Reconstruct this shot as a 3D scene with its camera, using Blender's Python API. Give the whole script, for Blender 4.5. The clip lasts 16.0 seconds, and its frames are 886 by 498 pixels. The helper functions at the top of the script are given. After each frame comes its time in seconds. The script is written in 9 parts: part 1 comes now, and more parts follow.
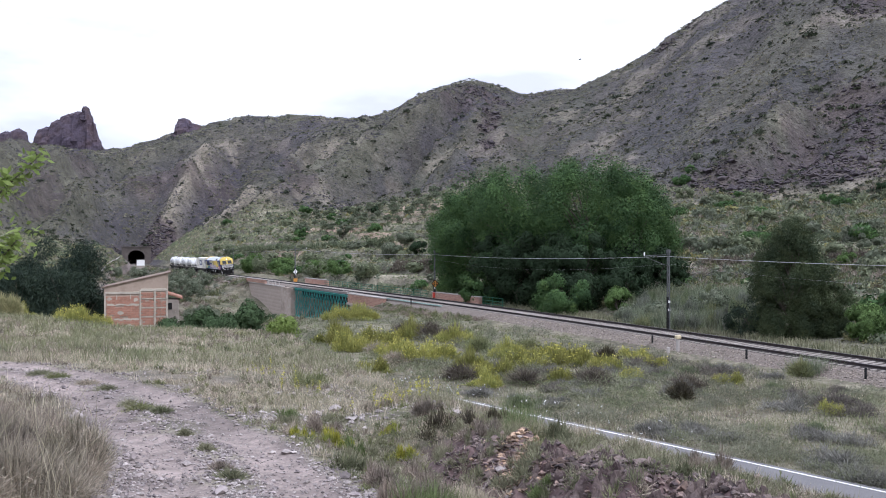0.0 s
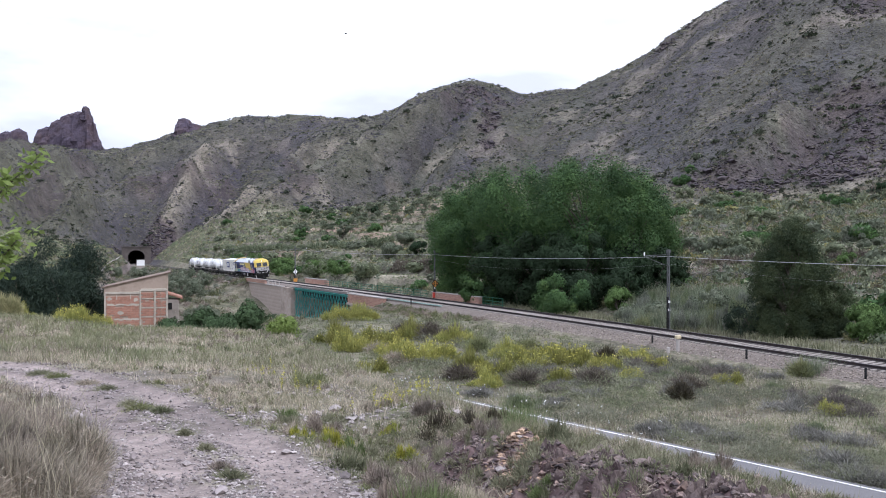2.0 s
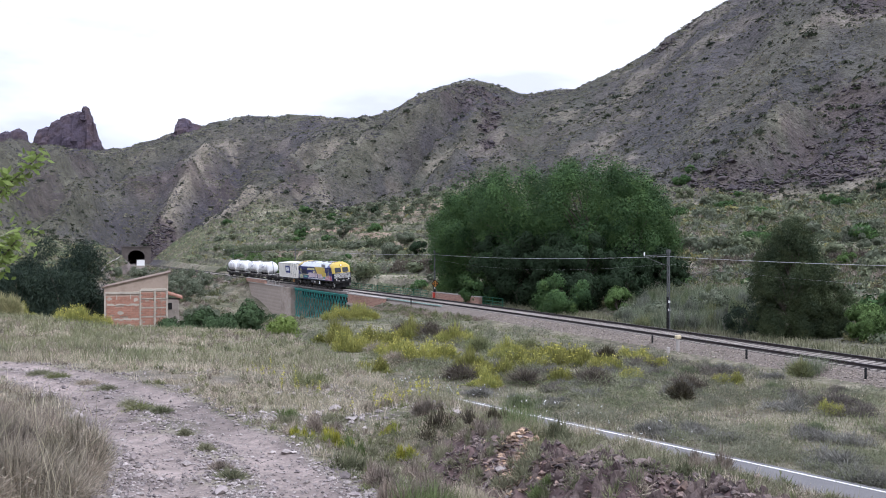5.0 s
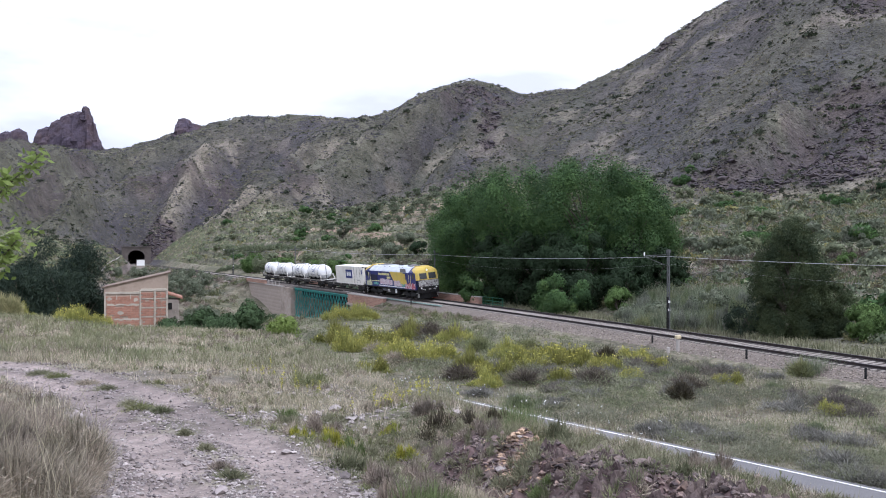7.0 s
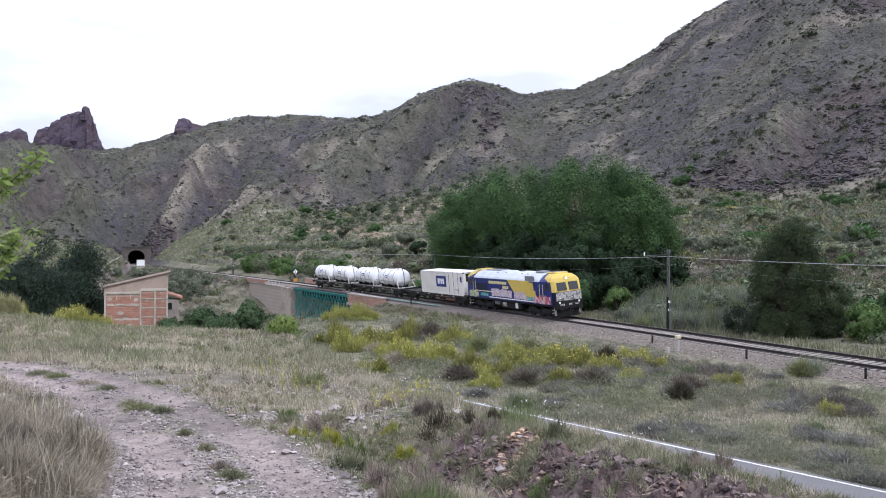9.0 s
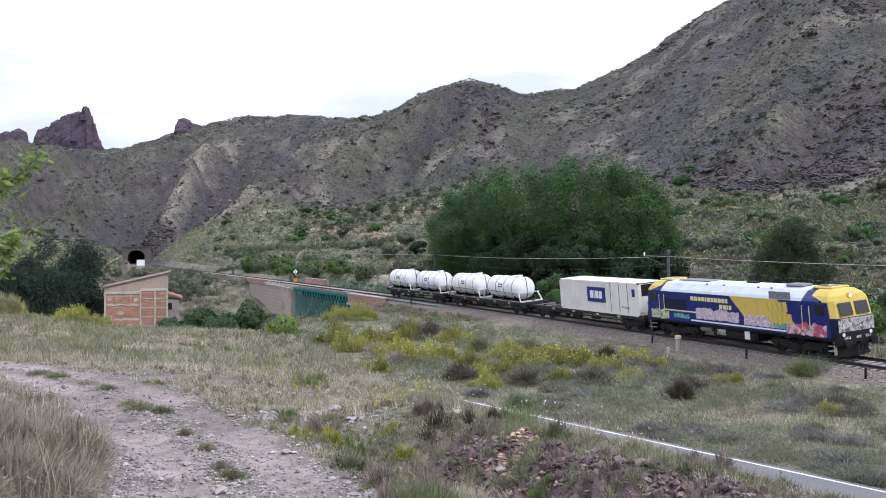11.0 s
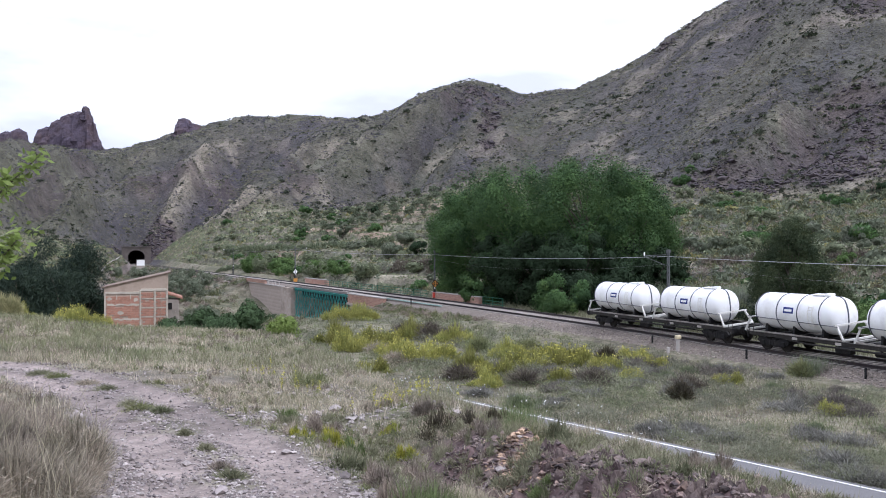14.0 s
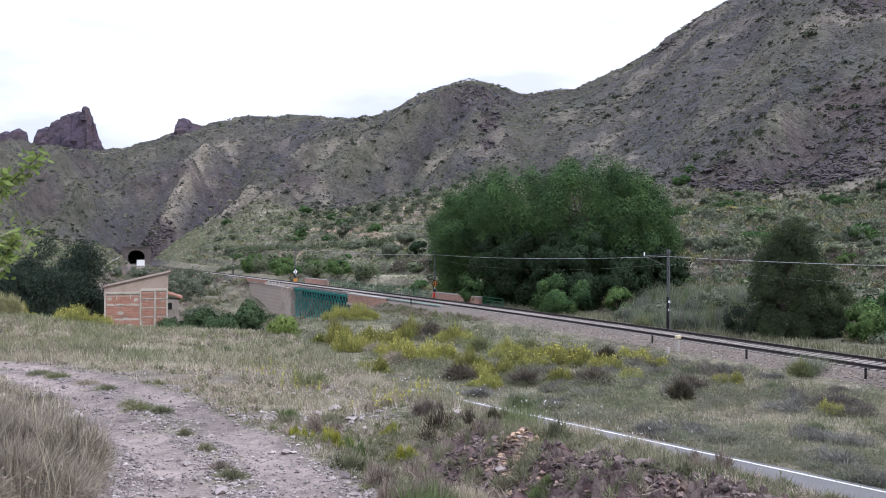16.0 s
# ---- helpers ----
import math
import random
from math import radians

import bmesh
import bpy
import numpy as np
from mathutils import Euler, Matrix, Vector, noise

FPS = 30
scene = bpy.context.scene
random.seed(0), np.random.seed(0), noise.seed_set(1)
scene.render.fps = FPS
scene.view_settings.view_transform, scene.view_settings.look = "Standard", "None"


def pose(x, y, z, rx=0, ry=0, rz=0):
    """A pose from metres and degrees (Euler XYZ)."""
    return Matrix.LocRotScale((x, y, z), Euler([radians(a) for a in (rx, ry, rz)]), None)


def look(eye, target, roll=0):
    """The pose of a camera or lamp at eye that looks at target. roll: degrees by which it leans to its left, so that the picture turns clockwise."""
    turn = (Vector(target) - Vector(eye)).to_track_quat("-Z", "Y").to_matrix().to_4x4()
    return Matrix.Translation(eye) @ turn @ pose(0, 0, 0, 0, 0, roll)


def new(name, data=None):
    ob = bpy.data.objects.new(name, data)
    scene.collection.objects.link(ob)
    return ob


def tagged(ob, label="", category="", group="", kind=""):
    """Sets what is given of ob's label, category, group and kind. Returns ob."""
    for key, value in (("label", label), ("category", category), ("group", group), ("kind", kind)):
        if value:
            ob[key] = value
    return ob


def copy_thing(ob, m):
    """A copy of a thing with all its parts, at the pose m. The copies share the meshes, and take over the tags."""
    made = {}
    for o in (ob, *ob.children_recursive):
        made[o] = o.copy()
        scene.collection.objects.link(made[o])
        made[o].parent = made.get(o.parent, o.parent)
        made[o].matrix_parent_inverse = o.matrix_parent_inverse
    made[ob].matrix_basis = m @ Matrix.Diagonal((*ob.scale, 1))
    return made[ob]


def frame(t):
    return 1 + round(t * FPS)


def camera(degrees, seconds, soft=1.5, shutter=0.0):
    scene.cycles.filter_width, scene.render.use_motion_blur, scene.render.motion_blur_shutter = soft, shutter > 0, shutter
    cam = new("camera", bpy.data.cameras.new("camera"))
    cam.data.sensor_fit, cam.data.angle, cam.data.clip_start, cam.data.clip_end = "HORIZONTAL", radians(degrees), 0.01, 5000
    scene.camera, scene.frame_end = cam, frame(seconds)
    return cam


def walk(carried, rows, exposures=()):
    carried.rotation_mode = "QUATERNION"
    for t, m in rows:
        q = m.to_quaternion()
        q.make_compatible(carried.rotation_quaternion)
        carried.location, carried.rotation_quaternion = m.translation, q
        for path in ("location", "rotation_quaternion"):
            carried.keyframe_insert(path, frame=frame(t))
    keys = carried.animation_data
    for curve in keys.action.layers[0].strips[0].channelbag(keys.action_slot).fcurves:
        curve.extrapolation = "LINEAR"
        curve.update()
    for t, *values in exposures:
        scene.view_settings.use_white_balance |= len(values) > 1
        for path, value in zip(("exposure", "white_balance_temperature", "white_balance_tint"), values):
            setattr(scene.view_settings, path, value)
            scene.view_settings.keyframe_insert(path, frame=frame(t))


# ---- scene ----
# ---- camera: stands still beside a dirt track, level ----
EYE = (0.0, 0.0, 6.37)
cam = camera(50.81, 16.0, soft=1.0)
STAND = pose(*EYE, 89.91, 0, 0)
walk(cam, [(0.0, STAND), (16.0, STAND)], exposures=[(0.0, -0.17, 5830, 12), (16.0, -0.17, 5830, 12)])

# ---- sky: bright broken overcast, with one soft sun ----
SUN_UP, SUN_ROUND = 48.0, 128.0
world = bpy.data.worlds.new("overcast_sky")
scene.world = world
world.use_nodes = True
wn, wl = world.node_tree.nodes, world.node_tree.links
wn.clear()
w_out = wn.new("ShaderNodeOutputWorld")
w_bg = wn.new("ShaderNodeBackground")
w_sky = wn.new("ShaderNodeTexSky")
w_sky.sky_type, w_sky.sun_disc = "NISHITA", False
w_sky.sun_elevation, w_sky.sun_rotation = radians(SUN_UP), radians(SUN_ROUND)
w_dim = wn.new("ShaderNodeVectorMath")
w_dim.operation = "SCALE"
w_dim.inputs["Scale"].default_value = 0.11
w_co = wn.new("ShaderNodeTexCoord")
w_map = wn.new("ShaderNodeMapping")
w_map.inputs["Rotation"].default_value = (0, 0, radians(30))
w_map.inputs["Scale"].default_value = (1.0, 1.0, 3.4)
w_noise = wn.new("ShaderNodeTexNoise")
w_noise.inputs["Scale"].default_value = 2.6
w_noise.inputs["Detail"].default_value = 6.0
w_ramp = wn.new("ShaderNodeValToRGB")
w_ramp.color_ramp.elements[0].position, w_ramp.color_ramp.elements[0].color = 0.40, (0.86, 0.855, 0.98, 1)
w_ramp.color_ramp.elements[1].position, w_ramp.color_ramp.elements[1].color = 0.50, (1.2, 1.19, 1.24, 1)
w_mix = wn.new("ShaderNodeMix")
w_mix.data_type = "RGBA"
w_mix.inputs["Factor"].default_value = 0.9
wl.new(w_co.outputs["Generated"], w_map.inputs["Vector"])
wl.new(w_map.outputs["Vector"], w_noise.inputs["Vector"])
wl.new(w_noise.outputs["Fac"], w_ramp.inputs["Fac"])
wl.new(w_sky.outputs["Color"], w_dim.inputs[0])
wl.new(w_dim.outputs["Vector"], w_mix.inputs["A"])
wl.new(w_ramp.outputs["Color"], w_mix.inputs["B"])
# an overcast sky is brighter overhead than at the horizon
w_sep = wn.new("ShaderNodeSeparateXYZ")
w_up = wn.new("ShaderNodeMapRange")
w_up.inputs["To Min"].default_value, w_up.inputs["To Max"].default_value = 1.0, 1.75
w_lift = wn.new("ShaderNodeVectorMath")
w_lift.operation = "SCALE"
wl.new(w_co.outputs["Generated"], w_sep.inputs["Vector"])
wl.new(w_sep.outputs["Z"], w_up.inputs["Value"])
wl.new(w_mix.outputs["Result"], w_lift.inputs[0])
wl.new(w_up.outputs["Result"], w_lift.inputs["Scale"])
wl.new(w_lift.outputs["Vector"], w_bg.inputs["Color"])
wl.new(w_bg.outputs["Background"], w_out.inputs["Surface"])
w_bg.inputs["Strength"].default_value = 1.12

sun_data = bpy.data.lights.new("sun", "SUN")
sun_data.energy, sun_data.angle, sun_data.color = 2.0, radians(12), (1.0, 0.97, 0.94)
sun = new("sun", sun_data)
sun.matrix_world = look((0, 0, 200), (200 * math.tan(radians(90 - SUN_UP)) * -math.sin(radians(SUN_ROUND)),
                                      200 * math.tan(radians(90 - SUN_UP)) * -math.cos(radians(SUN_ROUND)), 0))


# ---- materials ----
def shade(name, base, rough=0.9, metal=0.0, vary=(), bump=(), island=0.0, objects=0.0, spec=0.3, leaf=0.0, attr=(), mottle=(), calm=""):
    """A surface: vary: (scale, colour, from, to) noise layers; bump: (scale, strength, metres); island and objects:
    spread of brightness from piece to piece; leaf: share of light let through; attr: (attribute, colour) layers; mottle: (scale, spread) of brightness over all layers;
    calm: attribute that smooths the coarse bumps."""
    m = bpy.data.materials.new(name)
    m.use_nodes = True
    n, l = m.node_tree.nodes, m.node_tree.links
    bs = n["Principled BSDF"]
    bs.inputs["Roughness"].default_value = rough
    bs.inputs["Metallic"].default_value = metal
    bs.inputs["Specular IOR Level"].default_value = spec if not leaf else 0.1
    co = n.new("ShaderNodeTexCoord")
    rgb = n.new("ShaderNodeRGB")
    rgb.outputs[0].default_value = (*base, 1)
    out = rgb.outputs[0]

    def blend(fac, colour):
        nonlocal out
        mx = n.new("ShaderNodeMix")
        mx.data_type = "RGBA"
        l.new(fac, mx.inputs["Factor"])
        l.new(out, mx.inputs["A"])
        mx.inputs["B"].default_value = (*colour, 1)
        out = mx.outputs["Result"]

    for scale, colour, lo, hi in vary:
        t = n.new("ShaderNodeTexNoise")
        t.inputs["Scale"].default_value = scale
        t.inputs["Detail"].default_value = 5
        t.inputs["Roughness"].default_value = 0.62
        l.new(co.outputs["Object"], t.inputs["Vector"])
        r = n.new("ShaderNodeMapRange")
        r.inputs["From Min"].default_value, r.inputs["From Max"].default_value = lo, hi
        l.new(t.outputs["Fac"], r.inputs["Value"])
        blend(r.outputs["Result"], colour)
    for name_, colour in attr:
        a = n.new("ShaderNodeAttribute")
        a.attribute_name = name_
        blend(a.outputs["Fac"], colour)
    for scale, spread in mottle:
        t = n.new("ShaderNodeTexNoise")
        t.inputs["Scale"].default_value = scale
        t.inputs["Detail"].default_value = 4
        l.new(co.outputs["Object"], t.inputs["Vector"])
        r = n.new("ShaderNodeMapRange")
        r.inputs["From Min"].default_value, r.inputs["From Max"].default_value = 0.3, 0.7
        r.inputs["To Min"].default_value, r.inputs["To Max"].default_value = 1 - spread, 1 + spread
        l.new(t.outputs["Fac"], r.inputs["Value"])
        v = n.new("ShaderNodeVectorMath")
        v.operation = "SCALE"
        l.new(out, v.inputs[0])
        l.new(r.outputs["Result"], v.inputs["Scale"])
        out = v.outputs["Vector"]
    for on, src in ((island, "island"), (objects, "object")):
        if on:
            if src == "island":
                g = n.new("ShaderNodeNewGeometry").outputs["Random Per Island"]
            else:
                g = n.new("ShaderNodeObjectInfo").outputs["Random"]
            r = n.new("ShaderNodeMapRange")
            r.inputs["To Min"].default_value, r.inputs["To Max"].default_value = 1 - on, 1 + on
            l.new(g, r.inputs["Value"])
            v = n.new("ShaderNodeVectorMath")
            v.operation = "SCALE"
            l.new(out, v.inputs[0])
            l.new(r.outputs["Result"], v.inputs["Scale"])
            out = v.outputs["Vector"]
    l.new(out, bs.inputs["Base Color"])
    last = None
    for scale, strength, dist in bump:
        t = n.new("ShaderNodeTexNoise")
        t.inputs["Scale"].default_value = scale
        t.inputs["Detail"].default_value = 4
        l.new(co.outputs["Object"], t.inputs["Vector"])
        b = n.new("ShaderNodeBump")
        b.inputs["Strength"].default_value, b.inputs["Distance"].default_value = strength, dist
        l.new(t.outputs["Fac"], b.inputs["Height"])
        if calm and scale < 5:
            at = n.new("ShaderNodeAttribute")
            at.attribute_name = calm
            ease = n.new("ShaderNodeMapRange")
            ease.inputs["From Max"].default_value = 0.6
            ease.inputs["To Min"].default_value, ease.inputs["To Max"].default_value = strength, strength * 0.12
            l.new(at.outputs["Fac"], ease.inputs["Value"])
            l.new(ease.outputs["Result"], b.inputs["Strength"])
        if last:
            l.new(last, b.inputs["Normal"])
        last = b.outputs["Normal"]
    if last:
        l.new(last, bs.inputs["Normal"])
    if leaf:
        tr = n.new("ShaderNodeBsdfTranslucent")
        l.new(out, tr.inputs["Color"])
        ms = n.new("ShaderNodeMixShader")
        ms.inputs["Fac"].default_value = leaf
        l.new(bs.outputs[0], ms.inputs[1])
        l.new(tr.outputs[0], ms.inputs[2])
        l.new(ms.outputs[0], n["Material Output"].inputs["Surface"])
    return m


M = {}
# on the hills, bare and khaki mix soil and grass with painted relief shading
M["ground"] = shade("dry_grass_ground", (0.174, 0.155, 0.112), 0.95,
                    vary=[(0.05, (0.14, 0.14, 0.086), 0.42, 0.62), (0.35, (0.22, 0.197, 0.152), 0.48, 0.7), (2.2, (0.085, 0.085, 0.055), 0.5, 0.75),
                          (9.0, (0.23, 0.21, 0.175), 0.58, 0.8)],
                    # the blue in bare and violet is distance haze put into the colour
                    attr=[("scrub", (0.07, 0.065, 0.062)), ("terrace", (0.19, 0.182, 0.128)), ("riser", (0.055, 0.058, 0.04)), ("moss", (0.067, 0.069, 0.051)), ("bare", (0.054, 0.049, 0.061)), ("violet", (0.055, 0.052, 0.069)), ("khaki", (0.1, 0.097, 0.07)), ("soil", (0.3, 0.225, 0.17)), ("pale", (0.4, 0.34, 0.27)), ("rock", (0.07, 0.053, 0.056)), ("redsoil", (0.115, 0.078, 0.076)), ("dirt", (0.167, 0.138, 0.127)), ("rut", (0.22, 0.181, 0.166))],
                    bump=[(0.25, 0.8, 1.4), (0.6, 0.7, 0.8), (1.2, 0.9, 0.5), (14, 0.6, 0.03)], mottle=[(0.11, 0.3), (0.7, 0.3), (3.5, 0.28), (25, 0.25)], calm="dirt")
M["asphalt"] = shade("asphalt", (0.16, 0.155, 0.16), 0.9, vary=[(0.6, (0.2, 0.195, 0.2), 0.4, 0.7), (60, (0.1, 0.1, 0.1), 0.5, 0.7)], bump=[(90, 0.4, 0.01)])
M["line"] = shade("road_paint", (0.78, 0.78, 0.77), 0.7, vary=[(9, (0.5, 0.49, 0.48), 0.55, 0.8)])
M["ballast"] = shade("ballast", (0.22, 0.187, 0.16), 0.95, vary=[(0.3, (0.18, 0.15, 0.128), 0.4, 0.65), (14, (0.09, 0.075, 0.075), 0.5, 0.62), (22, (0.33, 0.3, 0.29), 0.6, 0.72)],
                     bump=[(14, 1.0, 0.08)])
M["cribdark"] = shade("dark_ballast", (0.085, 0.07, 0.064), 0.9, vary=[(0.5, (0.055, 0.046, 0.044), 0.4, 0.65), (18, (0.19, 0.165, 0.15), 0.58, 0.7)], bump=[(14, 1.0, 0.08)])
M["rail"] = shade("rusty_rail", (0.03, 0.024, 0.026), 0.6, vary=[(3, (0.05, 0.035, 0.03), 0.5, 0.7)])
M["railhead"] = shade("worn_rail_head", (0.16, 0.15, 0.15), 0.5, 0.5)
M["sleeper"] = shade("concrete_sleeper", (0.3, 0.27, 0.245), 0.9, vary=[(6, (0.2, 0.172, 0.155), 0.45, 0.7)], objects=0.12)
M["brick"] = shade("red_brick", (0.36, 0.205, 0.155), 0.9, vary=[(1.2, (0.46, 0.34, 0.28), 0.45, 0.66), (12, (0.28, 0.15, 0.115), 0.5, 0.7)], objects=0.16, bump=[(20, .4, .01)])
M["render"] = shade("old_render", (0.36, 0.32, 0.285), 0.95, vary=[(0.7, (0.26, 0.23, 0.2), 0.45, 0.68), (5, (0.44, 0.4, 0.37), 0.55, 0.75)], bump=[(12, .4, .02)])
M["stone"] = shade("weathered_masonry", (0.37, 0.31, 0.27), 0.95, vary=[(0.35, (0.25, 0.205, 0.175), 0.45, 0.6), (1.6, (0.45, 0.4, 0.36), 0.52, 0.7)], bump=[(6, .5, .03)], objects=0.04)
M["coping"] = shade("stone_coping", (0.42, 0.39, 0.37), 0.9, vary=[(2, (0.3, 0.27, 0.25), 0.45, 0.7)], objects=0.1)
M["green"] = shade("green_steel", (0.035, 0.25, 0.23), 0.5, vary=[(1.2, (0.035, 0.17, 0.155), 0.5, 0.75), (12, (0.10, 0.08, 0.05), 0.66, 0.8)])
M["greenrail"] = shade("green_railing_paint", (0.02, 0.12, 0.075), 0.5, vary=[(3, (0.03, 0.09, 0.06), 0.5, 0.7)])
M["darkpost"] = shade("dark_marker_post", (0.012, 0.012, 0.014), 0.7, vary=[(8, (0.03, 0.028, 0.028), 0.5, 0.7)])
M["orange"] = shade("orange_reflector", (0.55, 0.25, 0.05), 0.5, vary=[(5, (0.4, 0.2, 0.06), 0.45, 0.65)])
M["white"] = shade("white_paint", (0.80, 0.80, 0.80), 0.55, vary=[(1.5, (0.7, 0.69, 0.68), 0.5, 0.75)])
M["black"] = shade("sooty_black", (0.008, 0.008, 0.009), 0.7, vary=[(4, (0.03, 0.026, 0.024), 0.5, 0.75)])
M["wire"] = shade("bare_wire", (0.5, 0.5, 0.52), 0.5, 0.6)


# ---- mesh building ----
class Shape:
    """Gathers vertices and faces of one mesh."""

    def __init__(self):
        self.v, self.f = [], []

    def add(self, verts, faces):
        n = len(self.v)
        self.v += [tuple(p) for p in verts]
        self.f += [tuple(i + n for i in f) for f in faces]
        return self

    def box(self, c, size, m=None, bevel=0.0):
        x, y, z = (s / 2 for s in size)
        if bevel:
            b = bevel
            vs, fs = [], []
            idx = {}
            for sx in (-1, 1):
                for sy in (-1, 1):
                    for sz in (-1, 1):
                        for k in range(3):
                            p = [sx * (x - b), sy * (y - b), sz * (z - b)]
                            p[k] = (sx * x, sy * y, sz * z)[k]
                            idx[sx, sy, sz, k] = len(vs)
                            vs.append(p)
            S = (-1, 1)
            for k in range(3):
                a, c2 = [i for i in range(3) if i != k]
                for s in S:
                    q = []
                    for sa, sc in ((-1, -1), (1, -1), (1, 1), (-1, 1)):
                        t = [0, 0, 0]
                        t[k], t[a], t[c2] = s, sa, sc
                        q.append(idx[(*t, k)])
                    fs.append(q)
                for sa in S:
                    for sc in S:
                        t0, t1 = [0, 0, 0], [0, 0, 0]
                        t0[k], t1[k] = -1, 1
                        t0[a] = t1[a] = sa
                        t0[c2] = t1[c2] = sc
                        fs.append([idx[(*t0, a)], idx[(*t1, a)], idx[(*t1, c2)], idx[(*t0, c2)]])
            for sx in S:
                for sy in S:
                    for sz in S:
                        fs.append([idx[sx, sy, sz, k] for k in range(3)])
        else:
            vs = [(a * x, b * y, d * z) for a in (-1, 1) for b in (-1, 1) for d in (-1, 1)]
            fs = [(0, 1, 3, 2), (4, 6, 7, 5), (0, 4, 5, 1), (2, 3, 7, 6), (0, 2, 6, 4), (1, 5, 7, 3)]
        t = Matrix.Translation(c) @ (m or Matrix())
        return self.add([t @ Vector(p) for p in vs], fs)

    def tube(self, p0, p1, r0, r1=None, n=8, caps=True):
        p0, p1 = Vector(p0), Vector(p1)
        r1 = r0 if r1 is None else r1
        q = (p1 - p0).to_track_quat("Z", "Y").to_matrix()
        vs = []
        for p, r in ((p0, r0), (p1, r1)):
            for i in range(n):
                a = 2 * math.pi * i / n
                vs.append(p + q @ Vector((r * math.cos(a), r * math.sin(a), 0)))
        fs = [(i, (i + 1) % n, n + (i + 1) % n, n + i) for i in range(n)]
        if caps:
            fs += [tuple(range(n))[::-1], tuple(range(n, 2 * n))]
        return self.add(vs, fs)

    def beam(self, p0, p1, w, h):
        p0, p1 = Vector(p0), Vector(p1)
        q = (p1 - p0).to_track_quat("X", "Z").to_matrix().to_4x4()
        return self.box((p0 + p1) / 2, ((p1 - p0).length, w, h), q)

    def loft(self, rings, closed=True, caps=True):
        n = len(rings[0])
        vs = [p for r in rings for p in r]
        fs = []
        for k in range(len(rings) - 1):
            for i in range(n if closed else n - 1):
                j = (i + 1) % n
                fs.append((k * n + i, k * n + j, (k + 1) * n + j, (k + 1) * n + i))
        if caps and closed:
            fs += [tuple(range(n))[::-1], tuple(range((len(rings) - 1) * n, len(rings) * n))]
        return self.add(vs, fs)

    def ball(self, c, r, n=10, m=6, squash=(1, 1, 1)):
        rings = []
        for k in range(1, m):
            t = math.pi * k / m
            rings.append([(c[0] + r * squash[0] * math.sin(t) * math.cos(2 * math.pi * i / n), c[1] + r * squash[1] * math.sin(t) * math.sin(2 * math.pi * i / n),
                           c[2] - r * squash[2] * math.cos(t)) for i in range(n)])
        return self.loft(rings)

    def mesh(self, name, smooth=False):
        me = bpy.data.meshes.new(name)
        me.from_pydata(self.v, [], self.f)
        bm = bmesh.new()
        bm.from_mesh(me)
        bmesh.ops.recalc_face_normals(bm, faces=bm.faces)
        bm.to_mesh(me)
        bm.free()
        if smooth:
            me.shade_auto_smooth(angle=radians(smooth)) if False else me.polygons.foreach_set("use_smooth", [True] * len(me.polygons))
        return me


def soup(name, verts, faces, material, attrs=None, smooth=False):
    """A mesh from numpy arrays of vertices and equal-sided faces."""
    me = bpy.data.meshes.new(name)
    nv, (nf, k) = len(verts), faces.shape
    me.vertices.add(nv)
    me.vertices.foreach_set("co", verts.astype(np.float32).ravel())
    me.loops.add(nf * k)
    me.loops.foreach_set("vertex_index", faces.astype(np.int32).ravel())
    me.polygons.add(nf)
    me.polygons.foreach_set("loop_start", np.arange(0, nf * k, k, dtype=np.int32))
    me.polygons.foreach_set("use_smooth", np.full(nf, bool(smooth)))
    me.update(calc_edges=True)
    for key, val in (attrs or {}).items():
        a = me.attributes.new(key, "FLOAT", "POINT")
        a.data.foreach_set("value", val.astype(np.float32))
    me.materials.append(material)
    me.validate()
    return me


def part(name, shape, material, parent, label="", smooth=False, at=None):
    """One mesh object under a thing, or under a part."""
    me = shape.mesh(name, smooth) if isinstance(shape, Shape) else shape
    if not me.materials:
        me.materials.append(material)
    ob = new(name, me)
    ob.parent = parent
    if at is not None:
        ob.matrix_basis = at
    if label:
        ob["label"] = label
    return ob


def thing(name, label, category, group="", at=None, data=None, kind=""):
    ob = new(name, data)
    if at is not None:
        ob.matrix_basis = at
    return tagged(ob, label, category, group, kind)


# ---- vector noise for landforms ----
def lattice(ix, iy, seed):
    h = (ix.astype(np.int64) * 374761393 + iy.astype(np.int64) * 668265263 + seed * 1442695041) & 0x7FFFFFFF
    h = ((h ^ (h >> 13)) * 1274126177) & 0x7FFFFFFF
    return ((h ^ (h >> 16)) & 0xFFFF) / 65535.0


def vnoise(x, y, seed=0):
    ix, iy = np.floor(x), np.floor(y)
    fx, fy = x - ix, y - iy
    fx, fy = fx * fx * fx * (fx * (fx * 6 - 15) + 10), fy * fy * fy * (fy * (fy * 6 - 15) + 10)
    a, b = lattice(ix, iy, seed), lattice(ix + 1, iy, seed)
    c, d = lattice(ix, iy + 1, seed), lattice(ix + 1, iy + 1, seed)
    return (a + (b - a) * fx) * (1 - fy) + (c + (d - c) * fx) * fy


def fbm(x, y, octaves=4, seed=0, ridged=False):
    t, amp, tot = 0, 1.0, 0
    for o in range(octaves):
        n = vnoise(x * 2 ** o + 17.3 * o, y * 2 ** o - 9.1 * o, seed + o)
        if ridged:
            n = 1 - np.abs(2 * n - 1)
        t, tot, amp = t + n * amp, tot + amp, amp * 0.5
    return t / tot


def smooth01(x):
    x = np.clip(x, 0, 1)
    return x * x * (3 - 2 * x)


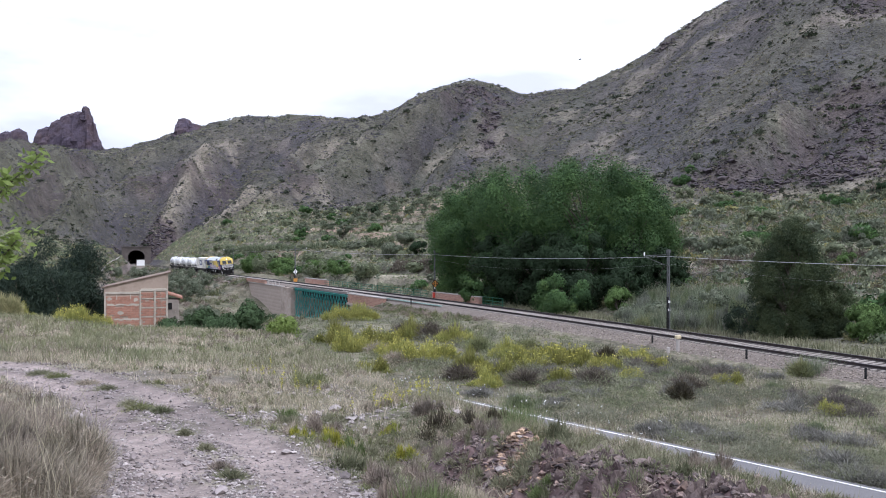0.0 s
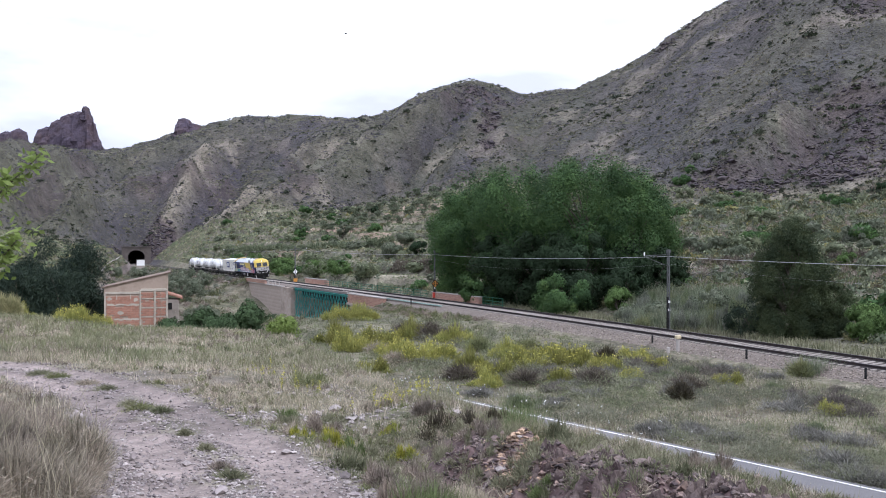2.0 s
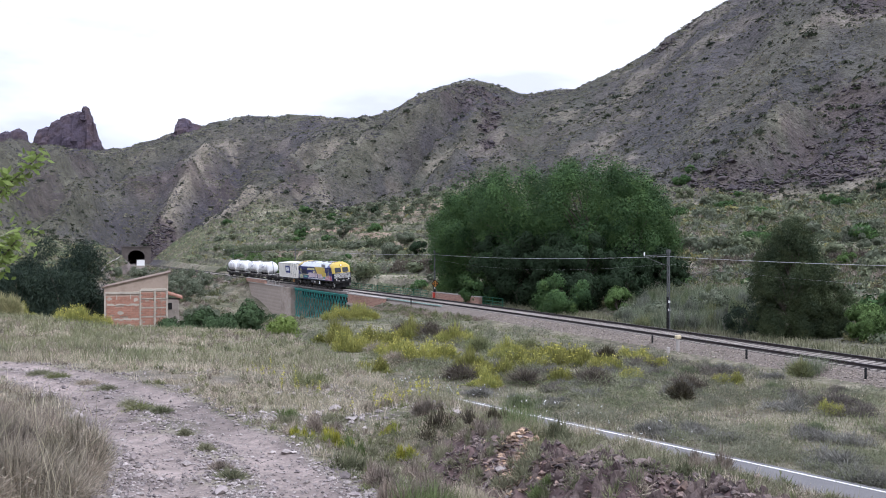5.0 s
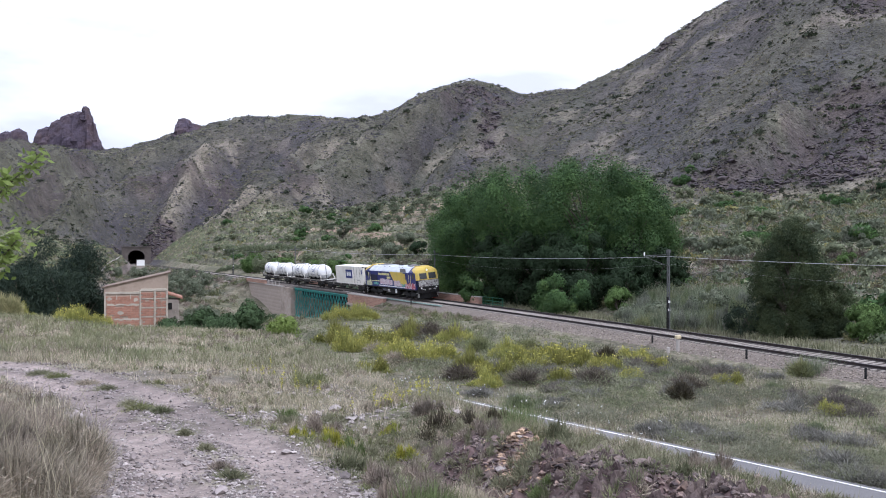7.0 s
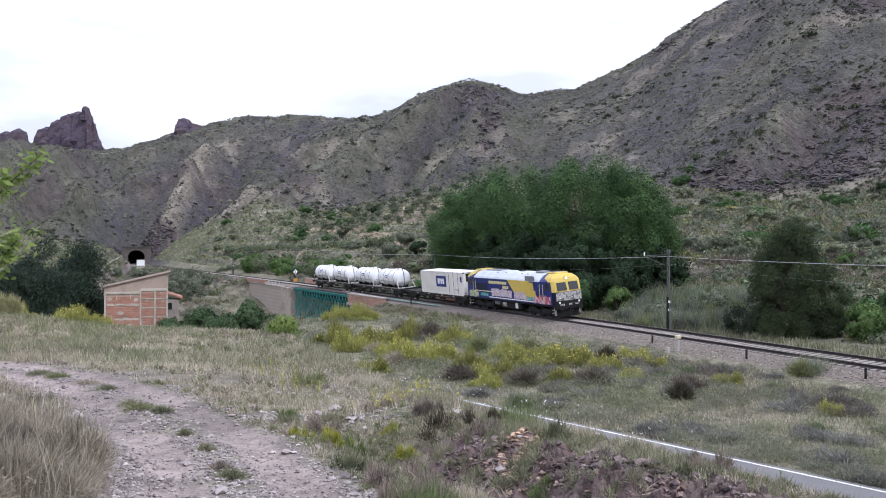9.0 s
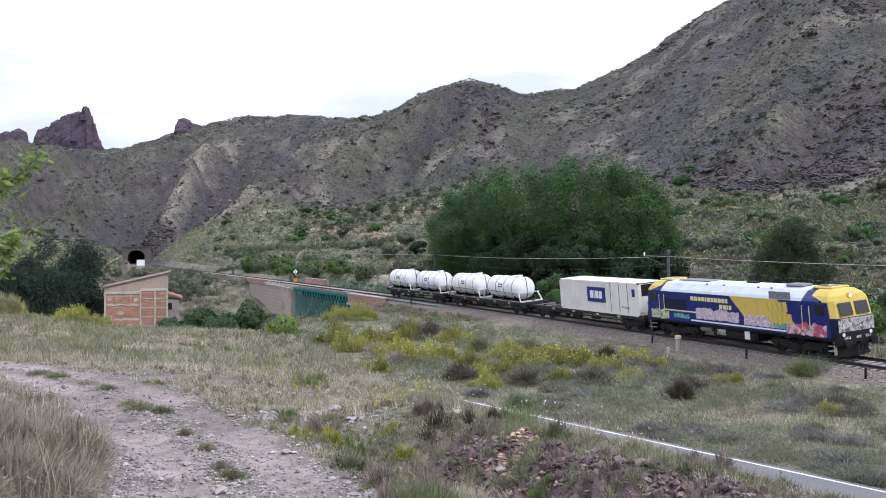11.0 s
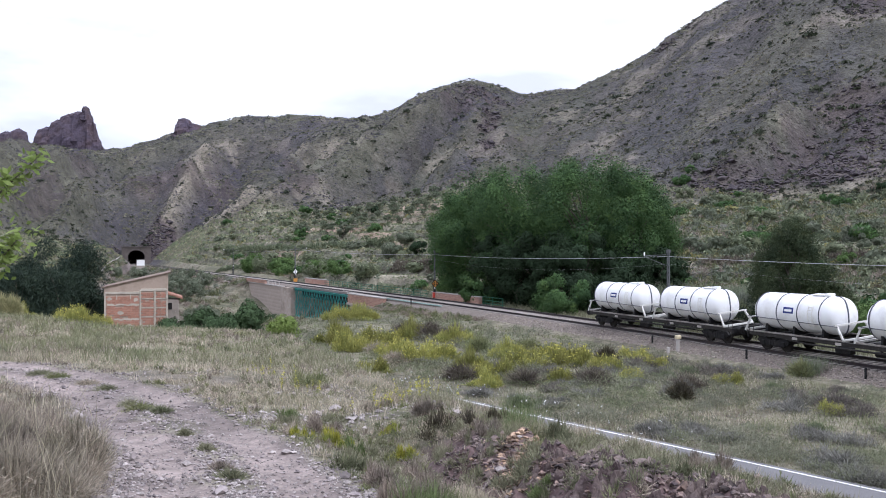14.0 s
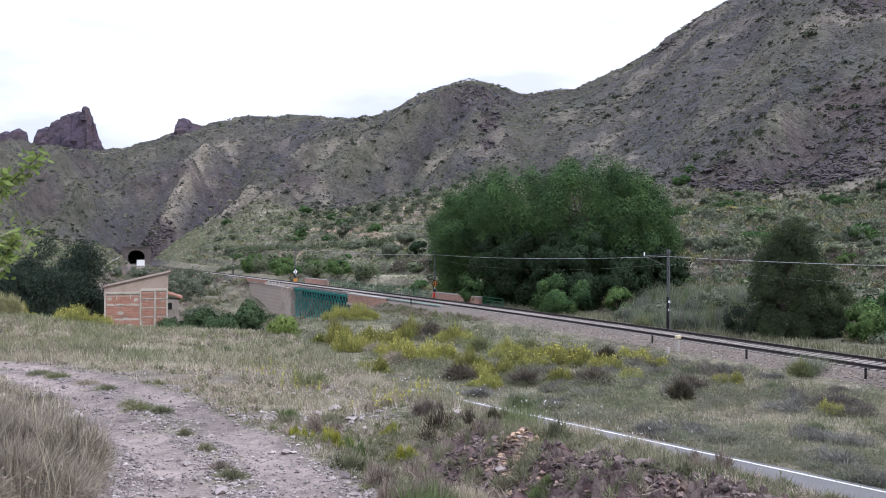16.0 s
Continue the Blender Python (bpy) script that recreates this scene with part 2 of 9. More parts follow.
# ---- the railway line in plan: s runs away from the camera, towards the tunnel ----
CANT = 5.25
LINE_S = np.arange(-80.0, 900.0, 1.0)
_bend = np.interp(LINE_S, [-80, 80, 125, 900], [-0.0475, -0.0475, 0, 0])
LINE_H = np.cumsum(_bend)
LINE_H = np.radians(LINE_H - LINE_H[80] - 20.26)
LINE_X, LINE_Y = np.cumsum(np.sin(LINE_H)), np.cumsum(np.cos(LINE_H))
LINE_X, LINE_Y = LINE_X - LINE_X[80] + 28.51, LINE_Y - LINE_Y[80] + 40.57


def line_at(s, d=0.0, z=0.0):
    """The place s along the line, d to its far side."""
    x, y, h = (np.interp(s, LINE_S, a) for a in (LINE_X, LINE_Y, LINE_H))
    return float(x + d * math.cos(h)), float(y - d * math.sin(h)), z


def line_turn(s):
    """Degrees about z of what faces along the line, towards the camera's side."""
    h = float(np.interp(s, LINE_S, LINE_H))
    return math.degrees(math.atan2(-math.cos(h), -math.sin(h)))


def by_line(X, Y):
    """s and d of places in plan."""
    pick = np.arange(0, len(LINE_S), 6)
    lx, ly = LINE_X[pick], LINE_Y[pick]
    best = np.empty(X.shape, np.int64)
    flat_x, flat_y, out = X.ravel(), Y.ravel(), best.ravel()
    for a in range(0, flat_x.size, 40000):
        sl = slice(a, a + 40000)
        out[sl] = np.argmin((flat_x[sl, None] - lx) ** 2 + (flat_y[sl, None] - ly) ** 2, 1)
    k = pick[best]
    h = LINE_H[k]
    dx, dy = X - LINE_X[k], Y - LINE_Y[k]
    return LINE_S[k] + dx * np.sin(h) + dy * np.cos(h), dx * np.cos(h) - dy * np.sin(h)
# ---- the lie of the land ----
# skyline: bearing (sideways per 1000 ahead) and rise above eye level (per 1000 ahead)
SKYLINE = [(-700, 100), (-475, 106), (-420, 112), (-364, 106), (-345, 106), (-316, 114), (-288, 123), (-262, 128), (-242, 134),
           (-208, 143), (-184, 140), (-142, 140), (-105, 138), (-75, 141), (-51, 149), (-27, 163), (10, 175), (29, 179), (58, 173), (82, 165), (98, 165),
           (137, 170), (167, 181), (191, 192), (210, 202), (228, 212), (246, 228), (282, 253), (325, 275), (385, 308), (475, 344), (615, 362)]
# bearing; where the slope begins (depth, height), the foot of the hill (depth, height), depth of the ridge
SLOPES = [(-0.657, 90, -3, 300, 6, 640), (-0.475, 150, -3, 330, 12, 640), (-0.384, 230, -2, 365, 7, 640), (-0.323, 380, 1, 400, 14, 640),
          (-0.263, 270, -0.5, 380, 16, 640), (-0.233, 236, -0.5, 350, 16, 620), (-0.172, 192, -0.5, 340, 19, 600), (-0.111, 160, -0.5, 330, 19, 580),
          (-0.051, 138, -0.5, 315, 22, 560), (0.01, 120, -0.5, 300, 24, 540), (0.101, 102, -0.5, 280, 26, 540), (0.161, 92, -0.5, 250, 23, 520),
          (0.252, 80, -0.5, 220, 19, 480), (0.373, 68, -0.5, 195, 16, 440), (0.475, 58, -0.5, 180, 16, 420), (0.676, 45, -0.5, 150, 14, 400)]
# edge of the bank on which the dirt track runs
BANK = [(14, -30), (8, -6), (6, 4), (3.3, 9.5), (1.9, 13), (0.5, 16.5), (-1.1, 21), (-3, 27), (-7.4, 42), (-13.8, 46), (-22.8, 47.5), (-60, 50), (-120, 50)]
DIRT = [(2, -12), (-0.3, 0), (-1.2, 5), (-1.88, 8.95), (-2.72, 11.4), (-4.2, 14.2), (-6.4, 17.9), (-8.6, 20.5), (-10.8, 22.4), (-16, 25.5), (-30, 30), (-60, 34)]
GORGE = [(40, 190), (-4, 172), (-19, 152), (-32, 136), (-55, 124), (-100, 112), (-180, 90)]
LANE = [(-127, 386), (-118, 352), (-113.6, 331), (-108, 310), (-97, 274), (-86, 240), (-78, 212), (-72, 190)]
# bare rock in the hillsides: place in plan, radius
OUTCROPS = [(66.7, 219, 7), (61.7, 224, 5), (71, 206, 5), (76.7, 207, 8), (80.3, 201, 7), (103, 226, 12), (88, 199, 7), (84, 216, 9), (87, 207, 6), (110, 238, 11), (115, 446, 9), (110, 450, 8), (145, 312, 10), (16.7, 488, 15), (22.4, 431, 5),
            (20.4, 416, 4), (18, 392, 5), (-123, 403, 10), (-126, 416, 9), (-132, 412, 10)]
# ribs (raised) and hollows (cut) that run down the hills: metres, half width, path in plan
RIBS = [(-11, 13, [(-160, 544), (-141, 469), (-128, 410), (-123, 388)]), (6, 7, [(-132, 516), (-130, 478), (-132, 454), (-127, 412)]), (-9, 11, [(-116, 533), (-114, 480), (-114, 445), (-110, 396)]),
        (7, 9, [(-38, 440), (-43, 420), (-55, 404), (-62, 380), (-67, 352)]), (-9, 10, [(-54, 460), (-66, 446), (-74, 410), (-81, 395)]), (6, 8, [(-6, 450), (-22, 436), (-34, 418), (-42, 396)]), (-8, 10, [(4, 451), (-11, 422), (-23, 397), (-26, 380)]),
        (-9, 14, [(-191, 539), (-168, 466), (-151, 428), (-132, 390)]), (6, 10, [(-204, 498), (-195, 486), (-160, 415)]), (4, 5, [(94, 249), (81, 236), (69, 224)]), (-4, 6, [(107, 246), (94, 237), (82, 221)]), (5, 8, [(-88, 420), (-96, 400), (-97, 360), (-99, 340)])]
FAR_TRACK = [(-43, 283), (-34, 275), (-26.3, 265), (-19, 243), (-15.2, 236), (-11, 214), (-8, 200)]
SOIL = [(-10, 284, 9), (-4, 264, 8), (-40, 243, 6), (-28, 262, 6)]
ROAD = [(30.0, 4.4), (13.0, 27.4), (1.34, 43.3), (-14.5, 64.7), (-26.0, 77.0)]


def to_path(X, Y, pts):
    """Distance to a path in plan, signed: positive on its left as it runs."""
    best = np.full(X.shape, 1e9)
    sign = np.ones(X.shape)
    for (ax, ay), (bx, by) in zip(pts, pts[1:]):
        dx, dy = bx - ax, by - ay
        t = np.clip(((X - ax) * dx + (Y - ay) * dy) / (dx * dx + dy * dy), 0, 1)
        ex, ey = X - ax - t * dx, Y - ay - t * dy
        e = np.hypot(ex, ey)
        near = e < best
        best = np.where(near, e, best)
        sign = np.where(near, np.where(dx * (Y - ay) - dy * (X - ax) >= 0, 1, -1), sign)
    return best * sign


def land(X, Y, detail=True):
    """Height of the ground, and its masks."""
    X, Y = np.asarray(X, float), np.asarray(Y, float)
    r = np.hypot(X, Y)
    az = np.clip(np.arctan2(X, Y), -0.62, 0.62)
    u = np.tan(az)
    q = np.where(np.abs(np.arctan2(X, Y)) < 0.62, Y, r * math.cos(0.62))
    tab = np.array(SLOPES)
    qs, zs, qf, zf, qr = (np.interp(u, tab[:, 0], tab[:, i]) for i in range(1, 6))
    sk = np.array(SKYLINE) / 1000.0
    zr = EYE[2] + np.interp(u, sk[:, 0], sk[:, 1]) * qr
    s, d = by_line(X, Y)
    # valley floor
    low = -0.95 - 2.4 * smooth01((-X - 6) / 26)
    g = np.abs(to_path(X, Y, GORGE))
    low = low - 7.5 * smooth01(1 - g / 38)
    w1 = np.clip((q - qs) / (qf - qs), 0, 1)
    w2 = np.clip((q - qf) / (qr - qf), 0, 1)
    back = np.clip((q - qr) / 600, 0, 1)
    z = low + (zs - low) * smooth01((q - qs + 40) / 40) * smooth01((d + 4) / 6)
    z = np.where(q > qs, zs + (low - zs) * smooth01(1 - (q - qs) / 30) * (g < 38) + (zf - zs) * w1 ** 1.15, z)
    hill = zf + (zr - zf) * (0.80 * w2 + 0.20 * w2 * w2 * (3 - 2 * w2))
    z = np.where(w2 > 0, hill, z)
    mid = 4 * w2 * (1 - w2)
    masks = {}
    if detail:
        # spurs and gullies run down the slope
        p = u - 0.15 * w2 + 0.03 * (fbm(X / 90, Y / 90, 2, 2) - 0.5)
        open_side = smooth01((u - 0.02) * 7)
        gul = (fbm(p * 8.5 + 0.3, w2 * 0.5, 2, 3, True) - 0.6) * (1 - 0.72 * open_side)
        rill = (fbm(p * 34, w2 * 1.6, 3, 4, True) - 0.55) * (1 - 0.8 * open_side)
        p_hill = p
        z = z + smooth01(mid * 1.3) * smooth01((0.95 - w2) / 0.4) * (gul * 44 + rill * 13)
        z = z + smooth01(w2 * 6) * (1 - back) * ((fbm(X / 26, Y / 26, 4, 8) - 0.5) * 9 * (0.25 + mid) + (fbm(X / 7, Y / 7, 3, 5) - 0.5) * 2.6)
        hollow_shade = np.zeros(X.shape)
        crest_light = np.zeros(X.shape)
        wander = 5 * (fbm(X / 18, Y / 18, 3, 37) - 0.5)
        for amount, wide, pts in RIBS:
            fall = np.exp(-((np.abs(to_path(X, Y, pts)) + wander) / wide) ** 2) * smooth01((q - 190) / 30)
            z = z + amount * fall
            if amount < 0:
                hollow_shade = np.maximum(hollow_shade, fall)
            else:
                crest_light = np.maximum(crest_light, fall)
        # terraces below the foot of the hill
        ter = (w1 > 0.04) & (w2 <= 0)
        step = 2.3
        k = (z - zs) / step + 0.7 * vnoise(X / 45, Y / 70, 4)
        fr = k - np.floor(k)
        zt = zs + step * (np.floor(k) + smooth01((fr - 0.72) / 0.28) - 0.35)
        masks["riser"] = 0.75 * smooth01((fr - 0.66) / 0.1) * ter * smooth01((w1 - 0.05) * 8)
        amt = np.where(ter, 0.85 * smooth01((w1 - 0.04) * 8) * smooth01((1 - w1) * 6), 0) * smooth01((0.42 - np.abs(u + 0.08)) * 6)
        z = z * (1 - amt) + zt * amt
        z = z + (d > 5) * (w2 <= 0) * (fbm(X / 9, Y / 9, 3, 12) - 0.5) * 1.2 * smooth01((d - 5) / 15)
    z = z - back * 40
    # crags on the lower hill
    if detail:
        crag = smooth01((fbm(p * 16, w2 * 7 + u * 6, 4, 21) - 0.58) * 9) * smooth01(w2 * 12) * smooth01((0.85 - w2) * 5)
        band = smooth01(1 - np.abs(w2 - 0.03 - 0.07 * vnoise(u * 9, u * 0, 2)) / 0.075) * smooth01((u - 0.22) * 14) * smooth01((fbm(u * 16, w2 * 9, 3, 31) - 0.33 - 0.1 * (u < 0.33)) * 9)
        brk = fbm(X / 7, Y / 12, 4, 33)
        knob = np.zeros(X.shape)
        for ox, oy, rad in OUTCROPS:
            knob = np.maximum(knob, smooth01(1.5 - np.hypot(X - ox, (Y - oy) * 0.7) / rad + 3.0 * (brk - 0.5)))
        crag = np.maximum(np.maximum(crag * 0.6 * (1 - 0.7 * open_side), band * 0.35), knob * (1 - 0.35 * open_side))
        z = z + crag * (1.0 + 5 * fbm(X / 8, Y / 8, 4, 40, True)) * (1 - 0.75 * knob)
        masks["rock"] = crag
    # cut and fill of the railway
    e = np.maximum(0, np.abs(d) - 3.3)
    on = (s < 379) & (q > 5)
    gap = (s > 87) & (s < 163)
    z = np.where(on, np.minimum(z, -0.8 + 0.75 * e), z)
    z = np.where(on & ~gap, np.maximum(z, -0.8 - 0.55 * e), z)
    # the bank
    b = to_path(X, Y, BANK)
    bump = 0.0
    if detail:
        bump = (fbm(X / 2.2, Y / 2.2, 4, 50) - 0.5) * 0.35 * (1 - 0.85 * smooth01((1.9 - np.abs(to_path(X, Y, DIRT))) / 0.6))
    top = 4.0 - 0.036 * np.clip(Y - 8, 0, 60) + 0.75 * np.exp(-(r / 4.5) ** 2) - 0.3 * smooth01(1 - b / 7) + bump * smooth01(b / 2)
    top = top + 0.6 * smooth01((-X - 14.5) / 7) * smooth01((Y - 24) / 14)
    top = top + 0.55 * np.exp(-((X + 5.6) ** 2 + (Y - 8.5) ** 2) / 3.0)
    cut = np.exp(-((b - 1.7) / 0.8) ** 2) * smooth01((13.8 - Y) / 2) * smooth01((Y - 4) / 4)
    top = top + 0.32 * smooth01((2.6 - b) / 1.6) * smooth01((18 - Y) / 4) * smooth01((Y - 4) / 4)
    top = top - 0.3 * np.exp(-((b - 2.5) / 0.65) ** 2) * smooth01((13.8 - Y) / 2) * smooth01((Y - 4) / 4)
    top = top - 0.2 * np.exp(-((X - 1.6) / 0.8) ** 2 - ((Y - 14.2) / 1.6) ** 2) + 0.16 * np.exp(-((X + 0.3) / 0.8) ** 2 - ((Y - 17.0) / 1.8) ** 2)
    if detail:
        top = top + cut * (fbm(X / 0.7, Y / 0.7, 3, 77, True) - 0.5) * 0.6
    out = np.maximum(0, -b)
    bank = top - 0.85 * out + (bump * 2 if detail else 0) * smooth01(out)
    in_front = smooth01((240 - r) / 60)
    z = np.where(r < 240, np.maximum(z, bank * in_front + z * (1 - in_front)), z)
    # the road bed
    rd = to_path(X, Y, ROAD)
    z = np.where(np.abs(rd - 2.9) < 3.4, np.minimum(z, -0.90), z)
    if detail:
        p = to_path(X, Y, DIRT)
        wob = (fbm(X / 1.6, Y / 1.6, 3, 60) - 0.5) * 0.55
        rut = np.abs(np.abs(p) - 0.62)
        half = np.abs(p) + wob - 0.25 * smooth01((12 - Y) / 4)
        dirt = smooth01((1.30 - half) / 0.35) * (1 - 0.6 * smooth01((0.24 - np.abs(p) + (fbm(X / 0.9, Y / 0.9, 2, 61) - 0.6) * 1.6) / 0.2))
        z = z - 0.06 * smooth01((0.4 - rut) / 0.3) * dirt
        stony = smooth01((p + 5.2) / 1.5) * smooth01((-p - 0.9) / 0.5) * smooth01((26 - Y) / 6) * smooth01((b - 2.6) / 1.2)
        masks["dirt"] = np.maximum(dirt, smooth01((fbm(X / 1.3, Y / 1.3, 4, 66) - 0.56 + 0.10 * stony) * 7) * (0.25 + 0.22 * stony) * (b > 0) * (r < 60))
        masks["rut"] = 0.9 * smooth01((0.42 - rut + 0.15 * wob) / 0.16) * dirt
        # tracks and bare earth on the far slope
        tr = np.exp(-((w1 - 0.8 - 0.1 * np.sin(u * 25)) / 0.03) ** 2) * (np.abs(u + 0.07) < 0.05) * (w2 <= 0)
        far = smooth01((2.2 - np.abs(to_path(X, Y, FAR_TRACK))) / 1.0)
        for ox, oy, rad in SOIL:
            far = np.maximum(far, 0.8 * smooth01(1.4 - np.hypot(X - ox, Y - oy) / rad + 3.5 * (fbm(X / 6, Y / 9, 3, 34) - 0.5)))
        masks["soil"] = far * (d > 8)
        lane = smooth01((3.0 - np.abs(to_path(X, Y, LANE))) / 1.5)
        masks["dirt"] = np.maximum(masks["dirt"], 0.85 * lane)
        masks["redsoil"] = smooth01(cut * 1.5 - 0.2) * (r < 40)
        masks["rock"] = np.maximum(masks["rock"], masks["redsoil"])
        masks["scrub"] = smooth01(w2 * 14) * (0.65 + 0.35 * fbm(X / 40, Y / 40, 3, 70))
        hill = smooth01(w2 * 14)
        masks["moss"] = 0.75 * hill * smooth01((fbm(X / 55, Y / 55, 4, 72) - 0.46 + 0.12 * (0.4 - w2)) * 7)
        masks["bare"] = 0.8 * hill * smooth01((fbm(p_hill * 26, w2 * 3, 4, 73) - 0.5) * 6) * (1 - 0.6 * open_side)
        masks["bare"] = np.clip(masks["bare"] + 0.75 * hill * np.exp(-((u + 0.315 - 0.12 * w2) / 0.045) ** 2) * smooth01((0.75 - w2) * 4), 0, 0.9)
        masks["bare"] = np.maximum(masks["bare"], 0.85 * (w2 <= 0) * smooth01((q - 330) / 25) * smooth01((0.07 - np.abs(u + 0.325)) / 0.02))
        # shade goes into the hollows as bare, light onto spurs and ribs as khaki
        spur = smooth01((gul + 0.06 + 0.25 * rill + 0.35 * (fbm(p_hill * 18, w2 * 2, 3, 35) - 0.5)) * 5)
        masks["bare"] = np.clip(masks["bare"] + 0.6 * hollow_shade * smooth01((fbm(X / 9, Y / 14, 3, 38) - 0.3) * 4), 0, 0.9)
        masks["khaki"] = np.maximum(0.75 * crest_light, hill * (0.7 * spur * (1 - 0.35 * open_side) + 0.5 * open_side * smooth01((fbm(p_hill * 9 - w2, w2 * 2.5, 4, 36) - 0.47) * 6)) * (1 - knob) * (1 - 0.8 * hollow_shade))
        steps = smooth01((-u - 0.36) * 18) * smooth01((0.6 - w2) * 5) * (q > 330)
        masks["khaki"] = np.maximum(masks["khaki"], 0.9 * steps * smooth01((fbm(X / 22, z / 1.4, 3, 39) - 0.42) * 7))
        # violet tints the right-hand hill with haze
        masks["violet"] = 0.2 * ((w2 <= 0) & (d > 7)) * smooth01((u - 0.12) * 8) + 0.5 * hill * smooth01((u - 0.08) * 6) * (0.6 + 0.8 * (fbm(X / 30, Y / 30, 3, 79) - 0.3))
        masks["pale"] = 0.25 * smooth01((fbm(X / 18, Y / 18, 4, 74) - 0.58) * 9) * (d > 8) + 0.75 * (b > 0) * (r < 62) * smooth01((-X - 4) / 9) * smooth01((Y - 24) / 8)
        masks["pale"] = np.maximum(masks["pale"], 0.5 * crest_light * (u < -0.2) * (d > 8))
        masks["terrace"] = ((w2 <= 0) & (d > 6)) * (0.55 + 0.4 * smooth01((fbm(X / 22, Y / 22, 3, 71) - 0.38) * 5))
        return z, masks
    return z


def z_at(x, y):
    return float(land(np.array([x]), np.array([y]))[0][0])


def build_ground():
    inside = np.radians(np.arange(-31, 31.01, 0.17))
    left = np.radians(np.concatenate([np.arange(31.5, 45, 1.0), np.arange(45, 180, 5)]))
    az = np.concatenate([-left[::-1], inside, left])
    az = np.concatenate([az, [math.pi]])
    rr = [0.0]
    while rr[-1] < 4200:
        rr.append(rr[-1] * (1.0148 if rr[-1] < 700 else 1.06) + (0.04 if rr[-1] < 6 else 0))
    rr = np.array(rr)
    A, R = np.meshgrid(az, rr)
    X, Y = R * np.sin(A), R * np.cos(A)
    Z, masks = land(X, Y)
    nr, na = R.shape
    idx = np.arange(nr * na).reshape(nr, na)
    f = np.stack([idx[:-1, :-1], idx[:-1, 1:], idx[1:, 1:], idx[1:, :-1]], -1).reshape(-1, 4)
    # close the ring behind
    f2 = np.stack([idx[:-1, -1], idx[:-1, 0], idx[1:, 0], idx[1:, -1]], -1)
    verts = np.stack([X.ravel(), Y.ravel(), Z.ravel()], 1)
    faces = np.concatenate([f, f2])
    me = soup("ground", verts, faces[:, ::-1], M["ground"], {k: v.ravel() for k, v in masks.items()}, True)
    ob = new("ground", me)
    return tagged(ob, "dry grassy valley ground rising into scrubby brown hills", "ground", kind="structure")


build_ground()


def strip(path_points, half, z, lift=0.0):
    """A flat ribbon along points in plan."""
    sh = Shape()
    n = len(path_points)
    for i, (x, y) in enumerate(path_points):
        a, b = path_points[max(0, i - 1)], path_points[min(n - 1, i + 1)]
        t = Vector((b[0] - a[0], b[1] - a[1], 0)).normalized()
        nx, ny = -t.y, t.x
        for w in (half[0], half[1]):
            sh.v.append((x + nx * w, y + ny * w, z + lift))
    sh.f = [(2 * i, 2 * i + 1, 2 * i + 3, 2 * i + 2) for i in range(n - 1)]
    return sh


def dense(pts, step=1.0):
    out = []
    for (ax, ay), (bx, by) in zip(pts, pts[1:]):
        n = max(1, int(math.hypot(bx - ax, by - ay) / step))
        out += [(ax + (bx - ax) * i / n, ay + (by - ay) * i / n) for i in range(n)]
    return out + [pts[-1]]


road_me = strip(dense(ROAD), (-0.3, 6.0), -0.82).mesh("road")
road_me.materials.append(M["asphalt"])
road = tagged(new("road", road_me), "narrow grey asphalt country road with a white edge line", "road", kind="structure")
part("edge_line", strip(dense(ROAD), (0.06, -0.06), -0.82, 0.004), M["line"], road, "solid white painted edge line")
# ---- the railway: ballast, sleepers, rails ----
def lay(s, d, z):
    """A place on the canted track: d across, z above the rails' plane."""
    c = radians(CANT)
    x, y, _ = line_at(s, d * math.cos(c) - z * math.sin(c))
    return (x, y, d * math.sin(c) + z * math.cos(c))


def sweep(profile, stations, closed=True):
    sh = Shape()
    return sh.loft([[lay(s, d, z) for d, z in profile] for s in stations], closed)


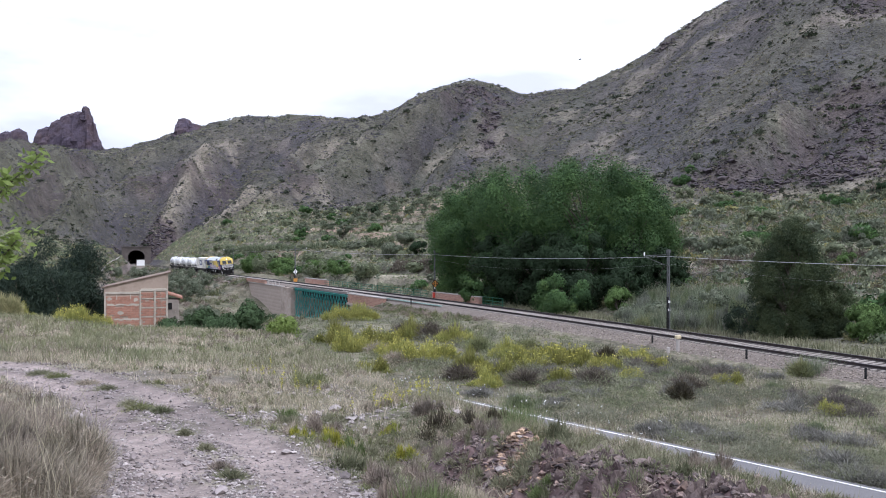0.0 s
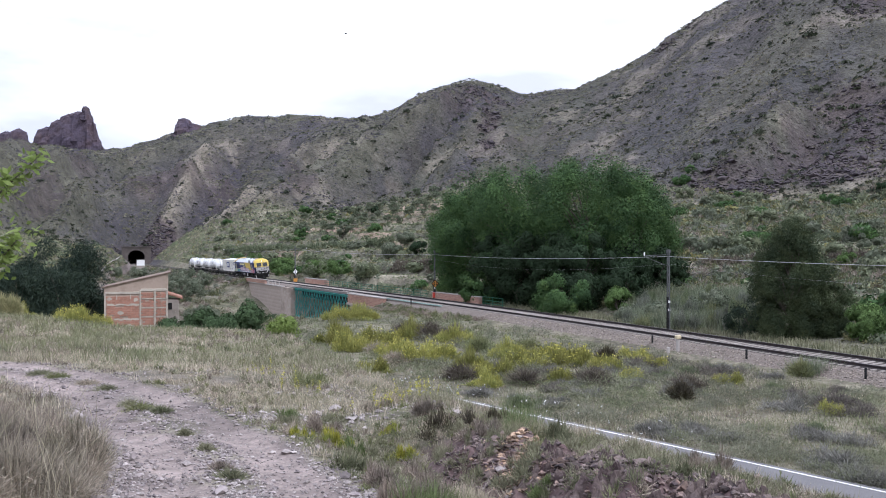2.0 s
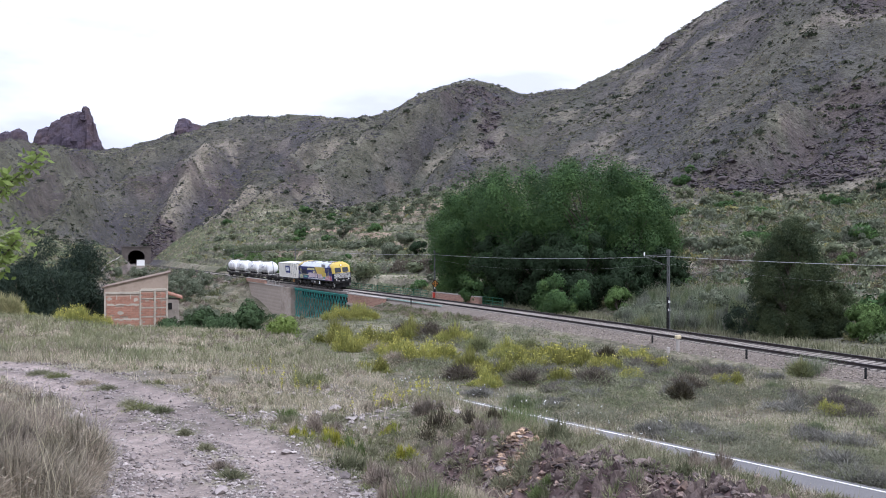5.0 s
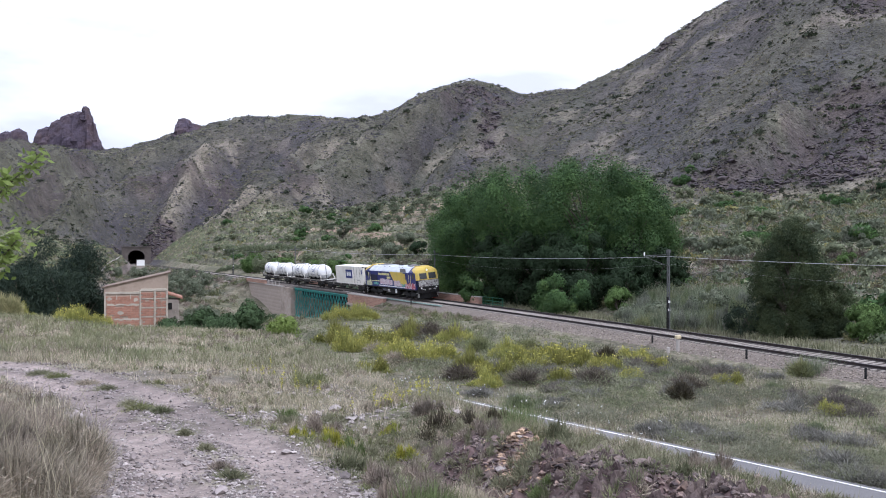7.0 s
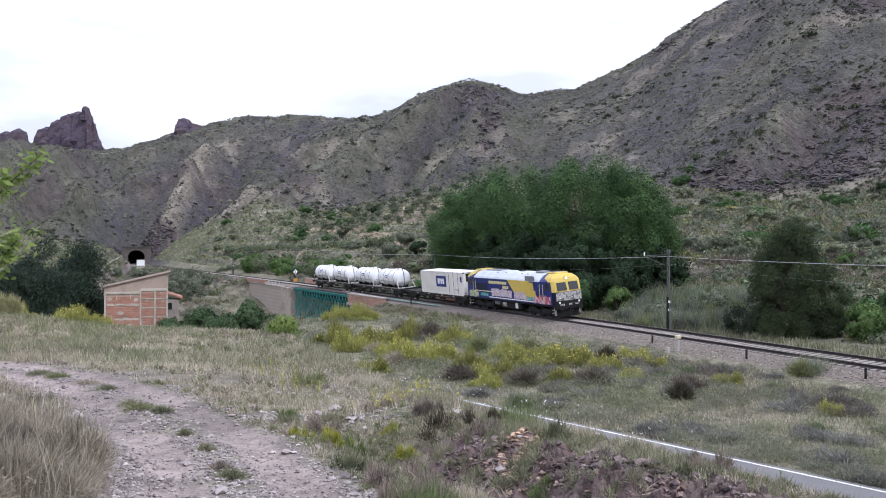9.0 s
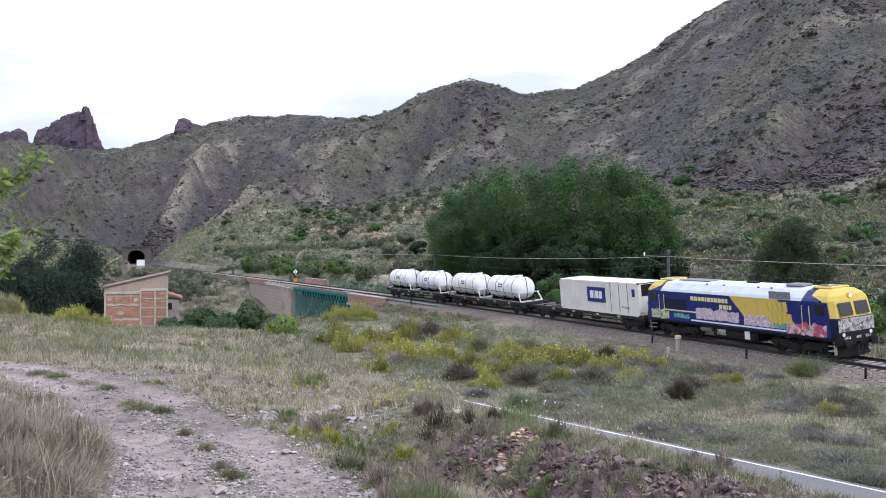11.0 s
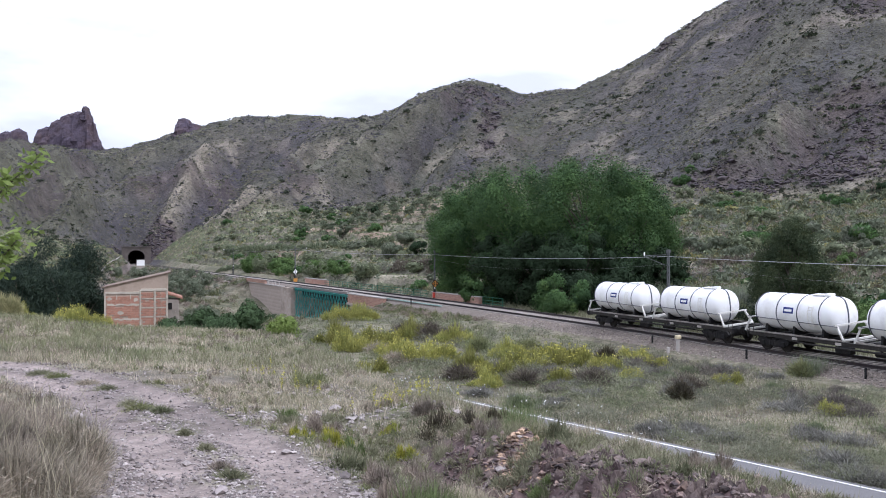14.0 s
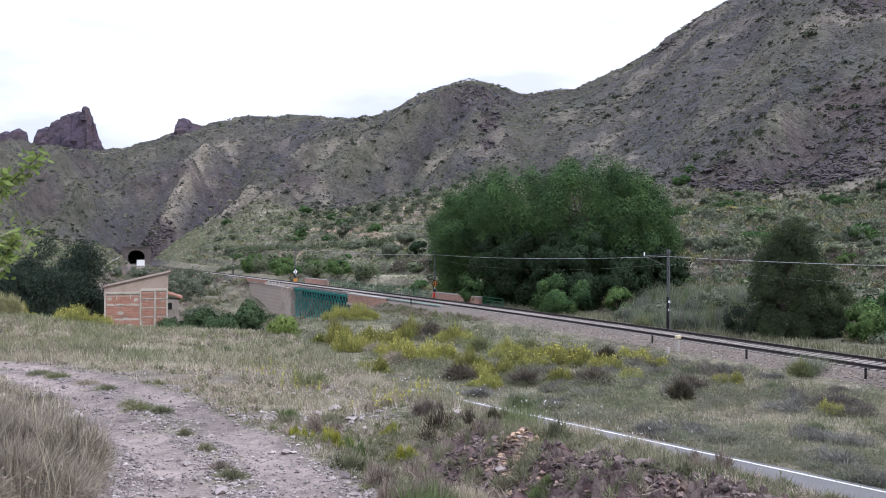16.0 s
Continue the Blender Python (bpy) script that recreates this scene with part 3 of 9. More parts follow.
def build_track():
    track = thing("railway_track", "single ballasted railway track on concrete sleepers", "railway track", kind="structure")
    for d in (-0.87, 0.87):
        prof = [(d - 0.036, 0), (d + 0.036, 0), (d + 0.036, -0.05), (d + 0.01, -0.06), (d + 0.01, -0.14), (d + 0.07, -0.172), (d - 0.07, -0.172), (d - 0.01, -0.14), (d - 0.01, -0.06), (d - 0.036, -0.05)]
        st = list(range(-40, 140, 4)) + list(range(140, 480, 12))
        rail = part("rail", sweep(prof, st), M["rail"], track, "dark rusty steel rail")
        part("running_surface", sweep([(d - 0.03, 0.001), (d + 0.03, 0.001), (d + 0.03, 0.004), (d - 0.03, 0.004)], st), M["railhead"], rail, "worn bright rail head")
    wide = [(-4.3, -0.80), (-1.8, -0.235), (1.8, -0.235), (3.4, -1.2)]
    tight = [(-2.45, -0.6), (-2.4, -0.3), (-1.8, -0.235), (1.8, -0.235), (2.9, -0.5), (2.95, -0.9)]
    for a, b, prof in ((-40, 88, wide), (88, 102.4, tight), (132.2, 164, tight), (164, 470, wide)):
        st = np.linspace(a, b, max(2, int((b - a) / 4)))
        part("ballast_bed", sweep(prof, st, False), M["ballast"], track, "reddish grey crushed stone ballast")
    # a strip of darker brown ballast between the rails
    st = np.linspace(-40, 470, 120)
    part("crib_ballast", sweep([(-1.25, -0.222), (1.25, -0.222)], st, False), M["cribdark"], track, "darker brown ballast between the rails")
    sl = Shape().box((0, 0, -0.10), (0.26, 2.6, 0.2), None, 0.03)
    me = sl.mesh("sleeper")
    me.materials.append(M["sleeper"])
    far_shape = Shape()
    for i in range(400):
        s = -12 + i * 0.6
        x, y, z = lay(s, 0, -0.175)
        m = pose(x, y, z, CANT, 0, line_turn(s))
        if i < 290:
            ob = new("sleeper", me)
            ob.parent, ob.matrix_basis = track, m
        else:
            far_shape.add([m @ Vector(v) for v in sl.v], sl.f)
    tagged(part("far_sleepers", far_shape, M["sleeper"], track), kind="stuff")


build_track()
# ---- the train; each vehicle faces +x, its origin on the rails; its near side is -y ----
M["blue"] = shade("loco_blue", (0.012, 0.022, 0.15), 0.4, vary=[(1.5, (0.03, 0.04, 0.14), 0.5, 0.75)])
M["navy"] = shade("dark_blue_panel", (0.006, 0.009, 0.04), 0.5)
M["yellow"] = shade("loco_yellow", (0.62, 0.46, 0.10), 0.45, vary=[(1.2, (0.5, 0.38, 0.12), 0.5, 0.75), (9, (0.4, 0.3, 0.1), 0.6, 0.8)])
M["cream"] = shade("pale_yellow_lettering", (0.72, 0.66, 0.32), 0.5)
M["roof"] = shade("loco_white_roof", (0.58, 0.61, 0.66), 0.5, vary=[(0.8, (0.44, 0.46, 0.5), 0.45, 0.75), (6, (0.35, 0.35, 0.36), 0.62, 0.8)])
M["grille"] = shade("grey_grille", (0.2, 0.2, 0.22), 0.6, vary=[(5, (0.12, 0.12, 0.13), 0.5, 0.7)])
M["glass"] = shade("dark_cab_glass", (0.02, 0.022, 0.025), 0.08, spec=0.6)
M["lamp"] = shade("lit_lamp", (0.9, 0.88, 0.8), 0.3)
_bs = M["lamp"].node_tree.nodes["Principled BSDF"]
_bs.inputs["Emission Color"].default_value, _bs.inputs["Emission Strength"].default_value = (1, 0.9, 0.7, 1), 1.0
M["pink"] = shade("lilac_spray_paint", (0.52, 0.42, 0.48), 0.6, vary=[(3.0, (0.5, 0.2, 0.28), 0.55, 0.62), (4.5, (0.62, 0.6, 0.64), 0.5, 0.56), (7, (0.2, 0.16, 0.25), 0.58, 0.64)])
M["silver"] = shade("silver_spray_paint", (0.38, 0.37, 0.36), 0.5, vary=[(3.5, (0.12, 0.1, 0.11), 0.5, 0.55), (6, (0.55, 0.55, 0.52), 0.52, 0.6)])
M["lime"] = shade("pale_green_spray_paint", (0.5, 0.52, 0.3), 0.6, vary=[(3.5, (0.15, 0.2, 0.2), 0.5, 0.54), (7, (0.7, 0.7, 0.6), 0.55, 0.62)])
M["teal"] = shade("teal_spray_paint", (0.08, 0.33, 0.3), 0.6, vary=[(4, (0.45, 0.5, 0.5), 0.52, 0.6)])
M["red"] = shade("red_spray_paint", (0.45, 0.09, 0.12), 0.6, vary=[(3, (0.6, 0.5, 0.55), 0.5, 0.55), (6, (0.2, 0.1, 0.2), 0.56, 0.62)])
M["boxwhite"] = shade("dusty_white_container_paint", (0.74, 0.72, 0.68), 0.6, vary=[(0.7, (0.64, 0.61, 0.55), 0.45, 0.7), (4, (0.4, 0.37, 0.34), 0.66, 0.85)])
M["tankwhite"] = shade("white_tank_paint", (0.84, 0.84, 0.85), 0.42, vary=[(0.9, (0.66, 0.65, 0.63), 0.48, 0.72), (3.5, (0.5, 0.48, 0.45), 0.7, 0.85)])
M["band"] = shade("dark_tank_band", (0.07, 0.075, 0.10), 0.6)
M["panelblue"] = shade("navy_sign_paint", (0.015, 0.03, 0.17), 0.5)
M["dusty"] = shade("dusty_wagon_steel", (0.22, 0.21, 0.19), 0.85, vary=[(2, (0.1, 0.095, 0.09), 0.45, 0.65)])
M["sill"] = shade("grey_wagon_steel", (0.026, 0.024, 0.023), 0.75, vary=[(2, (0.03, 0.027, 0.025), 0.42, 0.62), (7, (0.16, 0.15, 0.14), 0.6, 0.75)])
M["wheel"] = shade("dark_wheel_steel", (0.03, 0.027, 0.025), 0.6, 0.4)
LOCO_MID, BOX_MID, FLAT_MID, TANKER_A, TANKER_B = 9.1, 25.95, 28.35, 47.9, 67.8
WHEELS = []


def side(pts, y=-1.512, thick=0.012):
    """A thin plate on a vehicle's side, from its outline (x, z)."""
    sh = Shape()
    n = len(pts)
    return sh.loft([[(x, y, z) for x, z in pts], [(x, y + thick, z) for x, z in pts]])


def wheelset_mesh():
    sh = Shape()
    prof = [(0.10, -0.09), (0.17, -0.09), (0.19, -0.03), (0.40, -0.02), (0.42, -0.065), (0.50, -0.065), (0.505, 0.05), (0.535, 0.06), (0.535, 0.075), (0.42, 0.075), (0.40, 0.02), (0.19, 0.03), (0.17, 0.09), (0.10, 0.09)]
    for sgn in (-1, 1):
        rings = []
        for i in range(20):
            a = 2 * math.pi * i / 20
            rings.append([(r * math.sin(a), sgn * (0.87 - w), r * math.cos(a)) for r, w in prof])
        rings.append(rings[0])
        sh.loft(rings, True, False)
        for i in range(5):
            a = 2 * math.pi * i / 5
            sh.box((0.3 * math.sin(a), sgn * 0.9, 0.3 * math.cos(a)), (0.07, 0.03, 0.07))
    sh.tube((0, -1.05, 0), (0, 1.05, 0), 0.09, n=10)
    me = sh.mesh("wheelset")
    me.materials.append(M["wheel"])
    return me


WHEELSET = wheelset_mesh()


def bogie(parent, x, axles, base, heavy=False):
    sh = Shape()
    for y in (-1.08, 1.08):
        L = base / 2 + 0.55
        sh.loft([[(x - L, y + t, 0.62), (x - L + 0.25, y + t, 0.86), (x - 0.7, y + t, 0.86), (x - 0.4, y + t, 0.70), (x + 0.4, y + t, 0.70), (x + 0.7, y + t, 0.86), (x + L - 0.25, y + t, 0.86),
                  (x + L, y + t, 0.62), (x + L - 0.3, y + t, 0.5), (x + 0.5, y + t, 0.36), (x - 0.5, y + t, 0.36), (x - L + 0.3, y + t, 0.5)] for t in (-0.07, 0.07)])
        for k in range(axles):
            ax = x - base / 2 + base * k / (axles - 1)
            sh.box((ax, y * 1.04, 0.5), (0.34, 0.2, 0.34), None, 0.04)
            for e in (-0.3, 0.3):
                sh.tube((ax + e, y, 0.45), (ax + e, y, 0.75), 0.08, n=8)
        for e in (-0.25, 0, 0.25):
            sh.tube((x + e, y, 0.4), (x + e, y, 0.8), 0.1, n=8)
    sh.box((x, 0, 0.62), (0.6, 2.1, 0.3), None, 0.03)
    for e in (-1, 1):
        sh.box((x + e * (base / 2 + 0.4), 0, 0.6), (0.12, 2.1, 0.14))
    b = part("bogie", sh, M["black"], parent, "black steel bogie")
    for k in range(axles):
        ax = x - base / 2 + base * k / (axles - 1)
        w = part("wheelset", WHEELSET, None, b, at=pose(ax, 0, 0.5))
        WHEELS.append((w, ax))
    return b


def buffers(parent, xs, dirn):
    for y in (-0.95, 0.95):
        sh = Shape().tube((xs, y, 1.05), (xs + dirn * 0.45, y, 1.05), 0.11, n=10)
        sh.tube((xs + dirn * 0.45, y, 1.05), (xs + dirn * 0.52, y, 1.05), 0.25, n=14)
        part("buffer", sh, M["black"], parent)
    sh = Shape().box((xs + dirn * 0.2, 0, 1.0), (0.5, 0.12, 0.16)).box((xs + dirn * 0.46, 0, 0.8), (0.1, 0.1, 0.5))
    part("coupling_hook", sh, M["black"], parent)


def build_loco():
    t = thing("locomotive", "blue yellow and white diesel locomotive with graffiti, headlamp lit", "locomotive")
    R = LOCO_MID

    def ring(x, w, zt, zb=1.28, lean=0.0):
        pts = [(-w, zb), (-w, 3.38), (-w * 0.93, 3.52), (-w * 0.62, zt - 0.14), (-w * 0.3, zt), (w * 0.3, zt), (w * 0.62, zt - 0.14), (w * 0.93, 3.52), (w, 3.38), (w, zb)]
        return [(x + lean * (z - 2.3), y, z) for y, z in pts]

    # carbody without the two cab fronts
    part("body", Shape().loft([ring(-8.5, 1.5, 4.02), ring(-7.0, 1.5, 4.06), ring(7.0, 1.5, 4.06), ring(8.3, 1.5, 4.02)]), M["blue"], t, "dark blue steel carbody")
    # white roof shell, 1 cm proud
    roof = Shape()
    rr = [(-1.512, 3.36), (-1.41, 3.53), (-0.94, 3.935), (-0.45, 4.075), (0.45, 4.075), (0.94, 3.935), (1.41, 3.53), (1.512, 3.36)]
    rr = rr + [(y * 0.98, z - 0.03) for y, z in rr[::-1]]
    roof.loft([[(x, y, z) for y, z in rr] for x in (-7.35, 6.9)])
    rf = part("roof", roof, M["roof"], t, "white painted roof with soot marks")
    part("roof_grille", Shape().box((-4.6, 0, 4.095), (3.4, 1.1, 0.05), None, 0.01), M["grille"], rf, "dark flat radiator grille")
    part("exhaust_stack", Shape().box((1.0, 0, 4.12), (0.9, 0.4, 0.14), None, 0.04), M["black"], rf)
    part("roof_pod", Shape().box((5.4, -0.2, 4.14), (1.5, 0.9, 0.16), None, 0.08), M["grille"], rf)
    part("horn", Shape().tube((7.2, -0.2, 4.18), (7.7, -0.2, 4.18), 0.05, 0.1, 8), M["grille"], rf)
    for x in (-2.6, -0.8, 2.6, 3.8):
        part("lifting_eye", Shape().box((x, -0.95, 3.96), (0.2, 0.06, 0.08)), M["grille"], rf)
    # cabs: raked yellow fronts over a rounded nose
    for d in (1, -1):
        def face(y0, z, x):
            return (d * x, y0, z)
        sh = Shape()
        lev = [(1.28, 9.32, 1.42), (1.6, 9.45, 1.42), (2.35, 9.48, 1.40), (2.46, 9.45, 1.39), (3.42, 9.20, 1.30), (3.70, 9.10, 1.16), (3.98, 8.85, 0.8), (4.09, 8.4, 0.5)]
        rings = []
        for z, x, w in lev:
            back = 7.6 if z > 3.5 else 8.5
            wb = 1.515 if z < 3.4 else (1.50 if z < 3.6 else (1.32 if z < 3.9 else (0.95 if z < 4.05 else 0.5)))
            rings.append([face(-wb, z, back), face(-wb * 0.99, z, min(9.1, x - 0.25)), face(-w * 0.93, z, x - 0.06), face(-w * 0.5, z, x), face(w * 0.5, z, x), face(w * 0.93, z, x - 0.06), face(wb * 0.99, z, min(9.1, x - 0.25)), face(wb, z, back)])
        sh.loft(rings[3:])
        cab = part("cab", sh, M["yellow"], t, "yellow driving cab with raked windscreen")
        part("cab_nose", Shape().loft(rings[:4]), M["navy"], cab, "dark blue lower cab front")
        for y in (-0.6, 0.6):
            quad = [(9.425, y - 0.48, 2.58), (9.425, y + 0.48, 2.58), (9.235, y + 0.46, 3.3), (9.235, y - 0.46, 3.3)]
            sh = Shape().loft([[(d * (x + e), yy, z) for x, yy, z in quad] for e in (0.02, 0.06)])
            part("windscreen", sh, M["glass"], cab, "dark glass windscreen")
        part("cab_roof_box", Shape().box((d * 7.75, 0, 4.09), (1.5, 1.4, 0.14), None, 0.05), M["yellow"], cab, "yellow box on the cab roof")
        for y in (-0.45, 0.1, 0.5):
            part("roof_slot", Shape().box((d * 7.75, y, 4.165), (1.0, 0.16, 0.02)), M["grille"], cab)
        part("headlamp_housing", Shape().tube((d * 8.7, 0, 3.68), (d * 9.2, 0, 3.66), 0.2, n=14), M["yellow"], cab)
        part("headlamp", Shape().tube((d * 9.2, 0, 3.66), (d * 9.22, 0, 3.66), 0.12, n=14), M["lamp"] if d > 0 else M["grille"], cab, "lit round headlamp" if d > 0 else "dark round headlamp")
        sh = Shape().loft([[(d * (9.46 + e), y, z) for y, z in ((-1.3, 1.66), (1.3, 1.66), (1.3, 2.42), (-1.3, 2.42))] for e in (0.01, 0.05)])
        part("nose_panel", sh, M["silver"], cab, "front panel covered in silver graffiti")
        for y in (-1.0, 1.0):
            part("marker_lamp", Shape().tube((d * 9.46, y, 1.5), (d * 9.55, y, 1.5), 0.1, n=10), M["white"], cab)
        # cab side: blue lower door panel, window and hand rails
        for y in (-1, 1):
            def plate(pts, mat, name, lab="", k=1.0):
                part(name, Shape().loft([[(d * x, y * (1.522 * k), z) for x, z in pts], [(d * x, y * (1.505 * k), z) for x, z in pts]]), mat, t, lab)
            plate([(9.08, 1.32), (7.2, 1.32), (7.2, 3.34), (8.92, 3.34), (9.06, 2.5)], M["blue"], "cab_side_panel", "dark blue cab side panel")
            plate([(8.72, 2.6), (7.95, 2.6), (7.95, 3.24), (8.55, 3.24)], M["glass"], "cab_side_window", "dark cab side window", 1.004)
            for x in (7.55, 6.95):
                part("handrail", Shape().tube((d * x, y * 1.57, 1.7), (d * x, y * 1.57, 3.1), 0.025, n=6).tube((d * x, y * 1.5, 3.1), (d * x, y * 1.57, 3.1), 0.02, n=6).tube((d * x, y * 1.5, 1.7), (d * x, y * 1.57, 1.7), 0.02, n=6), M["cream"], t)
        # plough, steps, buffer beam
        part("buffer_beam", Shape().box((d * 9.2, 0, 1.25), (0.62, 2.72, 0.86), None, 0.06), M["black"], t)
        sh = Shape().loft([[(d * 9.1, -1.3, z0), (d * 9.5, 0, z0), (d * 9.1, 1.3, z0), (d * 9.0, 1.3, z0), (d * 9.36, 0, z0), (d * 9.0, -1.3, z0)] for z0 in (0.2, 0.85)])
        part("plough", sh, M["black"], t, "black snow plough")
        buffers(t, d * 9.32, d)
        for y, w in ((-0.75, 0.5), (0.1, 0.34), (0.8, 0.4)):
            part("plough_mark", Shape().box((d * 9.53, y, 1.3), (0.03, w, 0.16), None, 0.01), M["silver"], t, "pale scuffed plate")
        for y in (-1.25, 1.25):
            part("step", Shape().box((d * 8.9, y, 0.55), (0.5, 0.3, 0.04)).box((d * 8.9, y, 0.85), (0.5, 0.3, 0.04)).box((d * 9.12, y, 0.8), (0.04, 0.25, 0.9)), M["silver"], t)
    # livery on both flanks
    for y in (-1, 1):
        def flank(name, pts, mat, lab, lift=0.0):
            pts = [(R - o, z) for o, z in pts]
            part(name, Shape().loft([[(x, y * (1.514 + lift), z) for x, z in pts], [(x, y * 1.498, z) for x, z in pts]]), mat, t, lab)
        flank("yellow_flash", [(8.79, 3.36), (4.29, 3.36), (2.55, 1.65), (6.9, 1.65)], M["yellow"], "slanting yellow livery flash")
        flank("roof_side_grille", [(4.95, 3.84), (3.1, 3.84), (3.1, 3.38), (4.95, 3.38)], M["grille"], "grey side grille below the roof")
        flank("equipment_hatch", [(16.1, 2.85), (13.45, 2.85), (13.45, 2.1), (16.1, 2.1)], M["navy"], "dark blue recessed hatch", 0.004)
        flank("waist_line", [(17.2, 1.98), (12.3, 1.98), (12.3, 2.07), (17.2, 2.07)], M["cream"], "thin pale yellow waist line")
        flank("lower_line", [(13.0, 1.40), (2.4, 1.40), (2.4, 1.50), (13.0, 1.50)], M["white"], "white line along the sill", 0.006)
        # louvres
        for i in range(5):
            for j in range(2):
                o = 5.5 - i * 0.42 - j * 0.36
                z = 2.62 - j * 0.72
                flank("louvre", [(o, z + 0.6), (o - 0.34, z + 0.6), (o - 0.34 - 0.12, z), (o - 0.12, z)], M["yellow"], "", 0.03)
        # name of the operator as plain bars
        for o, w in ((12.93, 0.34), (12.5, 0.32), (12.1, 0.32), (11.7, 0.3), (11.33, 0.16), (11.1, 0.32), (10.7, 0.28), (10.35, 0.32), (9.95, 0.3), (9.58, 0.3), (9.2, 0.24)):
            flank("lettering_bar", [(o, 3.12), (o - w, 3.12), (o - w, 2.84), (o, 2.84)], M["cream"], "", 0.004)
        for o, w in ((9.85, 0.3), (9.45, 0.32), (9.06, 0.12), (8.85, 0.24)):
            flank("lettering_bar", [(o, 2.70), (o - w, 2.70), (o - w, 2.42), (o, 2.42)], M["cream"], "", 0.004)
    # graffiti on the near flank
    random.seed(5)

    def spray(o0, o1, z0, z1, mat, lab):
        n, pts = 14, []
        for i in range(n + 1):
            pts.append((R - (o0 + (o1 - o0) * i / n), z1 + random.uniform(-0.16, 0.06)))
        for i in range(n + 1):
            pts.append((R - (o1 + (o0 - o1) * i / n), z0 + random.uniform(-0.03, 0.05)))
        part("graffiti", side(pts, -1.532, 0.02), mat, t, lab)
    spray(12.4, 7.9, 1.62, 2.36, M["pink"], "lilac and red graffiti")
    spray(7.4, 4.7, 1.56, 2.25, M["pink"], "pink and grey graffiti")
    spray(4.7, 3.5, 1.55, 1.9, M["teal"], "teal graffiti")
    spray(3.6, 0.3, 1.34, 2.1, M["red"], "red and white bubble graffiti")
    spray(17.8, 15.6, 1.34, 2.02, M["lime"], "pale green graffiti")
    spray(15.0, 13.2, 1.5, 1.85, M["teal"], "small white and teal graffiti")
    # underframe
    part("sole_bar", Shape().box((0, 0, 1.2), (18.6, 2.8, 0.2), None, 0.03), M["black"], t)
    part("fuel_tank", Shape().box((0.2, 0, 0.75), (4.4, 2.5, 0.7), None, 0.15), M["black"], t, "black underslung fuel tank")
    part("battery_box", Shape().box((-1.0, -1.27, 0.82), (0.9, 0.06, 0.4), None, 0.02), M["silver"], t)
    part("air_tank", Shape().tube((-3.4, -1.0, 0.85), (-2.2, -1.0, 0.85), 0.2, n=10), M["grille"], t)
    part("filler_box", Shape().box((1.6, -1.27, 0.85), (0.5, 0.06, 0.6), None, 0.02), M["white"], t)
    bogie(t, 6.0, 3, 3.7, True)
    bogie(t, -6.0, 3, 3.7, True)
    return t


def build_flat(name, label, skeletal):
    t = thing(name, label, "wagon", "container wagons")
    for y in (-1.2, 1.2):
        part("side_sill", Shape().box((0, y, 1.02), (18.5, 0.14, 0.22), None, 0.02).box((0, y, 1.125), (18.5, 0.2, 0.03)).box((0, y, 0.76), (8.0, 0.1, 0.1), None, 0.02).beam((-4, y, 0.76), (-6, y, 0.92), 0.1, 0.08).beam((4, y, 0.76), (6, y, 0.92), 0.1, 0.08).beam((-1.5, y, 0.76), (-1.5, y, 0.95), 0.1, 0.08).beam((1.5, y, 0.76), (1.5, y, 0.95), 0.1, 0.08), M["sill"], t, "grey steel side sill")
    part("centre_sill", Shape().box((0, 0, 0.92), (18.4, 0.5, 0.34), None, 0.02), M["black"], t)
    for i in range(11):
        x = -8.9 + i * 1.78
        part("cross_member", Shape().box((x, 0, 1.02), (0.16, 2.3, 0.16), None, 0.01), M["dusty"] if skeletal else M["sill"], t)
    for i in range(0, 10, 1):
        x = -8.9 + i * 1.78
        a = 1 if i % 2 else -1
        part("diagonal_brace", Shape().beam((x + 0.1, -1.1 * a, 1.03), (x + 1.68, 1.1 * a, 1.03), 0.1, 0.08), M["dusty"] if skeletal else M["sill"], t)
    if not skeletal:
        part("deck_plate", Shape().box((0, 0, 1.115), (18.2, 2.24, 0.02)), M["sill"], t)
    for e in (-1, 1):
        part("end_beam", Shape().box((e * 9.2, 0, 1.0), (0.16, 2.7, 0.36), None, 0.02), M["black"], t)
        buffers(t, e * 9.27, e)
        part("brake_hose", Shape().tube((e * 9.3, -0.4, 0.95), (e * 9.6, -0.4, 0.5), 0.03, n=6), M["black"], t)
        part("handrail", Shape().tube((e * 9.1, -1.25, 1.14), (e * 9.1, -1.25, 1.5), 0.02, n=6).tube((e * 9.1, -1.25, 1.5), (e * 8.7, -1.25, 1.5), 0.02, n=6).tube((e * 8.7, -1.25, 1.14), (e * 8.7, -1.25, 1.5), 0.02, n=6), M["sill"], t)
        bogie(t, e * 7.1, 2, 1.8)
    part("brake_gear", Shape().box((-1.4, -0.9, 0.62), (1.2, 0.4, 0.4), None, 0.05).tube((0.8, -0.8, 0.6), (2.0, -0.8, 0.6), 0.16, n=10).beam((-5.5, -0.3, 0.55), (5.5, -0.3, 0.5), 0.05, 0.05), M["black"], t)
    # lighter mark plates
    for x in (-5.0, -1.5, 2.4, 5.6):
        part("mark_plate", Shape().box((x, -1.272, 1.0), (0.45, 0.008, 0.16)), M["coping"], t)
    return t


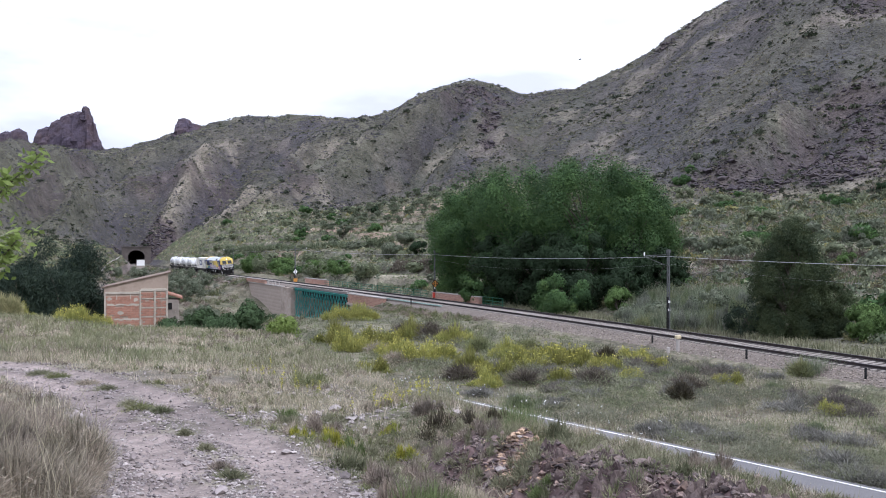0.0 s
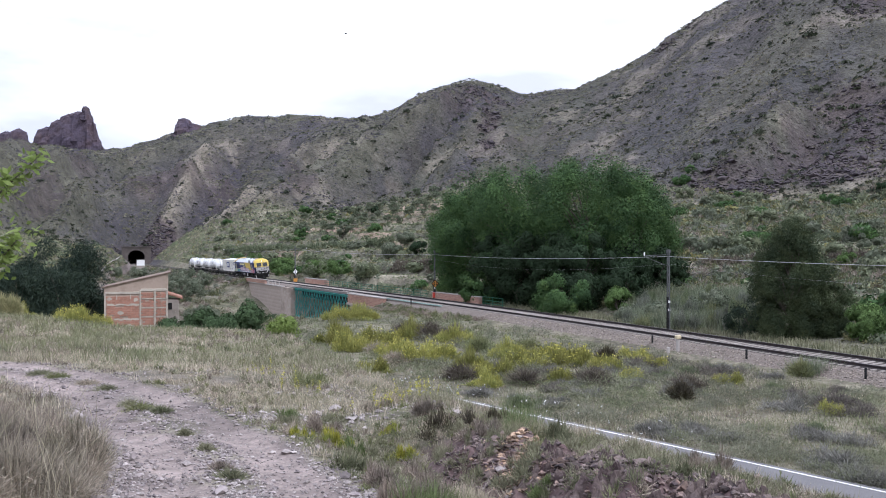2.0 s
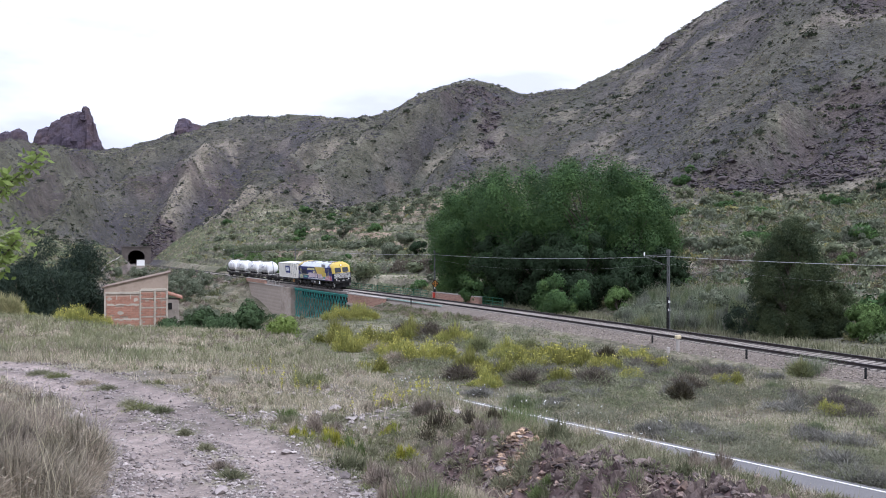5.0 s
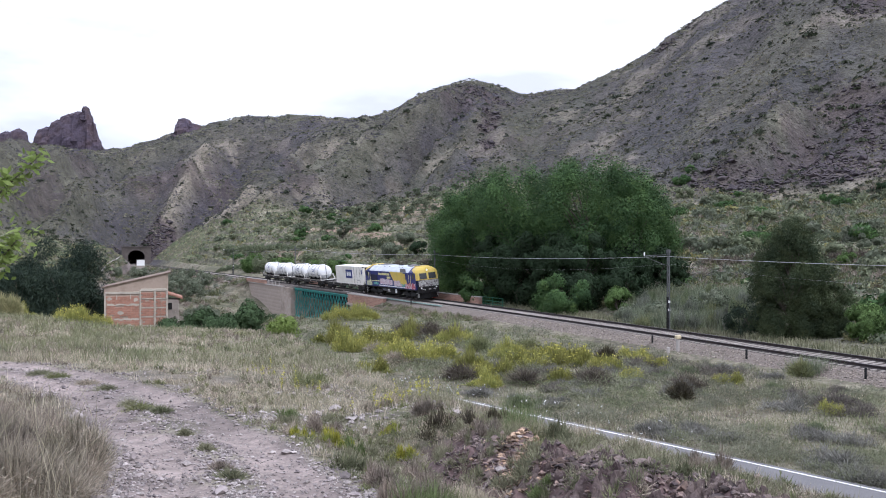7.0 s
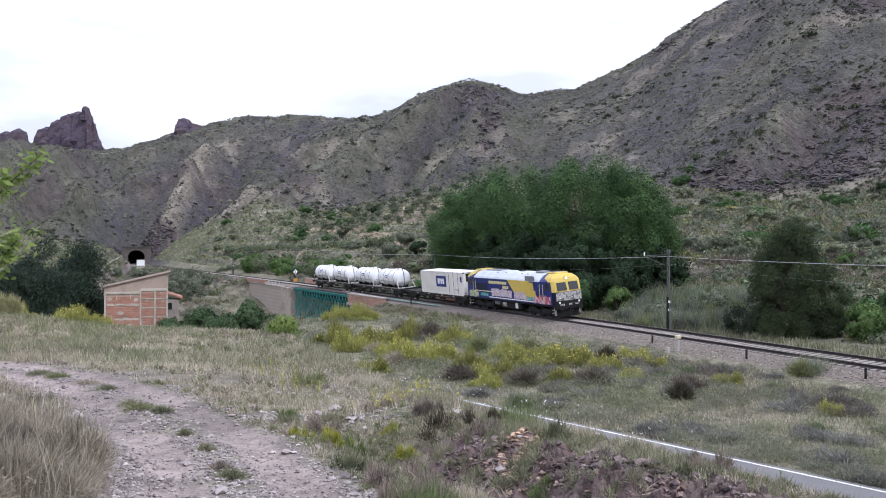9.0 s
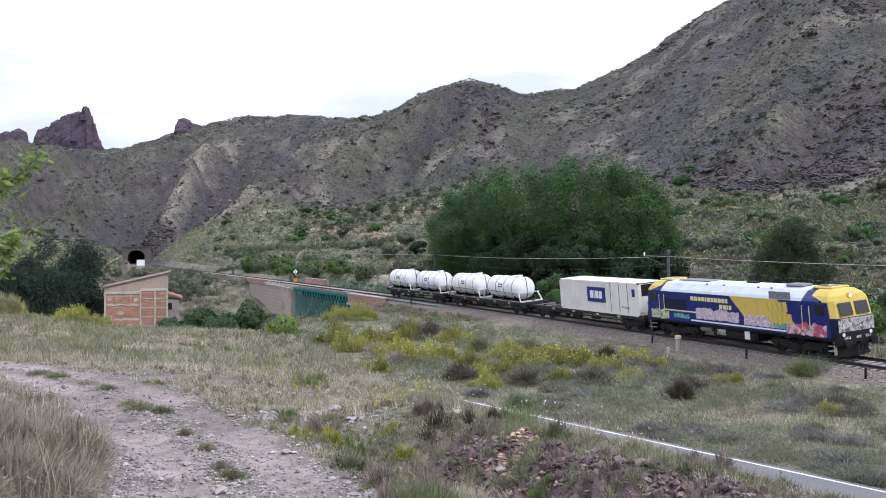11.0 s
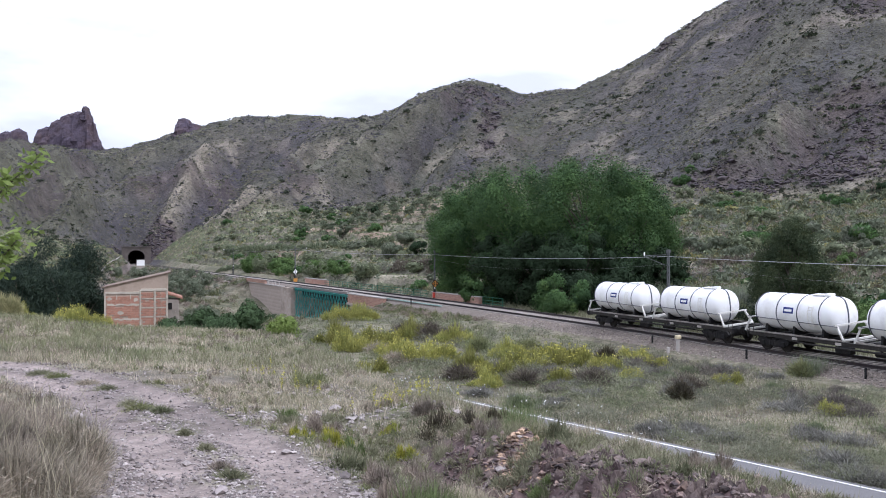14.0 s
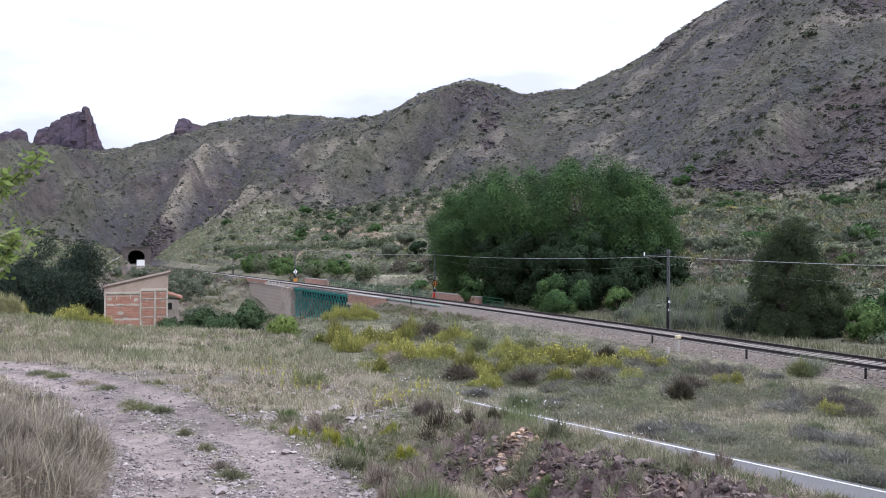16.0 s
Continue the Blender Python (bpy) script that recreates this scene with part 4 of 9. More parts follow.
def build_box():
    t = thing("container", "white ribbed steel container with a navy sign panel", "container")
    z0, z1, L, W = 1.12, 3.74, 12.19, 1.22
    part("base_frame", Shape().box((0, -W + 0.06, z0 + 0.08), (L, 0.12, 0.16), None, 0.01).box((0, W - 0.06, z0 + 0.08), (L, 0.12, 0.16), None, 0.01), M["boxwhite"], t)
    part("top_rail", Shape().box((0, -W + 0.05, z1 - 0.06), (L, 0.1, 0.12), None, 0.01).box((0, W - 0.05, z1 - 0.06), (L, 0.1, 0.12), None, 0.01), M["boxwhite"], t)
    for x in (-L / 2 + 0.08, L / 2 - 0.08):
        for y in (-W + 0.08, W - 0.08):
            part("corner_post", Shape().box((x, y, (z0 + z1) / 2), (0.16, 0.16, z1 - z0), None, 0.01), M["boxwhite"], t)
            for z in (z0 + 0.06, z1 - 0.06):
                part("corner_casting", Shape().box((x, y * 1.005, z), (0.18, 0.17, 0.13), None, 0.01), M["sill"], t)
    # ribbed sides as one folded sheet
    plain = L / 2 - (23.9 - 19.85)
    for y in (-1, 1):
        xs, prof = -L / 2 + 0.16, []
        while xs < plain - 0.36:
            for dx, dy in ((0, 0.0), (0.1, 0.0), (0.13, 0.055), (0.24, 0.055), (0.27, 0.0)):
                prof.append((xs + dx, y * (W - 0.01 - dy)))
            xs += 0.27
        prof += [(plain, y * (W - 0.01)), (L / 2 - 0.16, y * (W - 0.01))]
        sh = Shape().loft([[(x, yy, z) for x, yy in prof] for z in (z0 + 0.15, z1 - 0.11)], False)
        part("side_sheet", sh, M["boxwhite"], t, "ribbed white steel side")
    part("roof_sheet", Shape().box((0, 0, z1 - 0.01), (L - 0.1, 2 * W - 0.12, 0.03), None, 0.005), M["white"], t, "clean white roof sheet")
    part("back_wall", Shape().box((-L / 2 + 0.05, 0, (z0 + z1) / 2), (0.05, 2 * W - 0.2, z1 - z0 - 0.2)), M["panelblue"], t, "blue end wall")
    fr = part("front_wall", Shape().box((L / 2 - 0.06, 0, (z0 + z1) / 2), (0.05, 2 * W - 0.2, z1 - z0 - 0.2)), M["boxwhite"], t)
    part("front_opening", Shape().box((L / 2 - 0.028, -0.3, 3.15), (0.02, 1.2, 0.9)), M["black"], fr, "dark louvred opening")
    for i in range(6):
        part("front_slat", Shape().box((L / 2 - 0.02, -0.85 + i * 0.2, 2.0), (0.03, 0.12, 1.2)), M["boxwhite"], fr)
    x = BOX_MID
    part("sign_panel", side([(x - 27.4, 3.22), (x - 24.6, 3.22), (x - 24.6, 1.98), (x - 27.4, 1.98)], -W - 0.012, 0.03), M["panelblue"], t, "navy blue sign panel with white bars")
    for o, w in ((26.95, 0.48), (26.38, 0.14), (26.12, 0.46), (25.55, 0.44)):
        part("lettering_bar", side([(x - o, 2.92), (x - o + w, 2.92), (x - o + w, 2.30), (x - o, 2.30)], -W - 0.02, 0.008), M["white"], t)
    part("side_window", side([(x - 20.75, 3.25), (x - 20.35, 3.25), (x - 20.35, 2.65), (x - 20.75, 2.65)], -W - 0.006, 0.03), M["panelblue"], t, "small dark blue window")
    for o in (23.85, 22.6, 21.4):
        part("panel_seam", side([(x - o, 3.74), (x - o + 0.05, 3.74), (x - o + 0.05, 1.32), (x - o, 1.32)], -W - 0.004, 0.02), M["sill"], t)
    part("tag", side([(x - 22.3, 1.85), (x - 21.2, 1.78), (x - 21.2, 1.66), (x - 22.3, 1.7)], -W - 0.005, 0.01), M["silver"], t, "small scrawled grey tag")
    return t


M["framewhite"] = shade("grimy_frame_white", (0.66, 0.65, 0.62), 0.6, vary=[(3, (0.45, 0.42, 0.38), 0.5, 0.7)])
M["footrail"] = shade("weathered_foot_rail", (0.3, 0.275, 0.245), 0.8, vary=[(2, (0.16, 0.14, 0.125), 0.45, 0.65)])


def build_tank():
    t = thing("tank_container", "white cylindrical tank container with dark bands on an open frame", "tank container", "tank containers on the wagons")
    r, zc, h = 1.13, 2.4, 3.55
    rings = []
    dome = [(-h, 0.02), (-h + 0.03, 0.4), (-h + 0.1, 0.72), (-h + 0.22, 0.94), (-h + 0.38, 1.06), (-h + 0.58, 1.118), (-h + 0.78, 1.13)]
    for x, q in dome + [(-x, q) for x, q in dome[::-1]]:
        rings.append([(x, q * math.cos(2 * math.pi * i / 32), zc + q * math.sin(2 * math.pi * i / 32)) for i in range(32)])
    part("barrel", Shape().loft(rings), M["tankwhite"], t, "white painted steel barrel with domed ends", smooth=True)
    for x in (-3.0, -1.15, 0.62, 2.4):
        sh = Shape()
        rr = []
        for i in range(33):
            a = 2 * math.pi * i / 32
            rr.append([(x - 0.035, 1.13 * math.cos(a), zc + 1.13 * math.sin(a)), (x - 0.035, 1.152 * math.cos(a), zc + 1.152 * math.sin(a)), (x + 0.035, 1.152 * math.cos(a), zc + 1.152 * math.sin(a)), (x + 0.035, 1.13 * math.cos(a), zc + 1.13 * math.sin(a))])
        part("band", sh.loft(rr, True, False), M["band"], t, "dark steel band")
    # strap over the front dome
    rr = []
    arc = [(-x, zc + q) for x, q in dome[::-1]] + [(-x, zc - q) for x, q in dome]
    for k, (x, z) in enumerate(arc):
        out = 0.02 if 2 < k < len(arc) - 3 else 0.0
        lift = 0.02 * (1 if z > zc else -1)
        rr.append([(x, -0.045, z), (x + out, -0.045, z + lift), (x + out, 0.045, z + lift), (x, 0.045, z)])
    sh = Shape().loft(rr)
    part("dome_strap", sh, M["band"], t, "dark strap over the domed end")
    for e in (-1, 1):
        fx, tx = (4.25, 3.7) if e > 0 else (-4.05, -3.7)
        for y in (-1, 1):
            part("frame_leg", Shape().beam((fx, y * 1.18, 1.2), (tx, y * 1.05, 1.98), 0.1, 0.1), M["framewhite"], t, "white frame leg")
        part("frame_beam", Shape().beam((tx, -1.2, 2.02), (tx, 1.2, 2.02), 0.09, 0.09), M["framewhite"], t)
        part("foot_beam", Shape().box((fx, 0, 1.2), (0.14, 2.44, 0.12), None, 0.01), M["framewhite"], t)
    for y in (-1, 1):
        part("foot_rail", Shape().box((0.1, y * 1.16, 1.18), (8.3, 0.09, 0.08), None, 0.01), M["footrail"], t, "weathered grey-brown foot rail")
        part("guard_rail", Shape().tube((-3.75, y * 1.15, 2.1), (3.85, y * 1.15, 1.95), 0.022, n=6), M["band"], t)
    for x in (-2.4, 0, 2.4):
        rr = [[(x + e, -0.95, 1.14), (x + e, 0.95, 1.14), (x + e, 0.85, 1.68), (x + e, 0.4, 1.42), (x + e, 0, 1.34), (x + e, -0.4, 1.42), (x + e, -0.85, 1.68)] for e in (-0.08, 0.08)]
        part("saddle", Shape().loft(rr), M["black"], t)
    part("hatch", Shape().tube((2.2, 0, zc + 1.1), (2.2, 0, zc + 1.26), 0.3, n=14).box((1.7, 0, zc + 1.18), (1.4, 0.55, 0.05)), M["white"], t)
    lad = Shape()
    for x in (1.55, 1.9):
        prev = None
        for i in range(8):
            a = math.pi + (-0.25 + i * 0.5 / 7) * -2.2
            p = (x, 1.17 * math.cos(a), zc + 1.17 * math.sin(a))
            if prev:
                lad.beam(prev, p, 0.03, 0.03)
            prev = p
    for i in range(7):
        a = math.pi + (-0.22 + i * 0.44 / 6) * -2.2
        lad.beam((1.55, 1.18 * math.cos(a), zc + 1.18 * math.sin(a)), (1.9, 1.18 * math.cos(a), zc + 1.18 * math.sin(a)), 0.03, 0.03)
    part("ladder", lad, M["boxwhite"], t, "pale side ladder")

    def label(x0, x1, z0, z1, rad, mat, name, lab=""):
        rr = []
        for i in range(5):
            z = z0 + (z1 - z0) * i / 4
            y = -math.sqrt(rad * rad - (z - zc) ** 2)
            rr.append([(x0, y, z), (x1, y, z), (x1, y + 0.03, z), (x0, y + 0.03, z)])
        part(name, Shape().loft(rr), mat, t, lab)
    label(-0.55, 0.3, 2.48, 2.84, 1.142, M["panelblue"], "name_plate", "dark framed plate with a white bar")
    label(-0.43, 0.18, 2.59, 2.73, 1.148, M["white"], "lettering_bar")
    return t


def build_train():
    flat = build_flat("container_wagon", "dark skeletal container wagon with grey open frame", True)
    deck = build_flat("tank_wagon", "dark flat wagon carrying two tank containers", True)
    tank = build_tank()
    out = [(build_loco(), LOCO_MID), (flat, FLAT_MID), (build_box(), BOX_MID), (deck, TANKER_A), (tank, 44.2)]
    for mid in (53.35, 63.85, 73.1):
        out.append((copy_thing(tank, Matrix()), mid))
    second = copy_thing(deck, Matrix())
    for o in second.children_recursive:
        if o.name.startswith("wheelset"):
            WHEELS.append((o, o.matrix_basis.translation.x))
    return out + [(second, TANKER_B)]


TRAIN = build_train()
# ---- bridge over the gorge ----
def yaw(s):
    return line_turn(s)


def bar_on(s0, d0, z0, s1, d1, z1):
    return line_at(s0, d0, z0), line_at(s1, d1, z1)


M["duct"] = shade("pale_green_duct", (0.3, 0.42, 0.38), 0.7, vary=[(2, (0.2, 0.3, 0.27), 0.45, 0.65)])


def build_bridge():
    S0, S1 = 102.6, 131.8
    t = thing("railway_bridge", "teal-green steel lattice girder bridge on masonry abutments", "bridge", kind="structure")
    for d in (-2.25, 2.25):
        g = part("girder", Shape().beam(*bar_on(S0, d, -0.62, S1, d, -0.62), 0.42, 0.05).beam(*bar_on(S0, d, -0.74, S1, d, -0.74), 0.06, 0.26), M["green"], t, "riveted teal-green lattice girder")
        part("top_flange_angle", Shape().beam(*bar_on(S0, d - 0.1, -0.52, S1, d - 0.1, -0.52), 0.1, 0.14), M["green"], g)
        part("bottom_chord", Shape().beam(*bar_on(S0, d, -5.4, S1, d, -5.4), 0.46, 0.06).beam(*bar_on(S0, d, -5.26, S1, d, -5.26), 0.06, 0.28), M["green"], g)
        n = 21
        step = (S1 - S0) / n
        for i in range(-1, n + 1):
            a, b = S0 + i * step, S0 + (i + 2) * step
            for u0, u1, off in ((a, b, -0.07), (b, a, 0.07)):
                lo, hi = min(u0, u1), max(u0, u1)
                z0, z1 = -5.3, -0.7
                if lo < S0 or hi > S1:
                    f0, f1 = (max(S0, min(S1, u0)) - u0) / (u1 - u0), (max(S0, min(S1, u1)) - u0) / (u1 - u0)
                    u0n, u1n = u0 + (u1 - u0) * f0, u0 + (u1 - u0) * f1
                    zz0, zz1 = z0 + (z1 - z0) * f0, z0 + (z1 - z0) * f1
                else:
                    u0n, u1n, zz0, zz1 = u0, u1, z0, z1
                part("lattice_bar", Shape().beam(*bar_on(u0n, d + off, zz0, u1n, d + off, zz1), 0.05, 0.15), M["green"], g)
        for i in range(0, n + 1, 4):
            s = S0 + i * step
            part("stiffener", Shape().beam(*bar_on(s, d - 0.16, -5.3, s, d - 0.16, -0.7), 0.14, 0.06), M["green"], g)
    for i in range(16):
        s = S0 + 1 + i * 1.9
        part("cross_beam", Shape().beam(*bar_on(s, -2.2, -0.8, s, 2.2, -0.8), 0.2, 0.4), M["green"], t)
    # stringers made deep and black to stand in for shade inside the bridge
    for d in (-0.87, 0.87):
        part("rail_bearer", Shape().beam(*bar_on(S0, d, -1.15, S1, d, -1.15), 0.3, 1.8), M["black"], t, "steel stringer under the rail, deep and black as the bridge's inner shade")
    part("walkway", Shape().beam(*bar_on(S0 - 1, -1.9, -0.47, S1 + 1, -1.9, -0.47), 1.0, 0.05), M["sill"], t, "grey chequer-plate walkway")
    part("kerb_pipe", Shape().beam(*bar_on(72, -1.9, -0.32, 92, -2.05, -0.28), 0.25, 0.1), M["duct"], t, "pale green cable duct")
    part("cable_duct", Shape().beam(*bar_on(90, -2.4, -0.2, 106, -2.4, 0.0), 0.1, 0.08), M["coping"], t, "pale cable duct")
    # railings on the far side
    for a, b in ((88, 134), (66.5, 71.5)):
        n = int((b - a) / 2.3)
        for i in range(n + 1):
            s = a + (b - a) * i / n
            part("railing_post", Shape().beam(*bar_on(s, 3.15, -0.6, s, 3.15, 0.72), 0.07, 0.07), M["greenrail"], t)
        for z in (0.68, 0.3, -0.05):
            part("railing_bar", Shape().beam(*bar_on(a, 3.15, z, b, 3.15, z), 0.05, 0.06), M["greenrail"], t)
    return t


def courses(parent, a, b, d, z0, z1, face, mat, length, height, name="brick"):
    """Courses of blocks, each its own piece, proud of a wall's face on the line's near side."""
    n_rows = max(1, round((z1 - z0) / height))
    h = (z1 - z0) / n_rows
    n_cols = max(1, round(abs(b - a) / length))
    w = (b - a) / n_cols
    gap = 0.025 if name == "brick" else 0.01
    me = Shape().box((0, 0, 0), (abs(w) - gap, 0.1, h - gap), None, gap / 2).mesh(name)
    me.materials.append(mat)
    half = Shape().box((0, 0, 0), (abs(w) / 2 - gap, 0.1, h - gap), None, gap / 2).mesh(name)
    half.materials.append(mat)
    for r in range(n_rows):
        z = z0 + (r + 0.5) * h
        spots = [(a + (i + 0.5) * w, me) for i in range(n_cols)] if r % 2 == 0 else \
            [(a + w / 4, half)] + [(a + (i + 1) * w, me) for i in range(n_cols - 1)] + [(b - w / 4, half)]
        for s, m in spots:
            x, y, _ = line_at(s, d + random.uniform(-0.012, 0.012))
            o = new(name, m)
            o.parent, o.matrix_basis = parent, pose(x, y, z, 0, 0, yaw(s))


def build_abutments():
    random.seed(11)
    # masonry on the tunnel side: wing wall, pier and brick parapet
    ab = thing("abutment", "weathered grey masonry bridge abutment with a brick parapet", "abutment", kind="structure")
    part("core", Shape().loft([[line_at(s, d, z) for s, d in ((136, -2.62), (164, -2.62), (164, 3.0), (136, 3.0))] for z in (-9.5, -0.62)]), M["stone"], ab, "rendered stone core")
    part("pier", Shape().loft([[line_at(s, d, z) for s, d in ((130.0, -3.3), (137.6, -3.3), (137.6, 3.3), (130.0, 3.3))] for z in (-10, -5.55)]).loft(
        [[line_at(s, d, z) for s, d in ((132.0, -3.0), (138.4, -3.0), (138.4, 3.1), (132.0, 3.1))] for z in (-5.55, -0.64)]), M["stone"], ab, "stone pier under the girder")
    courses(ab, 139, 164, -2.66, -9, -0.72, 0, M["stone"], 1.5, 0.62, "stone_block")
    part("coping", Shape().beam(*bar_on(137.5, -2.72, -0.56, 164, -2.72, -0.56), 0.4, 0.16), M["coping"], ab, "pale stone coping")
    part("parapet", Shape().beam(*bar_on(150, -2.75, -0.15, 165.5, -2.75, -0.15), 0.34, 0.72), M["brick"], ab, "red brick parapet")
    courses(ab, 150, 165.5, -2.93, -0.48, 0.18, 0, M["brick"], 0.62, 0.16)
    part("parapet_cap", Shape().beam(*bar_on(149.9, -2.75, 0.25, 165.6, -2.75, 0.25), 0.5, 0.1), M["coping"], ab)
    for s in (140.5, 143, 145.5, 148):
        part("stanchion", Shape().beam(*bar_on(s, -2.7, -0.5, s, -2.7, 0.25), 0.16, 0.16), M["coping"], ab)
    part("white_rail", Shape().beam(*bar_on(139, -2.7, 0.2, 150, -2.7, 0.2), 0.08, 0.08), M["coping"], ab)
    part("far_parapet", Shape().beam(*bar_on(130.5, 3.3, 0.05, 144, 3.3, 0.05), 0.36, 1.2), M["brick"], ab, "far red brick parapet")
    part("far_parapet_cap", Shape().beam(*bar_on(130.4, 3.3, 0.7, 144.1, 3.3, 0.7), 0.5, 0.1), M["coping"], ab)
    # near side of the span
    nb = thing("abutment", "low masonry abutment with orange-red brick parapet", "abutment", kind="structure")
    part("core", Shape().loft([[line_at(s, d, z) for s, d in ((87, -2.62), (102.4, -2.62), (102.4, 3.0), (87, 3.0))] for z in (-8, -0.64)]), M["stone"], nb)
    part("seat", Shape().loft([[line_at(s, d, z) for s, d in ((101.0, -3.2), (105.0, -3.2), (105.0, 3.2), (101.0, 3.2))] for z in (-9, -5.55)]), M["stone"], nb)
    part("parapet", Shape().beam(*bar_on(88, -2.8, -0.95, 102.2, -2.8, -0.95), 0.34, 1.4), M["brick"], nb, "orange-red brick parapet")
    courses(nb, 88, 102.2, -2.99, -1.5, -0.3, 0, M["brick"], 0.6, 0.2)
    part("parapet_cap", Shape().beam(*bar_on(87.9, -2.8, -0.2, 102.3, -2.8, -0.2), 0.6, 0.14), M["coping"], nb)
    part("plinth", Shape().beam(*bar_on(87.8, -2.9, -1.64, 102.4, -2.9, -1.64), 0.55, 0.26), M["stone"], nb, "grey stone plinth course")
    part("far_parapet", Shape().beam(*bar_on(72.2, 3.2, -0.1, 86, 3.2, -0.1), 0.36, 1.3), M["brick"], nb, "long red brick far parapet with pale patches")
    courses(nb, 72.2, 86, 2.98, -0.7, 0.5, 0, M["brick"], 0.6, 0.2)
    part("far_parapet_cap", Shape().beam(*bar_on(72.1, 3.2, 0.6, 86.1, 3.2, 0.6), 0.52, 0.1), M["coping"], nb)


# portal stone colour lowered for the shadow its face stands in
M["portal"] = shade("shaded_portal_stone", (0.115, 0.098, 0.09), 0.95, vary=[(0.5, (0.09, 0.076, 0.07), 0.45, 0.65), (3, (0.19, 0.17, 0.15), 0.55, 0.75)], bump=[(6, .5, .03)], objects=0.15)


def build_tunnel():
    s, t = 366.5, thing("tunnel_portal", "stone tunnel portal with a dark arched mouth", "tunnel portal", kind="structure")
    arch = [(3.2 * math.cos(math.pi * i / 16), 2.7 + 2.6 * math.sin(math.pi * i / 16)) for i in range(17)]
    inner = [(3.2, -0.7)] + arch + [(-3.2, -0.7)]

    def ring(k, ss):
        return [line_at(ss, d * k, z if k == 1 else z) for d, z in inner]
    outer = [(5.6, -0.7), (5.6, 6.5), (-5.6, 6.5), (-5.6, -0.7)]
    # wall with the mouth left open
    sh = Shape()
    top = [(d, 6.5) for d, _ in inner]
    top[0], top[-1] = (5.6, -0.7), (-5.6, -0.7)
    spread = []
    for d, z in inner:
        f = max(abs(d) / 5.6, (z - 2.0) / 4.5 if z > 2 else 0)
        spread.append((d / f, 2.0 + (z - 2.0) / f) if z > 2 else (5.6 * (1 if d > 0 else -1), z))
    for ss in (s, s + 1.2):
        sh.v += [line_at(ss, d, z) for d, z in inner] + [line_at(ss, d, z) for d, z in spread]
    n = len(inner)
    for i in range(n - 1):
        a, b, c, e = i, i + 1, n + i + 1, n + i
        o = 2 * n
        sh.f += [(a, b, c, e), (a + o, e + o, c + o, b + o), (a, a + o, b + o, b), (e, c, c + o, e + o)]
    part("portal_wall", sh, M["portal"], t, "grey stone portal wall")
    ringst = Shape()
    for i in range(16):
        a0, a1 = math.pi * i / 16 + 0.01, math.pi * (i + 1) / 16 - 0.01
        pts = [(r * 3.2 * math.cos(a), 2.7 + r * 2.6 * math.sin(a)) for r, a in ((1.003, a0), (1.18, a0), (1.18, a1), (1.003, a1))]
        part("arch_stone", Shape().loft([[line_at(ss, d, z) for d, z in pts] for ss in (s - 0.12, s + 0.1)]), M["portal"], t)
    part("cornice", Shape().beam(*bar_on(s - 0.1, -5.9, 6.6, s - 0.1, 5.9, 6.6), 0.6, 0.35), M["portal"], t, "dark stone cornice")
    # black lining puts the darkness of the bore into its colour
    bore = Shape().loft([[line_at(ss, d, z) for d, z in inner] for ss in (s + 0.9, s + 60)], False, False)
    bore.f.append(tuple(range(n, 2 * n)))
    part("bore", bore, M["black"], t, "tunnel bore coloured black for its unlit depth")
    # hut and walls by the mouth
    hut = thing("relay_hut", "small white equipment hut by the tunnel mouth", "hut", at=pose(-97.6, 301, 2.6, 0, 0, 20))
    part("walls", Shape().box((0, 0, -1.15), (2.4, 2.2, 1.8), None, 0.04), M["white"], hut, "white rendered walls")
    part("roof", Shape().box((0, 0, -0.19), (2.6, 2.4, 0.12), None, 0.03), M["coping"], hut)
    part("plinth", Shape().box((0, 0, -2.75), (2.6, 2.4, 1.4), None, 0.03), M["render"], hut, "grey concrete plinth")
    part("door", Shape().box((1.21, 0.3, -1.2), (0.04, 0.8, 1.6)), M["sill"], hut)


def build_lane_wall():
    w = thing("parapet_wall", "low pale wall beside the lane near the tunnel", "wall")
    pts = [(-121.5, 352), (-117, 332), (-111.5, 311), (-106, 292), (-100.5, 274)]
    for (ax, ay), (bx, by) in zip(pts, pts[1:]):
        za, zb = z_at(ax, ay), z_at(bx, by)
        part("wall_panel", Shape().beam((ax, ay, za + 0.2), (bx, by, zb + 0.2), 0.3, 0.9), M["coping"], w)


M["oldbrick"] = shade("weathered_brick", (0.39, 0.195, 0.138), 0.95, vary=[(0.8, (0.46, 0.32, 0.26), 0.52, 0.66), (5, (0.28, 0.165, 0.128), 0.5, 0.7)], objects=0.12, bump=[(20, .4, .01)])
M["earth"] = shade("earth_plaster", (0.37, 0.29, 0.235), 0.95, vary=[(0.7, (0.26, 0.205, 0.165), 0.45, 0.68), (5, (0.42, 0.36, 0.3), 0.55, 0.75)], bump=[(12, .4, .02)])
M["tileold"] = shade("old_roof_tile", (0.2, 0.148, 0.118), 0.95, vary=[(2, (0.24, 0.19, 0.155), 0.45, 0.68)], objects=0.15)
M["sandy"] = shade("sandy_mortar", (0.47, 0.42, 0.355), 0.95, vary=[(1.5, (0.36, 0.31, 0.26), 0.45, 0.68)], bump=[(12, .4, .02)])


